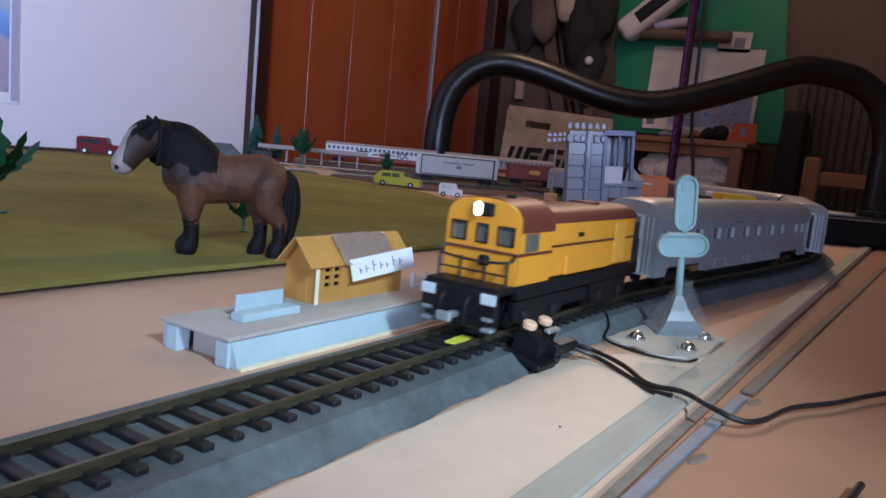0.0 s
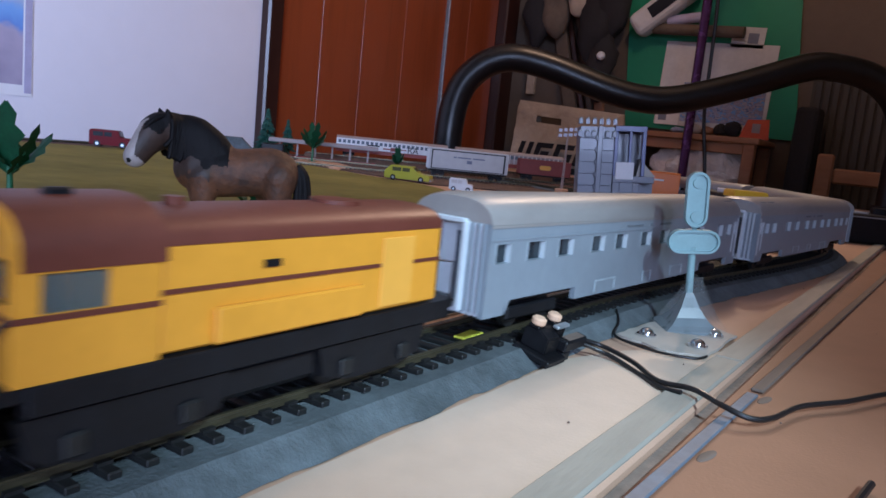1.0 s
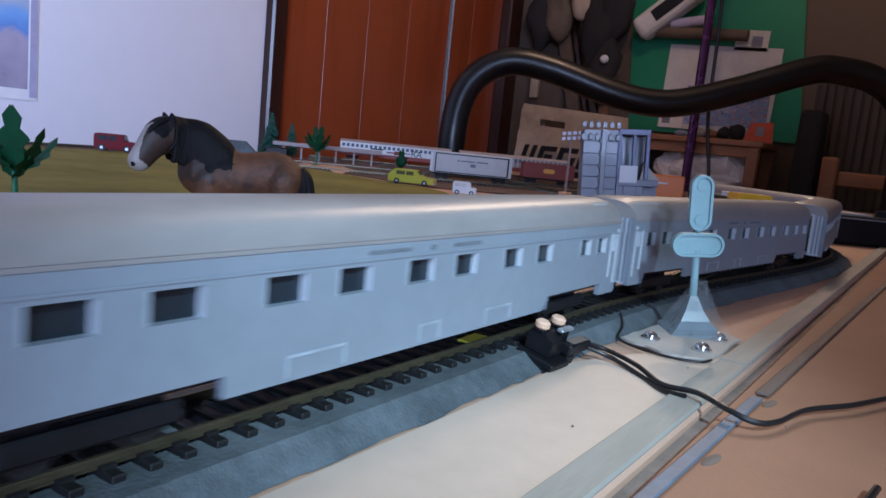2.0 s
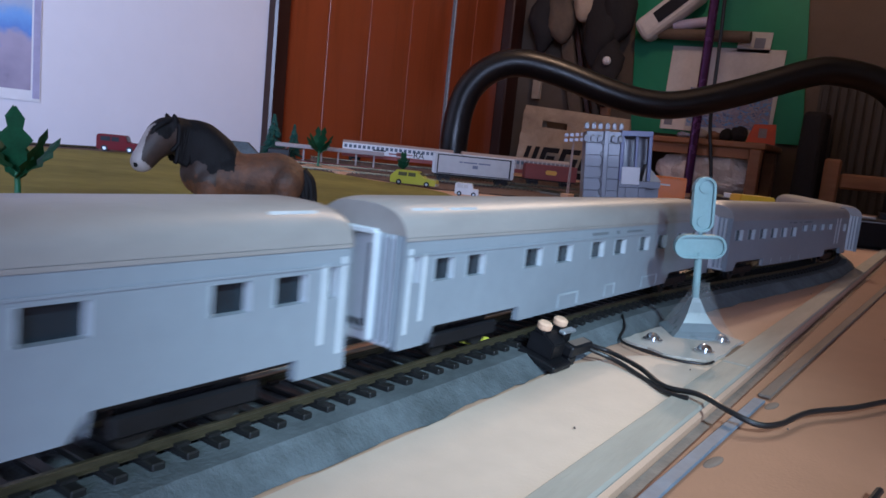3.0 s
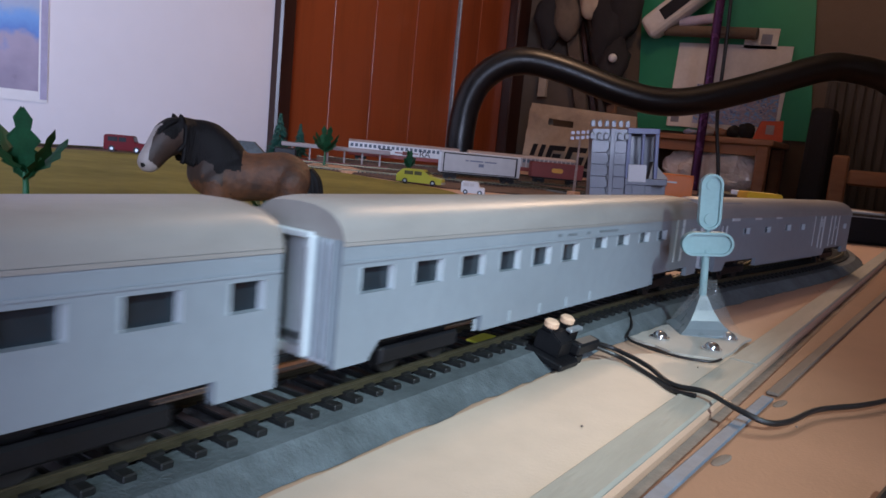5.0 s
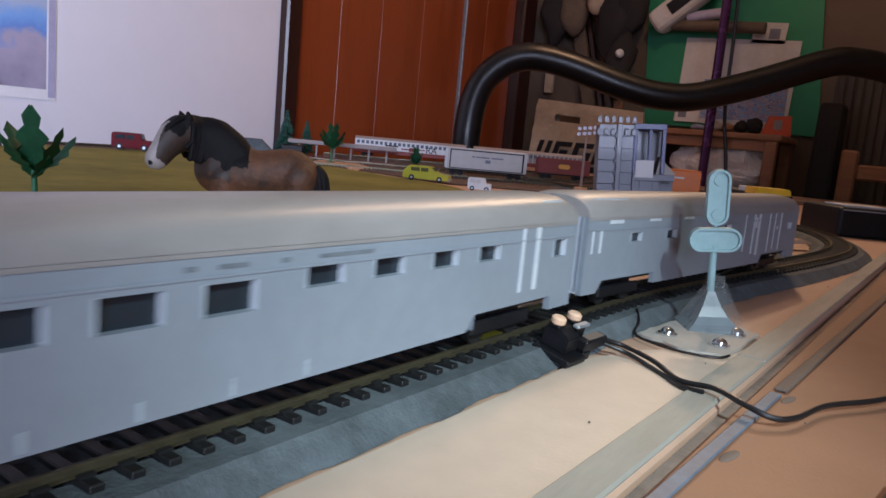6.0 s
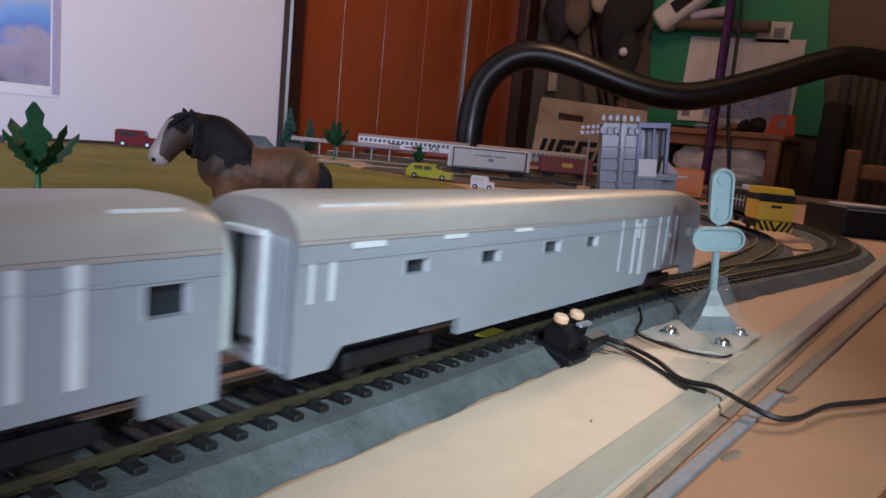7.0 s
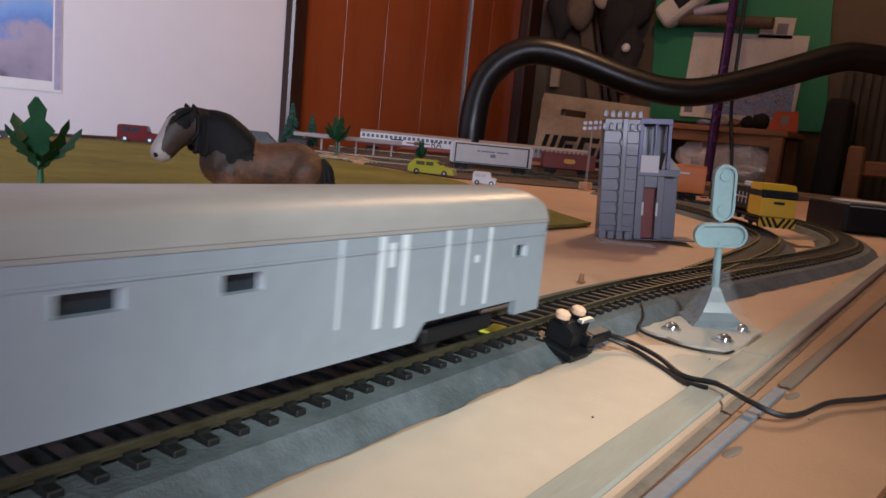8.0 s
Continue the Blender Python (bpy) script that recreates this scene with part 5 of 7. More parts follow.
def sensor():
    s = thing("track_sensor", pose(0.2165, 0.0990, 0.0012, 13, 0, -3), "black plastic track sensor box with two pale knobs", "sensor")
    turn = Matrix.Rotation(radians(90), 4, "Z")
    part("foot", box(new_bm(), 0.0, 0.0125, 0.0, 0.0150, 0.0, 0.0024, 0.0005), M_BLACK, s)
    part("tongue", box(new_bm(), 0.0040, 0.0095, 0.0151, 0.0185, 0.0006, 0.0018, 0.0003), M_BLACK, s)
    hb = prism(new_bm(), [(0.0040, 0.0025), (0.0140, 0.0025), (0.0140, 0.0090), (0.0125, 0.0100), (0.0085, 0.0102), (0.0040, 0.0080)], -0.0118, -0.0032, turn)
    bmesh.ops.bevel(hb, geom=hb.edges[:], offset=0.0004, segments=2, affect="EDGES")
    part("housing", hb, M_BLACK, s)
    part("bar_support", box(new_bm(), 0.0119, 0.0180, 0.0060, 0.0115, -0.0004, 0.0098, 0.0004), M_BLACK, s)
    part("top_bar", box(new_bm(), 0.0100, 0.0185, 0.0050, 0.0075, 0.0103, 0.0116, 0.0004), M_GREYMET, s)
    for x in (0.0050, 0.0158):
        part("knob_seat", box(new_bm(), x - 0.0022, x + 0.0022, 0.0086, 0.0128, 0.0099, 0.0110, 0.0003), M_BLACK, s)
        part("knob", tube(new_bm(), [(x, 0.0106, 0.0110), (x, 0.0106, 0.0115), (x, 0.0106, 0.0130), (x, 0.0106, 0.0136)], [0.0022, 0.0026, 0.0026, 0.0019], 18), M_PEACH, s, "pale wooden knob")
    part("plug", box(new_bm(), 0.0120, 0.0275, 0.0010, 0.0056, 0.0030, 0.0072, 0.0006), M_BLACK, s)
    part("plug_label", box(new_bm(), 0.0145, 0.0255, 0.0016, 0.0050, 0.0073, 0.0075, 0.0001), M_DARKSTRIP, s, "brown label on the plug")
    part("plug_foot", box(new_bm(), 0.0126, 0.0180, 0.0014, 0.0056, -0.0006, 0.0029, 0.0004), M_BLACK, s)
    c = thing("power_cable", pose(0, 0, 0), "twin black rubber cable lying over the boards", "cable")
    ends = [(0.2425, 0.1008, 0.0072), (0.2495, 0.0930, 0.0048), (0.2440, 0.0795, 0.0035), (0.2315, 0.0665, 0.0030), (0.2275, 0.0545, 0.0045), (0.2210, 0.0440, 0.0040), (0.2215, 0.0360, 0.0022), (0.2290, 0.0312, 0.0018), (0.2490, 0.0264, 0.0018), (0.2685, 0.0156, 0.0018), (0.2975, 0.0028, 0.0018), (0.36, -0.03, 0.0018), (0.50, -0.10, 0.0018)]
    part("lead", tube(new_bm(), curve_points(ends, 10), 0.0009, 12), M_CABLE, c)
    twin = [(0.2420, 0.1000, 0.0062), (0.2475, 0.0900, 0.0028), (0.2395, 0.0765, 0.0016), (0.2290, 0.0650, 0.0020), (0.2265, 0.0575, 0.0028)]
    part("lead", tube(new_bm(), curve_points(twin, 10), 0.0008, 12), M_CABLE, c)
    # the stretch round the card draws the card's edge shadow as wire
    thin = solo("wire_and_card_shadow", tube(new_bm(), curve_points([(0.308, 0.1110, 0.0068), (0.296, 0.1050, 0.0040), (0.282, 0.1010, 0.0020), (0.2745, 0.0900, 0.0018), (0.2725, 0.0780, 0.0018), (0.2760, 0.0670, 0.0018), (0.282, 0.0642, 0.0022)], 8), 0.0005, 8), M_CABLE, "thin dark wire, carried on round the signal card as its edge shadow", "wire")
    solo("marker_tape", box(new_bm(), -0.0062, 0.0062, -0.0026, 0.0026, 0, 0.0008, 0.0002), M_NEON, "lime-yellow tape marker between the rails", "tape", pose(0.2100, 0.1262, RAIL_TOP - 0.0022, 0, 0, 4))
    solo("dark_rod", tube(new_bm(), curve_points([(0.1545, 0.0125, 0.001), (0.163, 0.0085, 0.0012), (0.175, 0.0065, 0.0012), (0.20, 0.0035, 0.0012)], 6), 0.0010, 8), M_CABLE, "short dark cord on the front board", "cord")


# ---- tower of toy bricks ----
def tower():
    t = thing("brick_tower", pose(0.575, 0.2275, 0.0), "blue-grey toy brick tower with studded battlements", "toy tower")
    t.matrix_basis = pose(0.585, 0.239, 0.0, -1.5, -3.5, -60)
    W, D, H = 0.031, 0.031, 0.0985
    def brick(name, x0, x1, y0, y1, z0, z1, m=M_LEGO, b=0.0003):
        return part(name, box(new_bm(), x0, x1, y0, y1, z0, z1, b), m, t)
    # solid part: courses of bricks
    for k in range(10):
        z = 0.0012 + k * 0.0096
        brick("brick", -0.018, -0.002, -0.014, 0.014, z, z + 0.00955)
        brick("brick", -0.0015, 0.010, -0.0136, 0.0136, z, z + 0.00955)
    part("rib", box(new_bm(), -0.004, 0.0, -0.0182, -0.0142, 0.0012, 0.0975, 0.0004), M_LEGO, t)
    for k in range(9):
        brick("clip", -0.0052, -0.0036, -0.0170, -0.0142, 0.006 + k * 0.0100, 0.0105 + k * 0.0100)
    for k in range(4):
        brick("base_block", -0.018 + k * 0.0068, -0.0124 + k * 0.0068, -0.0190, -0.0150, 0, 0.0070)
    # battlements with pale studs
    for row_ in range(2):
        z = 0.0885 if row_ == 0 else 0.0985
        for k in range(6):
            brick("merlon", -0.020 + k * 0.0055, -0.0165 + k * 0.0055, -0.0172, -0.0142, z, z + 0.0045)
            part("stud", tube(new_bm(), [(-0.0182 + k * 0.0055, -0.0157, z + 0.0045), (-0.0182 + k * 0.0055, -0.0157, z + 0.0055)], 0.0013, 10), M_STUD, t)
    # open side storeys
    x0, x1 = 0.0104, 0.036
    for a, b, c, d in ((x0, x0 + 0.003, 0.058, 0.094), (x1 - 0.003, x1, 0.058, 0.094), (x0 + 0.012, x0 + 0.0142, 0.058, 0.094)):
        brick("pillar", a, b, -0.012, -0.008, c, d, M_LEGOBLUE)
    brick("lintel", x0, x1, -0.0125, 0.012, 0.094, 0.0985, M_LEGOBLUE)
    brick("back_panel", x0, x1, 0.009, 0.012, 0.0012, 0.094)
    brick("storey_floor", x0, x1 + 0.008, -0.0135, 0.012, 0.0525, 0.0578)
    brick("paper_note", x0 + 0.002, x0 + 0.0165, -0.0142, -0.0138, 0.055, 0.0690, M_PAPER, 0.0001)
    brick("door_frame", x0, x0 + 0.006, -0.0130, -0.0085, 0.0012, 0.0525)
    brick("door_frame", x0 + 0.0165, x0 + 0.022, -0.0130, -0.0085, 0.0012, 0.0525)
    brick("door_lintel", x0 + 0.006, x0 + 0.0165, -0.0130, -0.0085, 0.043, 0.0525)
    brick("dark_door", x0 + 0.006, x0 + 0.0165, -0.006, -0.005, 0.0012, 0.043, M_MAROON)
    for x in (x0 + 0.0058, x0 + 0.0172):
        brick("white_hinge", x - 0.0008, x + 0.0008, -0.0138, -0.0130, 0.020, 0.031, M_WHITE, 0.0001)
    brick("side_wall", x0 + 0.0235, x1 + 0.010, 0.002, 0.006, 0.0012, 0.0525)
    brick("baseplate", -0.022, x1 + 0.024, -0.014, 0.018, 0.0, 0.0011)
    part("roof_wedge", prism(new_bm(), [(x1 - 0.006, 0.0579), (x1 + 0.010, 0.0579), (x1 - 0.003, 0.072)], -0.008, 0.006), M_CARD, t)
    g = thing("wire_frame", pose(0.555, 0.2205, 0.0), "flat grey plastic frame lying by the tower", "frame")
    for i in range(2):
        part("bar", box(new_bm(), -0.022, 0.022, -0.001 - i * 0.010, 0.0 - i * 0.010, 0.0, 0.0010), M_PINKGREY, g).matrix_basis = pose(0, 0, 0, 0, 0, -55)
    part("bar", box(new_bm(), -0.0007, 0.0007, -0.010, 0.0, 0.0, 0.0012), M_PINKGREY, g).matrix_basis = pose(0, 0, 0, 0, 0, -55)


# ---- plants ----
def leaf_tree(x, y, z, h, name, label, seed, spread=0.5, turn=0):
    """A flat-leaved plastic tree: stem and fans of lobed leaves."""
    rnd = random.Random(seed)
    t = thing(name, pose(x, y, z, 0, 0, turn), label, "model tree")
    part("trunk", tube(new_bm(), curve_points([(0, 0, 0), (0.0006, 0, h * 0.22), (-0.0006, 0, h * 0.42), (0, 0, h * 0.62)], 5), [h * (0.035 - 0.0012 * k) for k in range(16)], 9), M_LEAF, t)
    part("foot", tube(new_bm(), [(0, 0, 0), (0, 0, 0.0012)], h * 0.10, 16), M_LEAF, t)
    n = 6
    for k in range(n):
        a = 2 * math.pi * k / n + rnd.uniform(-0.3, 0.3)
        lift = (0.55, 0.98, 0.72)[k % 3]
        base = h * rnd.uniform(0.28, 0.36)
        reach = h * spread * rnd.uniform(0.7, 1.0) * (1.15 - lift * 0.75)
        tip = Vector((math.cos(a) * reach, math.sin(a) * reach, base + (h - base) * lift))
        d = tip - Vector((0, 0, base))
        side = Vector((-math.sin(a), math.cos(a), 0))
        bm = new_bm()
        lobes = 4
        left, right_ = [], []
        for j in range(lobes * 2 + 1):
            u = j / (lobes * 2)
            w = h * 0.125 * math.sin(math.pi * min(1, u * 0.92 + 0.06)) ** 0.8 * (1.25 if j % 2 else 0.62)
            p = Vector((0, 0, base)) + d * u + Vector((0, 0, -h * 0.05 * math.sin(math.pi * u)))
            left.append(bm.verts.new(p + side * w))
            right_.append(bm.verts.new(p - side * w))
        mids = [bm.verts.new((l.co + r.co) / 2 + Vector((0, 0, h * 0.012))) for l, r in zip(left, right_)]
        for j in range(lobes * 2):
            bm.faces.new((left[j], mids[j], mids[j + 1], left[j + 1]))
            bm.faces.new((mids[j], right_[j], right_[j + 1], mids[j + 1]))
        bmesh.ops.solidify(bm, geom=bm.faces[:], thickness=h * 0.02)
        part("leaf", bm, M_LEAF, t)
    return t


def pine(x, y, h, seed):
    rnd = random.Random(seed)
    t = thing("pine_tree", pose(x, y, 0.0), "small dark green model pine tree", "model tree", "model trees")
    part("trunk", tube(new_bm(), [(0, 0, 0), (0, 0, h * 0.95)], [h * 0.04, h * 0.008], 8), M_WOOD, t)
    bm = new_bm()
    for k in range(150):
        u = rnd.uniform(0.10, 1.0)
        a = rnd.uniform(0, 2 * math.pi)
        r = h * 0.36 * (1.03 - u) * rnd.uniform(0.75, 1.15) + h * 0.01
        p = Vector((0, 0, h * u + h * 0.03))
        q = Vector((math.cos(a) * r, math.sin(a) * r, h * u - h * 0.05))
        tube(bm, [p, (p + q) / 2 + Vector((0, 0, h * 0.015)), q], [h * 0.022, h * 0.030, h * 0.004], 5)
    part("crown", bm, M_PINE, t)


# ---- toy vehicles ----
def toy_car(name, at, L, W, H, paint, label, boxy=False, windows=M_DARKGLASS):
    c = thing(name, at, label, "toy car")
    g = H * 0.12
    hood = H * 0.58
    if boxy:
        body = [(-L / 2, g), (L / 2, g), (L / 2, hood), (L * 0.26, hood * 1.05), (L * 0.20, H), (-L * 0.47, H), (-L / 2, H * 0.9)]
    else:
        body = [(-L / 2, g), (L / 2, g), (L / 2, hood * 0.85), (L * 0.24, hood * 1.05), (L * 0.08, H), (-L * 0.36, H), (-L * 0.48, hood * 1.1), (-L / 2, hood)]
    bm = prism(new_bm(), body, -W / 2, W / 2)
    bmesh.ops.bevel(bm, geom=bm.edges[:], offset=H * 0.04, segments=2, affect="EDGES")
    part("body", bm, paint, c)
    for s in (-1, 1):
        ya, yb = sorted((s * W * 0.5, s * (W * 0.5 + 0.0003)))
        for a, b in ((-0.40, -0.16), (-0.13, 0.05)) if boxy else ((-0.32, -0.13), (-0.10, 0.06)):
            part("side_window", box(new_bm(), L * a, L * b, ya, yb, H * 0.63, H * 0.88), windows, c)
    part("windscreen", box(new_bm(), -0.0003, 0.0003, -W * 0.42, W * 0.42, -H * 0.15, H * 0.15), windows, c).matrix_basis = pose(L * (0.237 if boxy else 0.168), 0, H * 0.82, 0, -(18 if boxy else 50), 0)
    part("bumper", box(new_bm(), L / 2, L / 2 + H * 0.06, -W * 0.46, W * 0.46, g, g + H * 0.16, 0.0003), M_GREYMET, c)
    for x in (-L * 0.3, L * 0.31):
        for s in (-1, 1):
            w = part("wheel", tube(new_bm(), [(x, s * W * 0.36, H * 0.19), (x, s * W * 0.515, H * 0.19)], H * 0.19, 16), M_BLACK, c)
            part("hub", tube(new_bm(), [(x, s * W * 0.515, H * 0.19), (x, s * W * 0.525, H * 0.19)], H * 0.09, 12), M_GREYMET, w)
    return c


def wagon(name, at, L, H, paint, label, trim=None, plate=None, end=None):
    """A box wagon on a flat underframe with two bogies."""
    w = thing(name, at, label, "model wagon")
    hw = 0.0155
    part("box_body", box(new_bm(), -L / 2, L / 2, -hw, hw, 0.0125, H, 0.0006), paint, w)
    part("wagon_roof", box(new_bm(), -L / 2 - 0.0006, L / 2 + 0.0006, -hw - 0.0006, hw + 0.0006, H, H + 0.0016, 0.0006), end or paint, w)
    part("underframe", box(new_bm(), -L / 2 + 0.001, L / 2 - 0.001, -hw * 0.8, hw * 0.8, 0.0095, 0.0124), M_BLACK, w)
    for s in (-1, 1):
        x = s * (L / 2 + 0.0004)
        part("end_door", box(new_bm(), x - 0.0004, x + 0.0004, -hw * 0.92, hw * 0.92, 0.0135, H - 0.001), end or paint, w)
        for k in range(5):
            y = -hw * 0.8 + hw * 0.4 * k
            part("door_bar", box(new_bm(), min(x, x + s * 0.001), max(x, x + s * 0.001), y - 0.0005, y + 0.0005, 0.0135, H - 0.001), end or paint, w)
        bogie(w, s * (L / 2 - 0.020), span=0.012)
        part("coupler", box(new_bm(), min(x, x + s * 0.009), max(x, x + s * 0.009), -0.001, 0.001, 0.0065, 0.008), M_BLACK, w)
    if trim:
        for s in (-1, 1):
            ya, yb = sorted((s * hw, s * (hw + 0.0004)))
            for x0, x1, z0, z1 in ((-L / 2 + 0.004, -L / 2 + 0.0062, 0.0135, H - 0.001), (L / 2 - 0.0085, L / 2 - 0.0055, 0.0135, H - 0.001), (-L / 2 + 0.0063, L / 2 - 0.0086, H - 0.0030, H - 0.001), (-L / 2 + 0.0063, L / 2 - 0.0086, 0.0135, 0.0150)):
                part("edge_line", box(new_bm(), x0, x1, ya, yb, z0, z1), trim, w)
    if plate:
        for s in (-1, 1):
            ya, yb = sorted((s * hw, s * (hw + 0.0004)))
            for x0, x1, z0, z1 in plate[1]:
                part("lettering_bar", box(new_bm(), x0, x1, ya, yb, z0, z1), plate[0], w)
    return w


def shunter():
    """The second yellow locomotive, seen end on."""
    y = thing("yellow_locomotive", pose(0.772, 0.156, RAIL_TOP + 0.0002, 0, 0, 33), "bright yellow model locomotive with black chevron front", "model locomotive")
    half, L, H = 0.0172, 0.175, 0.0445
    bm = prism(new_bm(), [(0.0, 0.0125), (0.036, 0.0125), (0.036, H), (0.006, H), (0.001, 0.031)], -half, half)
    bmesh.ops.bevel(bm, geom=bm.edges[:], offset=0.0012, segments=2, affect="EDGES")
    part("cab", bm, M_YELLOW2, y)
    part("long_hood", box(new_bm(), 0.0362, L, -half * 0.92, half * 0.92, 0.0150, H - 0.006, 0.001), M_BLACK, y, "black painted engine hood")
    part("roof_hatch", box(new_bm(), 0.030, 0.075, -half * 0.6, half * 0.6, H - 0.0059, H - 0.001, 0.0006), M_PAPER, y)
    part("window_band", box(new_bm(), -0.0002, 0.0358, -half - 0.0003, half + 0.0003, 0.0305, 0.0385, 0.0012), M_BLACK, y, "black window band")
    for s in (-1, 1):
        part("windscreen", box(new_bm(), -0.0006, 0.0, s * 0.008 - 0.0062, s * 0.008 + 0.0062, 0.0318, 0.0375), M_DARKGLASS, y)
        part("white_rail", box(new_bm(), 0.040, 0.080, s * (half + 0.0002) - 0.0002, s * (half + 0.0002) + 0.0002, 0.0270, 0.0282), M_WHITE, y)
        for k in range(4):
            part("rail_post", box(new_bm(), 0.042 + k * 0.011, 0.0432 + k * 0.011, s * (half + 0.0002) - 0.0002, s * (half + 0.0002) + 0.0002, 0.0212, 0.0325), M_WHITE, y)
    part("number_bar", box(new_bm(), -0.0004, 0.0008, -0.005, 0.005, 0.0250, 0.0275), M_BLACK, y)
    part("running_plate", box(new_bm(), -0.003, L + 0.002, -half, half, 0.0098, 0.0124, 0.0005), M_BLACK, y)
    part("pilot", box(new_bm(), -0.0035, 0.0, -half, half, 0.0025, 0.0122, 0.0005), M_YELLOW2, y)
    for k in range(6):
        b = part("chevron", box(new_bm(), -0.0008, 0.0, -0.0012, 0.0012, -0.0055, 0.0055), M_BLACK, y)
        b.matrix_basis = pose(-0.0036, (-0.0142 + 0.0057 * k), 0.0074, 32 if k < 3 else -32, 0, 0)
    for x in (0.035, 0.14):
        bogie(y, x, 0.0055, 0.02)
    return y


def railcar(at, L, label, body, lower):
    r = thing("white_railcar", at, label, "model railcar")
    hw, H = 0.0155, 0.045
    part("car_body", box(new_bm(), -L / 2, L / 2, -hw, hw, 0.018, H - 0.004, 0.0008), body, r)
    part("lower_side", box(new_bm(), -L / 2, L / 2, -hw - 0.0002, hw + 0.0002, 0.009, 0.0179, 0.0004), lower, r)
    bm = prism(new_bm(), [(-hw, 0), (hw, 0), (hw * 0.8, 0.004), (0, 0.006), (-hw * 0.8, 0.004)], -L / 2, L / 2, Matrix.Translation((0, 0, H - 0.0039)) @ Matrix.Rotation(radians(90), 4, "Z"))
    part("car_roof", bm, M_PINKGREY, r)
    n = int(L / 0.011)
    for k in range(n):
        x = -L / 2 + 0.008 + (L - 0.016) * k / (n - 1)
        for s in (-1, 1):
            part("window", box(new_bm(), x - 0.0034, x + 0.0034, s * (hw + 0.0001) - 0.0002, s * (hw + 0.0001) + 0.0002, 0.0300, 0.0375), M_INSIDE, r)
            part("flute", box(new_bm(), x - 0.0055, x - 0.0045, s * (hw + 0.0001) - 0.0003, s * (hw + 0.0001) + 0.0003, 0.0185, 0.0405), M_WHITE, r)
    for s in (-1, 1):
        bogie(r, s * (L / 2 - 0.03), span=0.014)
    return r


def text_part(words, size, material, parent, m, name="lettering"):
    cu = bpy.data.curves.new(name, "FONT")
    cu.body, cu.size, cu.extrude = words, size, 0.0002
    tmp = bpy.data.objects.new("tmp", cu)
    scene.collection.objects.link(tmp)
    me = bpy.data.meshes.new_from_object(tmp.evaluated_get(bpy.context.evaluated_depsgraph_get()))
    bpy.data.objects.remove(tmp)
    me.materials.clear()
    me.materials.append(material)
    ob = new(name, me)
    ob.parent = parent
    ob.matrix_basis = m
    return ob


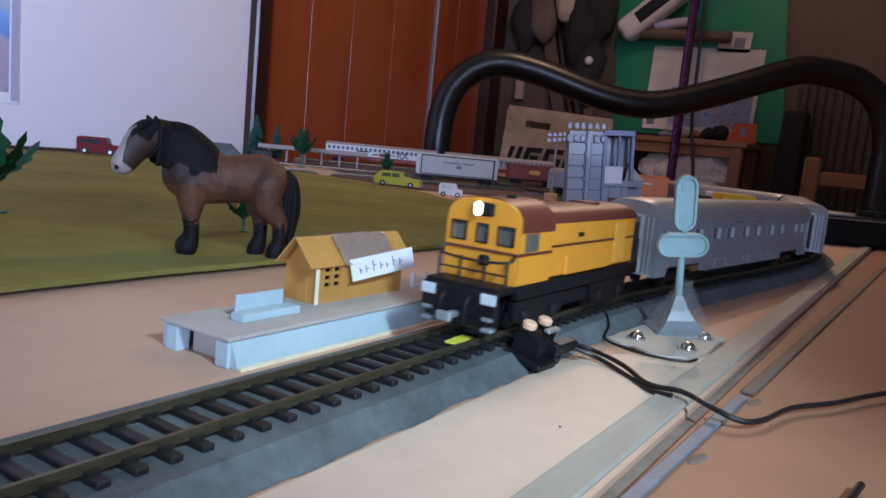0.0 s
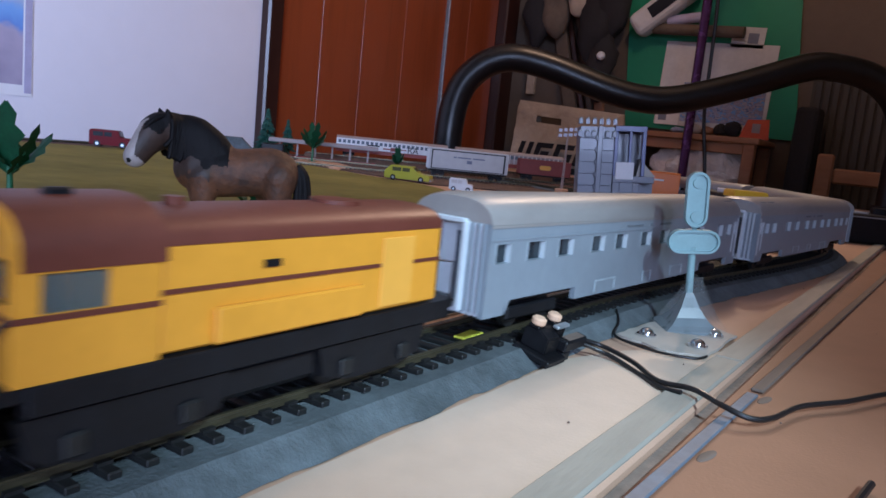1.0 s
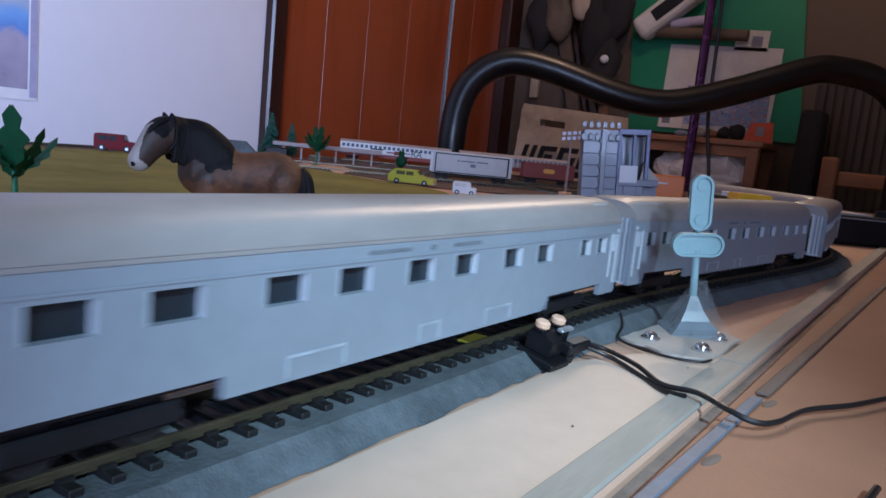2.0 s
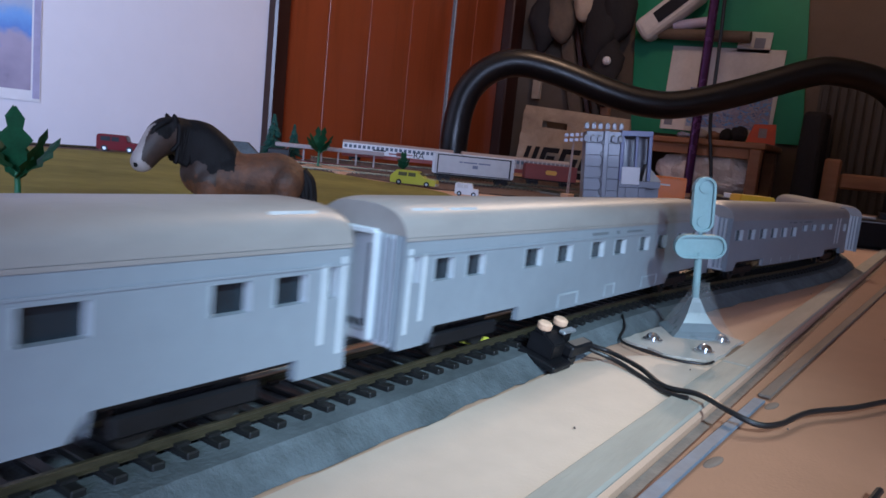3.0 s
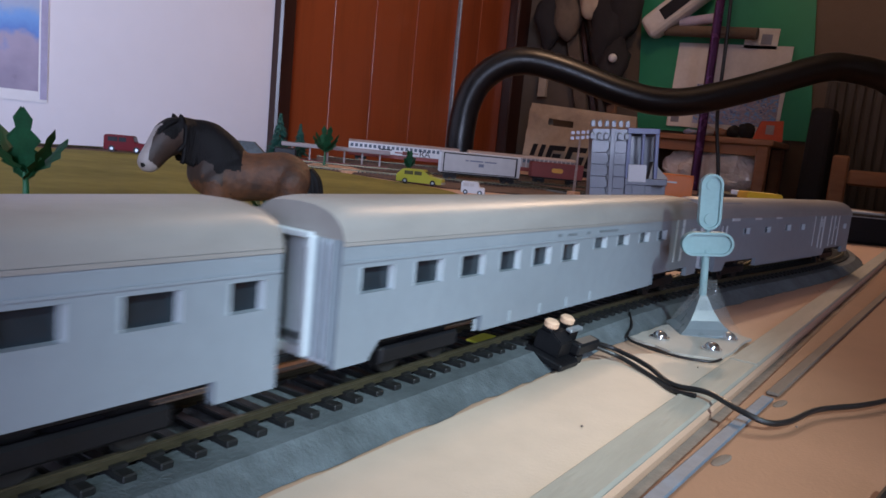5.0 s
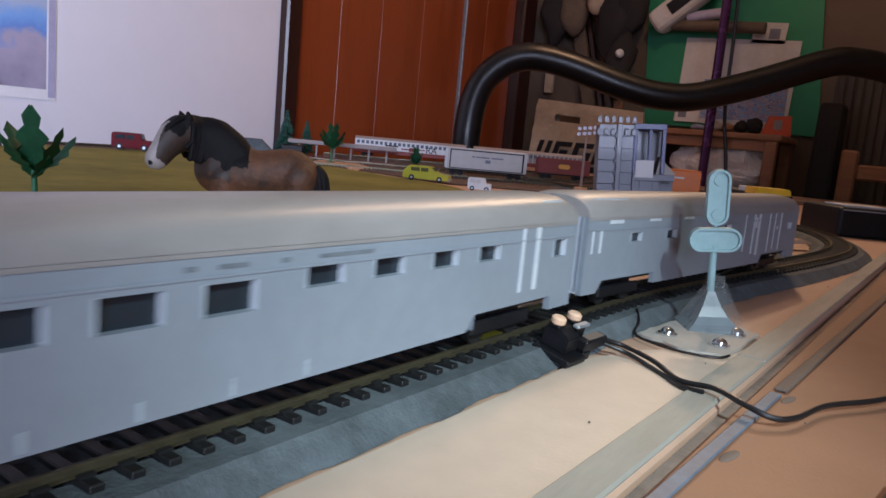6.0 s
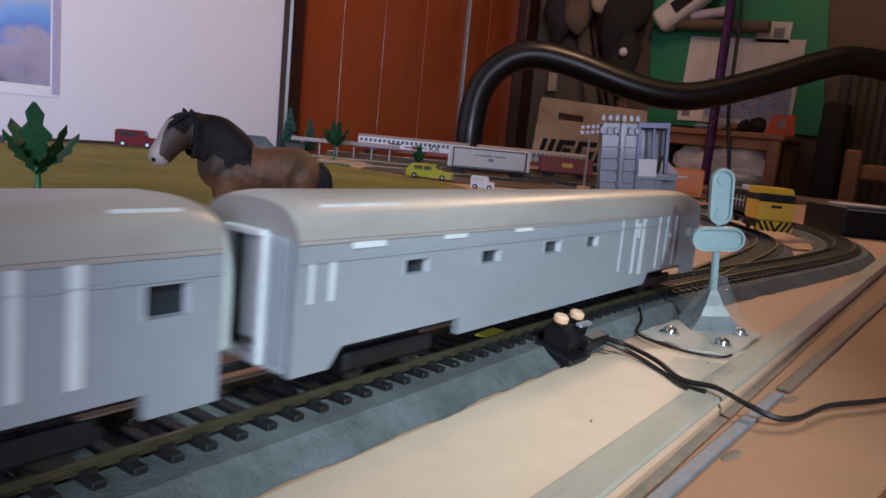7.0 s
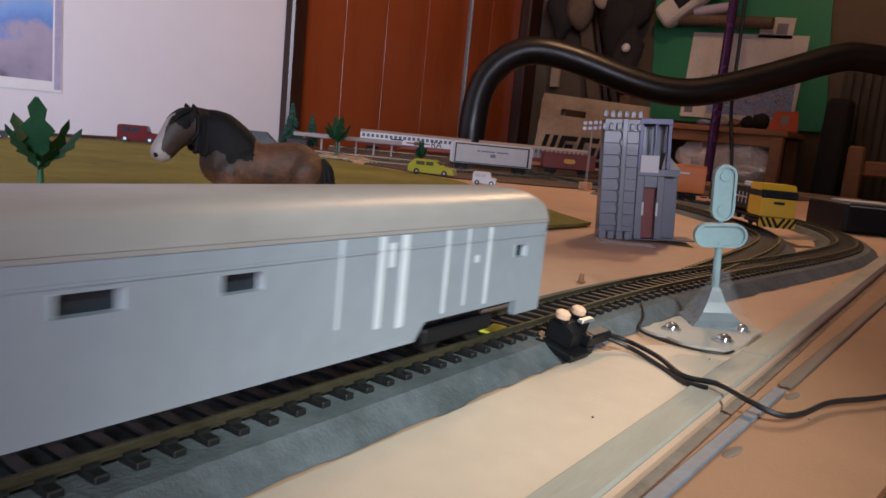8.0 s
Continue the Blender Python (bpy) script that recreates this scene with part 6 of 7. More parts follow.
def back_layout():
    """Tracks, wagons, cars and small buildings behind the mat."""
    ground_slab("ballast_yard", [(0.985, 0.70), (1.10, 0.58), (1.24, 0.50), (2.0, 0.25), (2.0, 1.40), (-0.9, 1.40), (-0.9, 1.225), (1.055, 1.225), (1.045, 1.0)], 0.0022, M_BALLAST, "brown ballasted yard ground behind the mat")
    track("yard_track", line_place(1.015, 0.975, -50), -0.25, 0.62, "dark yard track on brown ballast", M_BALLAST, low=0.0045)
    track("yard_track", line_place(1.22, 1.07, -50), -0.2, 0.75, "dark yard track under red wagons", M_BALLAST, low=0.0045)
    track("yard_track", line_place(1.33, 1.19, -50), -0.1, 0.75, "raised dark yard track under a white railcar", M_BALLAST, low=0.0135)
    track("back_track", line_place(-0.85, 1.285, 0), 0.0, 1.75, "dark track along the back of the layout", M_BALLAST, low=0.0045)
    zt = 0.0082
    bars = (M_INK, [(-0.030, -0.024, 0.036, 0.0385), (-0.022, 0.004, 0.036, 0.0385), (0.007, 0.030, 0.036, 0.0385), (-0.004, 0.006, 0.027, 0.033)])
    m = line_place(1.015, 0.975, -50)(0.278)[0]
    wagon("white_container_wagon", pose(m.x, m.y, zt, 0, 0, -47), 0.152, 0.0505, M_PALEGREY, "white container wagon with black edge lines", M_BLACK, bars, M_WHITE)
    for k, (s, lb) in enumerate(((0.42, "maroon goods wagon with yellow lozenge"), (0.56, "maroon goods wagon in the yard"))):
        m = line_place(1.22, 1.07, -50)(s)[0]
        w = wagon("maroon_wagon", pose(m.x, m.y, zt, 0, 0, -50), 0.115, 0.044, M_MAROON, lb)
        if k == 0:
            part("lozenge", stadium(new_bm(), 0.0, 0.029, 0.008, 0.005, -0.0160, -0.0157, False), M_YPALE, w)
    m = line_place(1.33, 1.19, -50)(0.105)[0]
    r = railcar(pose(m.x, m.y, zt + 0.009, 0, 0, -50), 0.265, "white and maroon railcar with many windows", M_WHITE, M_MAROON)
    for x0, x1, z0, z1, m_ in ((-0.060, -0.030, 0.0275, 0.0305, M_BLACK), (-0.022, 0.016, 0.0225, 0.0255, M_MAROON), (-0.004, 0.012, 0.0195, 0.0285, M_MAROON), (0.018, 0.034, 0.0240, 0.0262, M_MAROON)):
        part("lettering_bar", box(new_bm(), x0, x1, -0.0162, -0.0158, z0, z1), m_, r)
    text_part("RA", 0.021, M_BLACK, r, Matrix.Translation((0.036, -0.0162, 0.0190)) @ pose(0, 0, 0, 90, 0, 0))
    m = line_place(1.33, 1.19, -50)(0.39)[0]
    railcar(pose(m.x, m.y, zt + 0.009, 0, 0, -50), 0.265, "grey-pink railcar behind the goods wagons", M_PINKGREY, M_MAROON)
    # platform shelters
    for x, y, rz in ((1.19, 1.215, -50), (1.255, 1.115, -50)):
        s = thing("station_shelter", pose(x, y, 0.0025, 0, 0, rz), "grey-pink flat roofed station shelter", "model shelter", "station shelters")
        part("shelter_roof", box(new_bm(), -0.062, 0.062, -0.020, 0.020, 0.033, 0.0420, 0.0012), M_PINKGREY, s)
        for px in (-0.040, 0.0, 0.040):
            part("post", box(new_bm(), px - 0.002, px + 0.002, -0.002, 0.002, 0.0056, 0.033), M_PINKGREY, s)
        part("shelter_floor", box(new_bm(), -0.058, 0.058, -0.017, 0.017, 0.0, 0.0055, 0.0005), M_MAROON, s)
    ground_slab("sand_path", [(1.005, 0.93), (1.065, 0.93), (1.16, 1.06), (1.12, 1.13), (1.05, 1.08)], 0.0062, M_SAND, "pale sandy path patch by the palm", "path")
    leaf_tree(1.082, 1.062, 0.0065, 0.080, "palm_tree", "green plastic model palm by the yard", 3, 0.62)
    leaf_tree(1.135, 0.885, 0.0025, 0.052, "shrub", "small green plastic shrub beside the tracks", 8, 0.5)
    leaf_tree(0.331, 0.374, 0.0045, 0.030, "shrub", "low green plastic plant behind the horse", 12, 0.75)
    leaf_tree(0.232, 0.492, 0.0045, 0.066, "leafy_tree", "dark green plastic tree with lobed leaves", 5, 0.62)
    pine(1.215, 1.345, 0.105, 1)
    pine(1.262, 1.325, 0.085, 2)
    toy_car("red_jeep", pose(0.729, 1.192, 0.0055, 0, 0, -44), 0.066, 0.030, 0.029, M_RED, "shiny red toy jeep parked on the mat", True)
    toy_car("yellow_taxi", pose(0.940, 0.708, 0.0050, 0, 0, -66), 0.074, 0.028, 0.0235, M_LIME, "yellow-green toy estate car", False, M_CLEARDARK)
    toy_car("white_van", pose(0.895, 0.578, 0.0040, 0, 0, -60), 0.034, 0.020, 0.0185, M_WHITE, "small white toy van beside the yard", True, M_PALEGREY)
    toy_car("dark_car", pose(0.46, 1.13, 0.0055, 0, 0, -30), 0.055, 0.026, 0.017, M_BLACK, "dark toy car at the mat's far edge", False)
    # grey ramp hut behind the horse
    h = thing("grey_shed", pose(1.035, 1.255, 0.0025, 0, 0, -45), "low grey model shed with sloping sides", "model building")
    part("shed_body", prism(new_bm(), [(-0.050, 0), (0.060, 0), (0.022, 0.036), (-0.026, 0.036)], -0.02, 0.02), M_ROAD, h)
    part("shed_door", box(new_bm(), 0.064, 0.110, -0.016, 0.016, 0.0, 0.030, 0.002), M_BLACK, h)
    # light mast
    ms = thing("light_mast", pose(1.134, 0.532, 0.0025), "grey lattice light mast with blue-white lamps", "model lamp")
    for dx in (-0.0035, 0.0035):
        part("mast_leg", tube(new_bm(), [(dx, 0, 0), (dx * 0.4, 0, 0.104)], 0.0009, 6), M_PINKGREY, ms)
    for k in range(7):
        part("brace", tube(new_bm(), [(-0.0033 + 0.0003 * k, 0, 0.008 + 0.012 * k), (0.0032 - 0.0003 * k, 0, 0.016 + 0.012 * k)], 0.0006, 6), M_PINKGREY, ms)
    for j in range(2):
        for k in range(4):
            part("mast_lamp", box(new_bm(), -0.016 + k * 0.0085, -0.010 + k * 0.0085, -0.003, 0.001, 0.097 + j * 0.0085 + k * 0.0012, 0.1025 + j * 0.0085 + k * 0.0012, 0.0006), M_LAMPBLUE, ms).matrix_basis = pose(0, 0, 0, 0, 0, -60)
    part("footing", box(new_bm(), -0.010, 0.010, -0.008, 0.008, 0.0, 0.012, 0.001), M_SAND, ms)
    # orange wagon and second locomotive inside the curve
    pts = curve_points([(0.40, 0.121, 0), (0.50, 0.1255, 0), (0.62, 0.1330, 0), (0.72, 0.150, 0), (0.82, 0.196, 0), (0.92, 0.27, 0), (1.02, 0.37, 0), (1.10, 0.50, 0)], 12)
    cum = [0.0]
    for a, b in zip(pts, pts[1:]):
        cum.append(cum[-1] + (b - a).length)
    cum, xs, ys = np.array(cum), np.array([p.x for p in pts]), np.array([p.y for p in pts])

    def inner(s, side=0.0):
        x, y = float(np.interp(s, cum, xs)), float(np.interp(s, cum, ys))
        dx = float(np.interp(s + 0.01, cum, xs) - np.interp(s - 0.01, cum, xs))
        dy = float(np.interp(s + 0.01, cum, ys) - np.interp(s - 0.01, cum, ys))
        h_ = math.atan2(dy, dx)
        return Vector((x - math.sin(h_) * side, y + math.cos(h_) * side)), h_
    track("inner_track", inner, 0.02, float(cum[-1]) - 0.02, "inner siding track joining the main line", M_ROAD, low=0.0046, half=0.022)
    shunter()
    wagon("orange_wagon", pose(1.060, 0.362, RAIL_TOP, 0, 0, -62), 0.084, 0.0500, M_ORANGE, "orange goods wagon with white flashes", None, (M_WHITE, [(-0.030, -0.022, 0.0385, 0.041), (-0.018, -0.006, 0.0385, 0.041), (0.0, 0.020, 0.0385, 0.041)]))
    bx = thing("black_controller", pose(1.085, 0.085, 0.0, 0, 0, -55), "black train controller box with a silver trim", "controller")
    part("case", box(new_bm(), -0.085, 0.14, -0.050, 0.050, 0.0, 0.036, 0.004, None, 2), M_BLACK, bx)
    part("trim_line", box(new_bm(), -0.082, 0.137, -0.0508, -0.0502, 0.0325, 0.0338), M_GREYMET, bx)
    part("panel", box(new_bm(), -0.070, -0.010, -0.030, 0.020, 0.0361, 0.0385, 0.0005), M_PALEGREY, bx)
    part("dial", tube(new_bm(), [(0.03, -0.005, 0.0361), (0.03, -0.005, 0.0440)], 0.020, 24), M_BLACK, bx)


# ---- room things ----
def frame_tube():
    """Padded black tube that arches over the layout."""
    t = thing("padded_frame", pose(0, 0, 0), "black padded metal tube arching over the table", "frame")
    near = [(0.6275, 0.4265, 0.085), (0.6325, 0.4260, 0.114), (0.6405, 0.4200, 0.137), (0.6535, 0.405, 0.1555), (0.6695, 0.3835, 0.1635), (0.691, 0.3515, 0.1580), (0.718, 0.303, 0.1420), (0.738, 0.270, 0.1355), (0.759, 0.240, 0.1385), (0.792, 0.194, 0.1565), (0.831, 0.140, 0.1820), (0.847, 0.116, 0.1860), (0.869, 0.081, 0.1790), (0.882, 0.057, 0.1570), (0.887, 0.046, 0.120)]
    k, eye_z = 2.6, 0.0719
    pts = [(x * k, y * k, eye_z + (z - eye_z) * k) for x, y, z in near]
    pts = [(pts[0][0], pts[0][1], 0.002), (pts[0][0], pts[0][1], 0.05)] + pts + [(pts[-1][0], pts[-1][1], 0.1), (pts[-1][0], pts[-1][1], 0.002)]
    shade(part("tube", tube(new_bm(), curve_points(pts, 8), 0.0365, 24), M_PIPE, t), 60)
    for p in (pts[0], pts[-1]):
        part("foot_collar", tube(new_bm(), [(p[0], p[1], 0.0), (p[0], p[1], 0.02)], 0.045, 24), M_BLACK, t)


def pole_lamp():
    """Purple floor lamp with its cord; the shade is high above the layout."""
    l = thing("pole_lamp", pose(2.475, 0.735, TABLE_FLOOR), "purple metal floor lamp with a dark shade", "lamp")
    up = -TABLE_FLOOR
    part("lamp_foot", tube(new_bm(), [(0, 0, 0.0), (0, 0, 0.02)], [0.11, 0.10], 28), M_PURPLE, l)
    part("pole", tube(new_bm(), [(0, 0, 0.02), (0.0, -0.004, up + 0.98)], 0.0150, 16), M_PURPLE, l)
    part("cord", tube(new_bm(), curve_points([(0.01, -0.10, up - 0.2), (0.01, -0.07, up + 0.07), (0.01, -0.042, up + 0.25), (0.01, -0.036, up + 0.5), (0.01, -0.02, up + 0.95)], 6), 0.0060, 8), M_CABLE, l)
    part("arm", tube(new_bm(), [(0.0, -0.004, up + 0.97), (-0.66, -0.22, up + 1.04)], 0.010, 12), M_PURPLE, l)
    bm = tube(new_bm(), [(-0.62, -0.205, up + 1.10), (-0.68, -0.225, up + 1.02), (-0.715, -0.24, up + 0.96)], [0.03, 0.07, 0.10], 24, caps=False)
    bmesh.ops.solidify(bm, geom=bm.faces[:], thickness=0.003)
    part("shade", bm, M_PURPLE, l)


def added_fill():
    # unseen lamp body added to carry the near fill spot
    l = thing("added_fill_stand", pose(*NEAR_FILL, 0, 0, 0), "small white lamp shape added out of view for the fill spot", "lamp")
    x, y, z = NEAR_FILL
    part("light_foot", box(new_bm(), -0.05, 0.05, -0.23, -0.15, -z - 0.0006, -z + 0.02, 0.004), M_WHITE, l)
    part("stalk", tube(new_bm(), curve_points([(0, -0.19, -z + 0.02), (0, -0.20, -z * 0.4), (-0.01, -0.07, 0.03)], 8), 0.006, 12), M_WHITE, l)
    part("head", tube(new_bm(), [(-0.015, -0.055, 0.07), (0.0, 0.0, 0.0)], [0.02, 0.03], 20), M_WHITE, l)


def wall_poster():
    p = thing("wall_poster", pose(0.63, 1.5985, 0.078), "colourful picture poster with a white border", "poster")
    part("sheet", box(new_bm(), -0.13, 0.166, -0.0012, 0.0, 0.0, 0.42), M_PAPER, p)
    part("picture", box(new_bm(), -0.11, 0.146, -0.0018, -0.0013, 0.022, 0.40), M_COAST, p)
    # side shadow of the poster put in as a lilac strip
    part("side_shadow_strip", box(new_bm(), 0.150, 0.164, -0.0022, -0.0013, 0.006, 0.414), M_LILAC, p, "lilac border strip coloured as the poster's side shadow")


def clutter():
    """The wall at the room's end: shelf table, pin-up board, bags and tools."""
    X = 2.755
    # green card with pinned sheets
    b = thing("green_board", pose(X, 0, 0), "large green card hung on the wall", "board")
    bm = new_bm()
    vs = [bm.verts.new((0, y, z)) for y, z in ((1.125, 0.95), (1.060, 0.205), (0.452, 0.195), (0.530, 0.95))]
    f = bm.faces.new(vs)
    up = bmesh.ops.extrude_face_region(bm, geom=[f])["geom"]
    bmesh.ops.translate(bm, vec=(-0.006, 0, 0), verts=[v for v in up if isinstance(v, bmesh.types.BMVert)])
    bmesh.ops.recalc_face_normals(bm, faces=bm.faces)
    part("card", bm, M_GREEN, b)
    s = thing("pinned_sheet", pose(X - 0.010, 0.751, 0.215, 0, 0, 0), "large pale printed sheet on the green card", "paper sheet")
    part("sheet", box(new_bm(), -0.003, 0, -0.195, 0.195, 0, 0.300), M_PALEGREY, s).matrix_basis = pose(0, 0, 0, 2, 0, 0)
    pic = part("printed_picture", box(new_bm(), -0.0045, -0.0032, -0.185, 0.10, 0.02, 0.16), M_POSTER, s)
    part("printed_panel", box(new_bm(), -0.0045, -0.0032, 0.105, 0.19, 0.005, 0.10), M_PAPER, s)
    part("printed_bar", box(new_bm(), -0.0050, -0.0046, 0.15, 0.18, 0.02, 0.08), M_INK, s)
    p2 = thing("small_photo", pose(X - 0.010, 0.655, 0.50, 3, 0, 0), "small pale photograph pinned above the sheet", "photo")
    part("photo_card", box(new_bm(), -0.003, 0, -0.055, 0.055, 0, 0.070), M_PALEGREY, p2)
    part("photo_mark", box(new_bm(), -0.0045, -0.0032, -0.035, 0.0, 0.015, 0.05), M_INK, p2)
    # brown rolled things above the sheet
    for k, (y0, z0, y1, z1, r, m) in enumerate(((0.98, 0.56, 0.66, 0.545, 0.020, M_CANVAS), (0.93, 0.585, 0.80, 0.60, 0.018, M_LILAC))):
        t = thing("paper_roll", pose(X - 0.05, 0, 0), "rolled paper resting above the sheet", "roll")
        part("roll", tube(new_bm(), [(0, y0, z0), (0, y1, z1)], r, 16), m, t)
    g = thing("white_tool_case", pose(X - 0.06, 0.945, 0.635, -38, 0, 0), "pale plastic tool hanging on the wall", "tool")
    part("case_body", box(new_bm(), -0.04, 0.04, -0.13, 0.13, -0.045, 0.045, 0.025, None, 3), M_PALEGREY, g)
    part("dark_opening", box(new_bm(), -0.043, -0.0405, -0.09, 0.05, -0.022, 0.022, 0.001), M_BLACK, g)
    # shelf table
    t = thing("side_table", pose(X - 0.14, 0.745, 0.0), "small orange-brown wooden table against the wall", "table")
    part("table_top", box(new_bm(), -0.13, 0.13, -0.235, 0.320, 0.162, 0.182, 0.004), M_WOOD, t)
    part("apron", box(new_bm(), -0.115, -0.100, -0.20, 0.285, 0.128, 0.161, 0.002), M_WOOD, t)
    for x in (-0.11, 0.11):
        for y in (-0.205, 0.290):
            part("table_leg", box(new_bm(), x - 0.018, x + 0.018, y - 0.018, y + 0.018, TABLE_FLOOR, 0.161, 0.003), M_WOOD, t)
    part("lower_shelf", box(new_bm(), -0.11, 0.11, -0.18, 0.18, -0.02, -0.005, 0.002), M_WOOD, t)
    # orange folder and odds on the table
    o = thing("orange_folder", pose(X - 0.17, 0.552, 0.1825, 0, 0, 20), "orange card box standing on the table", "box")
    part("box_body", prism(new_bm(), [(-0.045, 0), (0.045, 0), (0.025, 0.062), (-0.040, 0.066)], -0.012, 0.012, Matrix.Rotation(radians(90), 4, "Z")), M_ORANGERED, o)
    part("pale_label", box(new_bm(), -0.0130, -0.0122, -0.015, 0.010, 0.02, 0.05), M_PINKGREY, o)
    for k, (y, h, m) in enumerate(((0.66, 0.042, M_FABRIC), (0.70, 0.030, M_WOOD), (0.745, 0.036, M_CARD), (0.80, 0.022, M_POSTER), (0.62, 0.055, M_FABRIC))):
        q = thing("table_clutter", pose(X - 0.17, y, 0.1825, 0, 0, 30 * k), "small crumpled odds and ends on the table", "clutter", "odds on the side table")
        bm = ball(new_bm(), (0, 0, h * 0.5), 0.028, 0.022, h * 0.5, 14)
        for v in bm.verts:
            v.co += v.co.normalized() * 0.006 * noise.noise(v.co * 60 + Vector((k, 0, 0)))
            v.co.z = max(0.0, v.co.z)
        part("lump", bm, m, q)
    # bag of clear plastic below
    bag = thing("plastic_bag", pose(X - 0.19, 0.70, -0.004), "crumpled clear plastic bag under the table", "bag")
    bm = ball(new_bm(), (0, 0, 0.075), 0.055, 0.17, 0.078, 40)
    for v in bm.verts:
        n = v.co.normalized()
        v.co += n * (0.022 * noise.noise(v.co * 22) + 0.010 * noise.noise(v.co * 60))
        v.co.z = max(0.0, v.co.z)
    part("film", bm, M_BAGFILM, bag)
    # paper carrier bag with bold lettering
    pb = thing("carrier_bag", pose(2.60, 1.215, 0.0, 0, 0, 6), "tan carrier bag with black shapes and a handle hole", "bag")
    bm = new_bm()
    nx, nz = 30, 22
    def bagpt(u, v, front):
        wob = 0.016 * noise.noise((u * 4, v * 4, 3.0 if front else 9.0)) + 0.006 * noise.noise((u * 13, v * 13, 1.0))
        thick = 0.045 * (1 - v ** 1.6) + 0.004
        return ((-thick if front else thick) + wob, 0.215 - 0.43 * u * (1 - 0.03 * v), -0.02 + 0.285 * v * (1 - 0.10 * u))
    hole = lambda u, v: 0.20 < u < 0.42 and 0.72 < v < 0.82
    for front in (True, False):
        g_ = [[bm.verts.new(bagpt(i / nx, j / nz, front)) for j in range(nz + 1)] for i in range(nx + 1)]
        for i in range(nx):
            for j in range(nz):
                if not hole((i + 0.5) / nx, (j + 0.5) / nz):
                    bm.faces.new((g_[i][j], g_[i + 1][j], g_[i + 1][j + 1], g_[i][j + 1]))
        if front:
            keep = g_
    for j in range(nz):
        for i in (0, nx):
            bm.faces.new((keep[i][j], keep[i][j + 1], g_[i][j + 1], g_[i][j]))
    bmesh.ops.recalc_face_normals(bm, faces=bm.faces)
    shade(part("bag_body", bm, M_BAG, pb), 60)
    rest = thing("low_cabinet", pose(2.60, 1.215, TABLE_FLOOR), "dark low cabinet carrying the carrier bag", "cabinet")
    part("cabinet_body", box(new_bm(), -0.14, 0.15, -0.30, 0.28, 0.0, -TABLE_FLOOR - 0.022, 0.004), M_DARKWOOD, rest)
    # bold black shapes printed on the bag
    y = 0.185
    skew = Matrix(((1, 0, 0, 0), (0, 1, -0.28, 0), (0, 0, 1, 0), (0, 0, 0, 1)))
    blocks = (((0.0, 0.018, 0.03, 0.075), (0.034, 0.052, 0.0, 0.075)), ((0.0, 0.020, 0.0, 0.075), (0.020, 0.066, 0.056, 0.075), (0.020, 0.066, 0.0, 0.018), (0.026, 0.058, 0.029, 0.044)),
              ((0.0, 0.021, 0.0, 0.075), (0.021, 0.072, 0.056, 0.075), (0.021, 0.050, 0.0, 0.018), (0.050, 0.072, 0.0, 0.040)), ((0.0, 0.020, 0.0, 0.060), (0.014, 0.074, 0.058, 0.075), (0.052, 0.074, 0.0, 0.058), (0.020, 0.052, 0.022, 0.036)))
    for w, shapes in zip((0.054, 0.066, 0.072, 0.074), blocks):
        bm = new_bm()
        for a0, b0, c0, d0 in shapes:
            box(bm, -0.066, -0.063, -b0, -a0, c0, d0)
        bmesh.ops.transform(bm, matrix=Matrix.Translation((0, y, 0.032)) @ skew, verts=bm.verts)
        part("printed_shape", bm, M_BLACK, pb, "bold black printed shape")
        y -= w + 0.012
    bm = box(new_bm(), -0.064, -0.061, -0.17, 0.05, 0.0, 0.022)
    part("printed_shape", bm, M_BLACK, pb)
    # hanging cloth, boards and tools in the dim corner
    pc = thing("leaning_boards", pose(X, 0, 0), "pale and dark boards leaning in the corner", "boards")
    for y0, z0, y1, z1, w, m in ((1.40, 0.70, 1.265, 0.20, 0.050, M_CANVAS), (1.30, 0.66, 1.19, 0.24, 0.022, M_CANVAS), (1.36, 0.72, 1.225, 0.25, 0.018, M_DARKWOOD), (1.47, 0.62, 1.465, 0.30, 0.035, M_BAG), (1.18, 0.50, 1.155, 0.25, 0.035, M_WOOD)):
        part("board", box(new_bm(), -0.05, -0.03, -w / 2, w / 2, 0, math.hypot(y1 - y0, z1 - z0) + 0.3, 0.002), m, pc).matrix_basis = Matrix.Translation((0, y1, z1)) @ Matrix.Rotation(math.atan2(y1 - y0, z0 - z1), 4, "X")
    for k, (y, z, ry, rz, m) in enumerate(((1.37, 0.64, 0.06, 0.12, M_CANVAS), (1.27, 0.68, 0.05, 0.09, M_BAG), (1.44, 0.60, 0.05, 0.13, M_FABRIC), (1.20, 0.58, 0.06, 0.15, M_FABRIC), (1.13, 0.66, 0.06, 0.14, M_FABRIC), (1.15, 0.42, 0.05, 0.14, M_FABRIC))):
        q = thing("hanging_cloth", pose(X - 0.085, y, z), "dim crumpled cloth bundle hanging in the corner", "cloth", "cloths hung in the corner")
        bm = ball(new_bm(), (0, 0, 0), 0.045, ry, rz, 24)
        for v in bm.verts:
            v.co += v.co.normalized() * (0.03 * noise.noise(v.co * 14 + Vector((k * 3, 0, 0))) + 0.008 * noise.noise(v.co * 50))
        shade(part("cloth", bm, m, q), 60)
    sm = thing("wall_hook", pose(X - 0.14, 1.135, 0.445), "small white round knob in the dim corner", "knob")
    part("knob", ball(new_bm(), (0, 0, 0), 0.016), M_WHITE, sm)
    part("stem", tube(new_bm(), [(0.012, 0, 0), (0.138, 0, 0)], 0.005, 8), M_BLACK, sm)
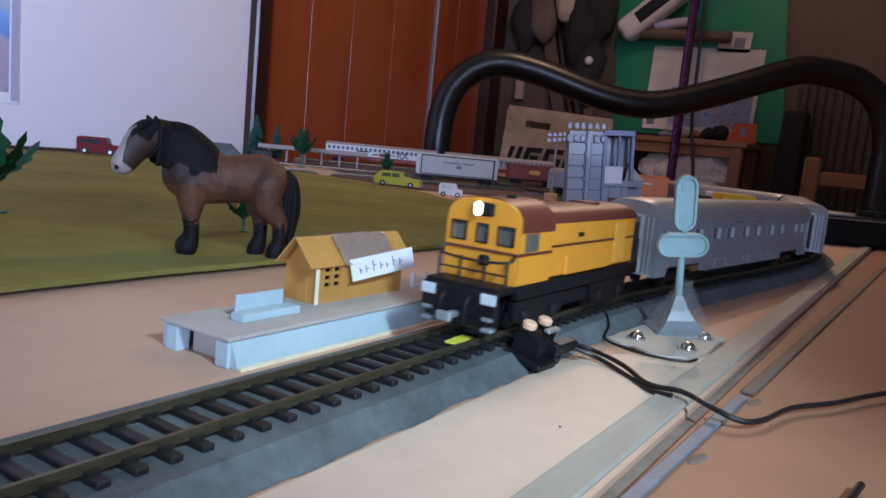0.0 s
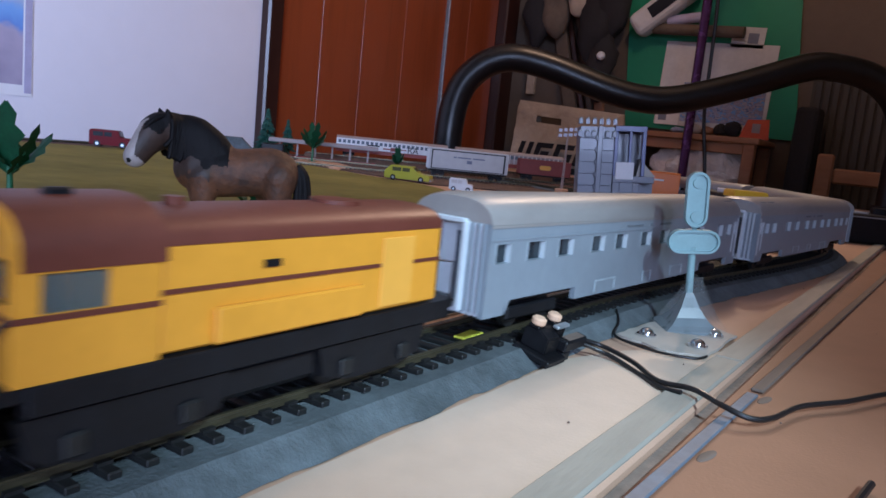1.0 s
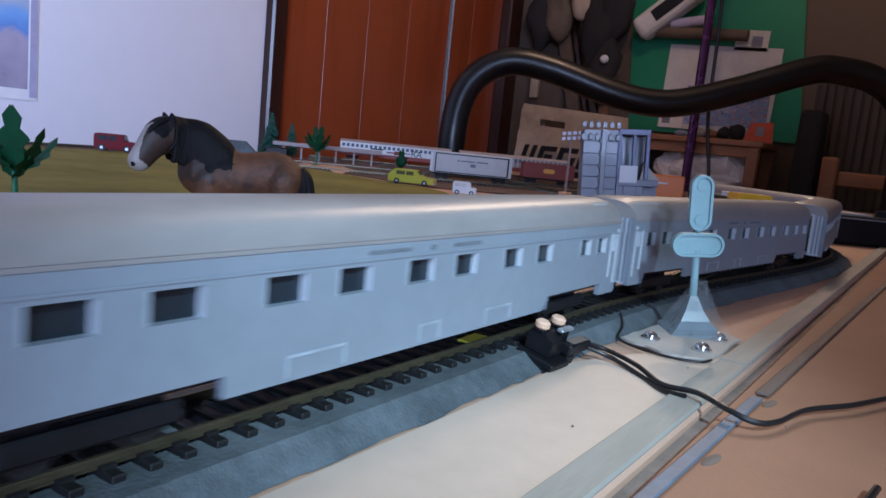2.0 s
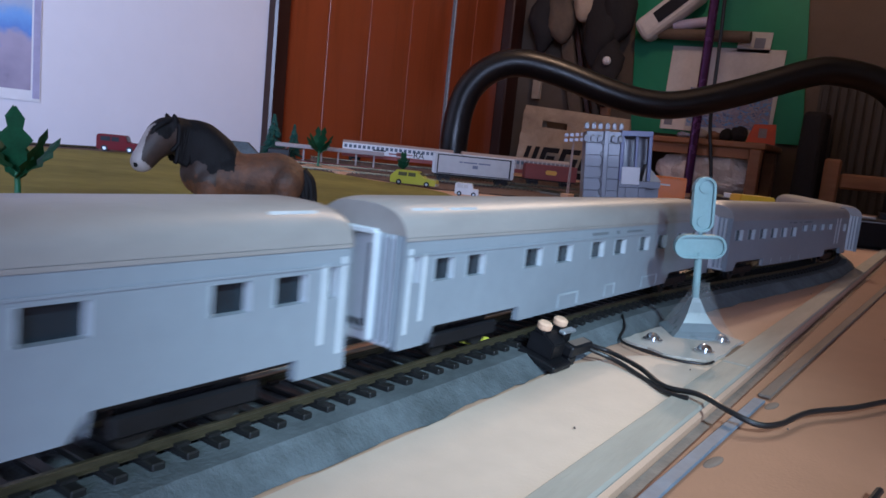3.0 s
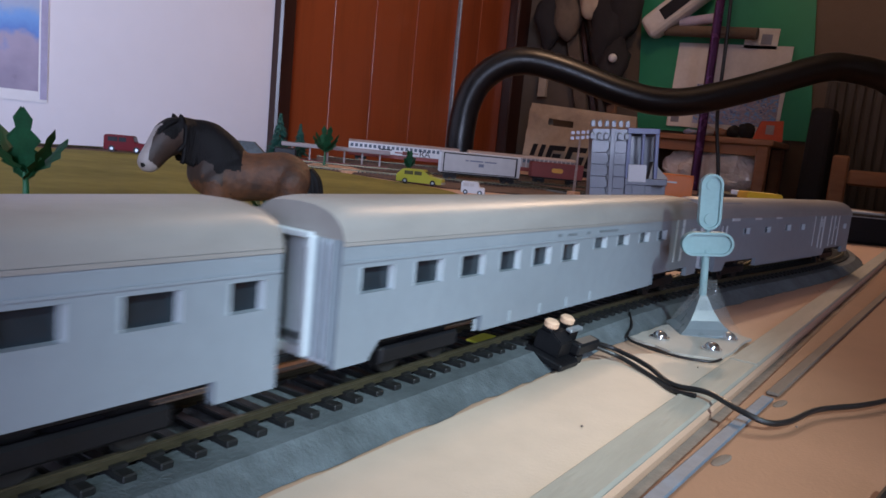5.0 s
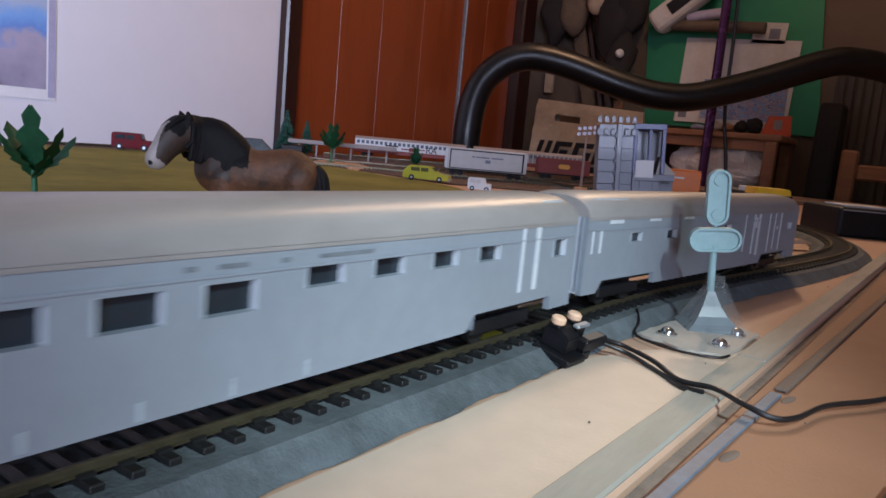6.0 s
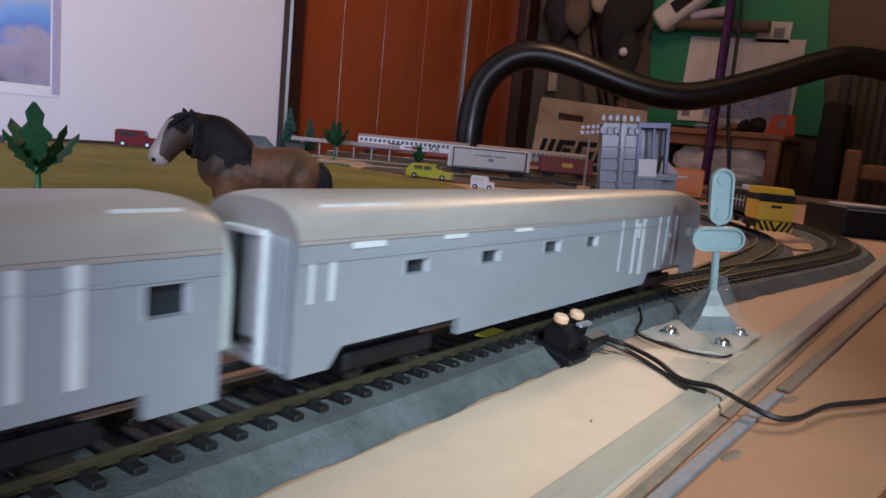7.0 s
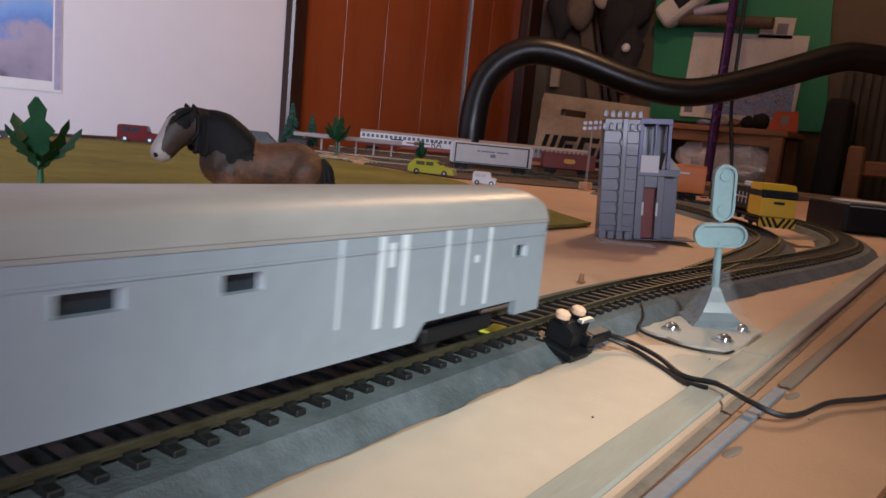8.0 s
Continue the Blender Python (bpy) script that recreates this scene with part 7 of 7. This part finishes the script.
    # grooved dark panel wall at the side, dark coat, chair
    pw = thing("panel_wall", pose(X, 0, 0), "dark grooved wall panelling", "panelling", kind="structure")
    part("backing", box(new_bm(), -0.010, 0.0, -1.2, 0.425, TABLE_FLOOR, 0.40), M_PANEL, pw)
    for k in range(60):
        y = 0.415 - k * 0.027
        part("slat", box(new_bm(), -0.018, -0.0105, y - 0.022, y, TABLE_FLOOR, 0.395, 0.003), M_PANEL, pw)
    dc = thing("dark_coat", pose(X - 0.10, 0.40, 0.13), "dark cloth hanging beside the table", "coat")
    bm = box(new_bm(), -0.04, 0.04, -0.035, 0.045, -0.55, 0.17, 0.015, None, 2)
    for v in bm.verts:
        v.co.y += 0.02 * noise.noise(v.co * 9)
    part("cloth", bm, M_FABRIC, dc)
    ch = thing("wooden_chair", pose(2.615, 0.175, TABLE_FLOOR, 0, 0, 186), "orange-brown wooden chair with slatted back", "chair")
    for y in (-0.155, 0.265):
        part("back_post", box(new_bm(), -0.022, 0.022, y - 0.024, y + 0.024, 0, 0.915, 0.006), M_WOOD, ch)
        part("front_leg", box(new_bm(), 0.36, 0.40, y - 0.02, y + 0.02, 0, 0.44, 0.006), M_WOOD, ch)
    part("top_rail", box(new_bm(), -0.016, 0.016, -0.130, 0.240, 0.825, 0.873, 0.006), M_WOOD, ch)
    part("mid_rail", box(new_bm(), -0.012, 0.012, -0.130, 0.240, 0.62, 0.66, 0.006), M_WOOD, ch)
    part("seat", box(new_bm(), -0.018, 0.41, -0.18, 0.29, 0.441, 0.47, 0.008), M_WOOD, ch)


def scraps():
    """Small bits of wood left on the boards."""
    g = thing("wood_peg", pose(0.359, 0.1640, 0.0), "small brown wooden peg beside the track", "peg")
    part("peg", tube(new_bm(), [(0, 0, 0), (0.0004, 0, 0.0050)], [0.0018, 0.0012], 8), M_WOOD, g)
    part("peg_foot", box(new_bm(), -0.0022, 0.0030, -0.0015, 0.0015, 0, 0.0012, 0.0003), M_WOOD, g)
    w = thing("wood_wedge", pose(0.752, 0.1290, 0.0062, 0, 0, -28), "pale wooden wedge lying by the yellow locomotive", "wedge")
    part("wedge", prism(new_bm(), [(-0.022, 0.0), (0.018, 0.0), (0.018, 0.002), (0.004, 0.0045), (-0.022, 0.0022)], -0.005, 0.005), M_SAND, w)
    rnd = random.Random(11)
    for k in range(22):
        x, y = rnd.uniform(0.16, 0.62), rnd.choice((rnd.uniform(-0.02, 0.034), rnd.uniform(0.066, 0.095), rnd.uniform(0.17, 0.27)))
        q = solo("wood_crumb", ball(new_bm(), (0, 0, 0.0004), rnd.uniform(0.0002, 0.0005), rnd.uniform(0.0002, 0.0004), 0.0003, 8), M_DARKSTRIP, "tiny dark crumb lying on the board", "crumb", pose(x, y, 0.0010 if 0.0605 < y < 0.1005 and x < 0.30 else 0.0), "crumbs on the boards")


# ---- calls ----
room()
door()
table()
grass_mat()
wall_poster()
clutter()
frame_tube()
pole_lamp()
added_fill()
platform()
horse()
tower()
back_layout()
signal()
sensor()
scraps()
build_train()
track("main_track", on_path, -0.75, 1.68, "main model railway track with black sleepers on grey roadbed", M_ROAD, (-0.1, 1.2))
motions()
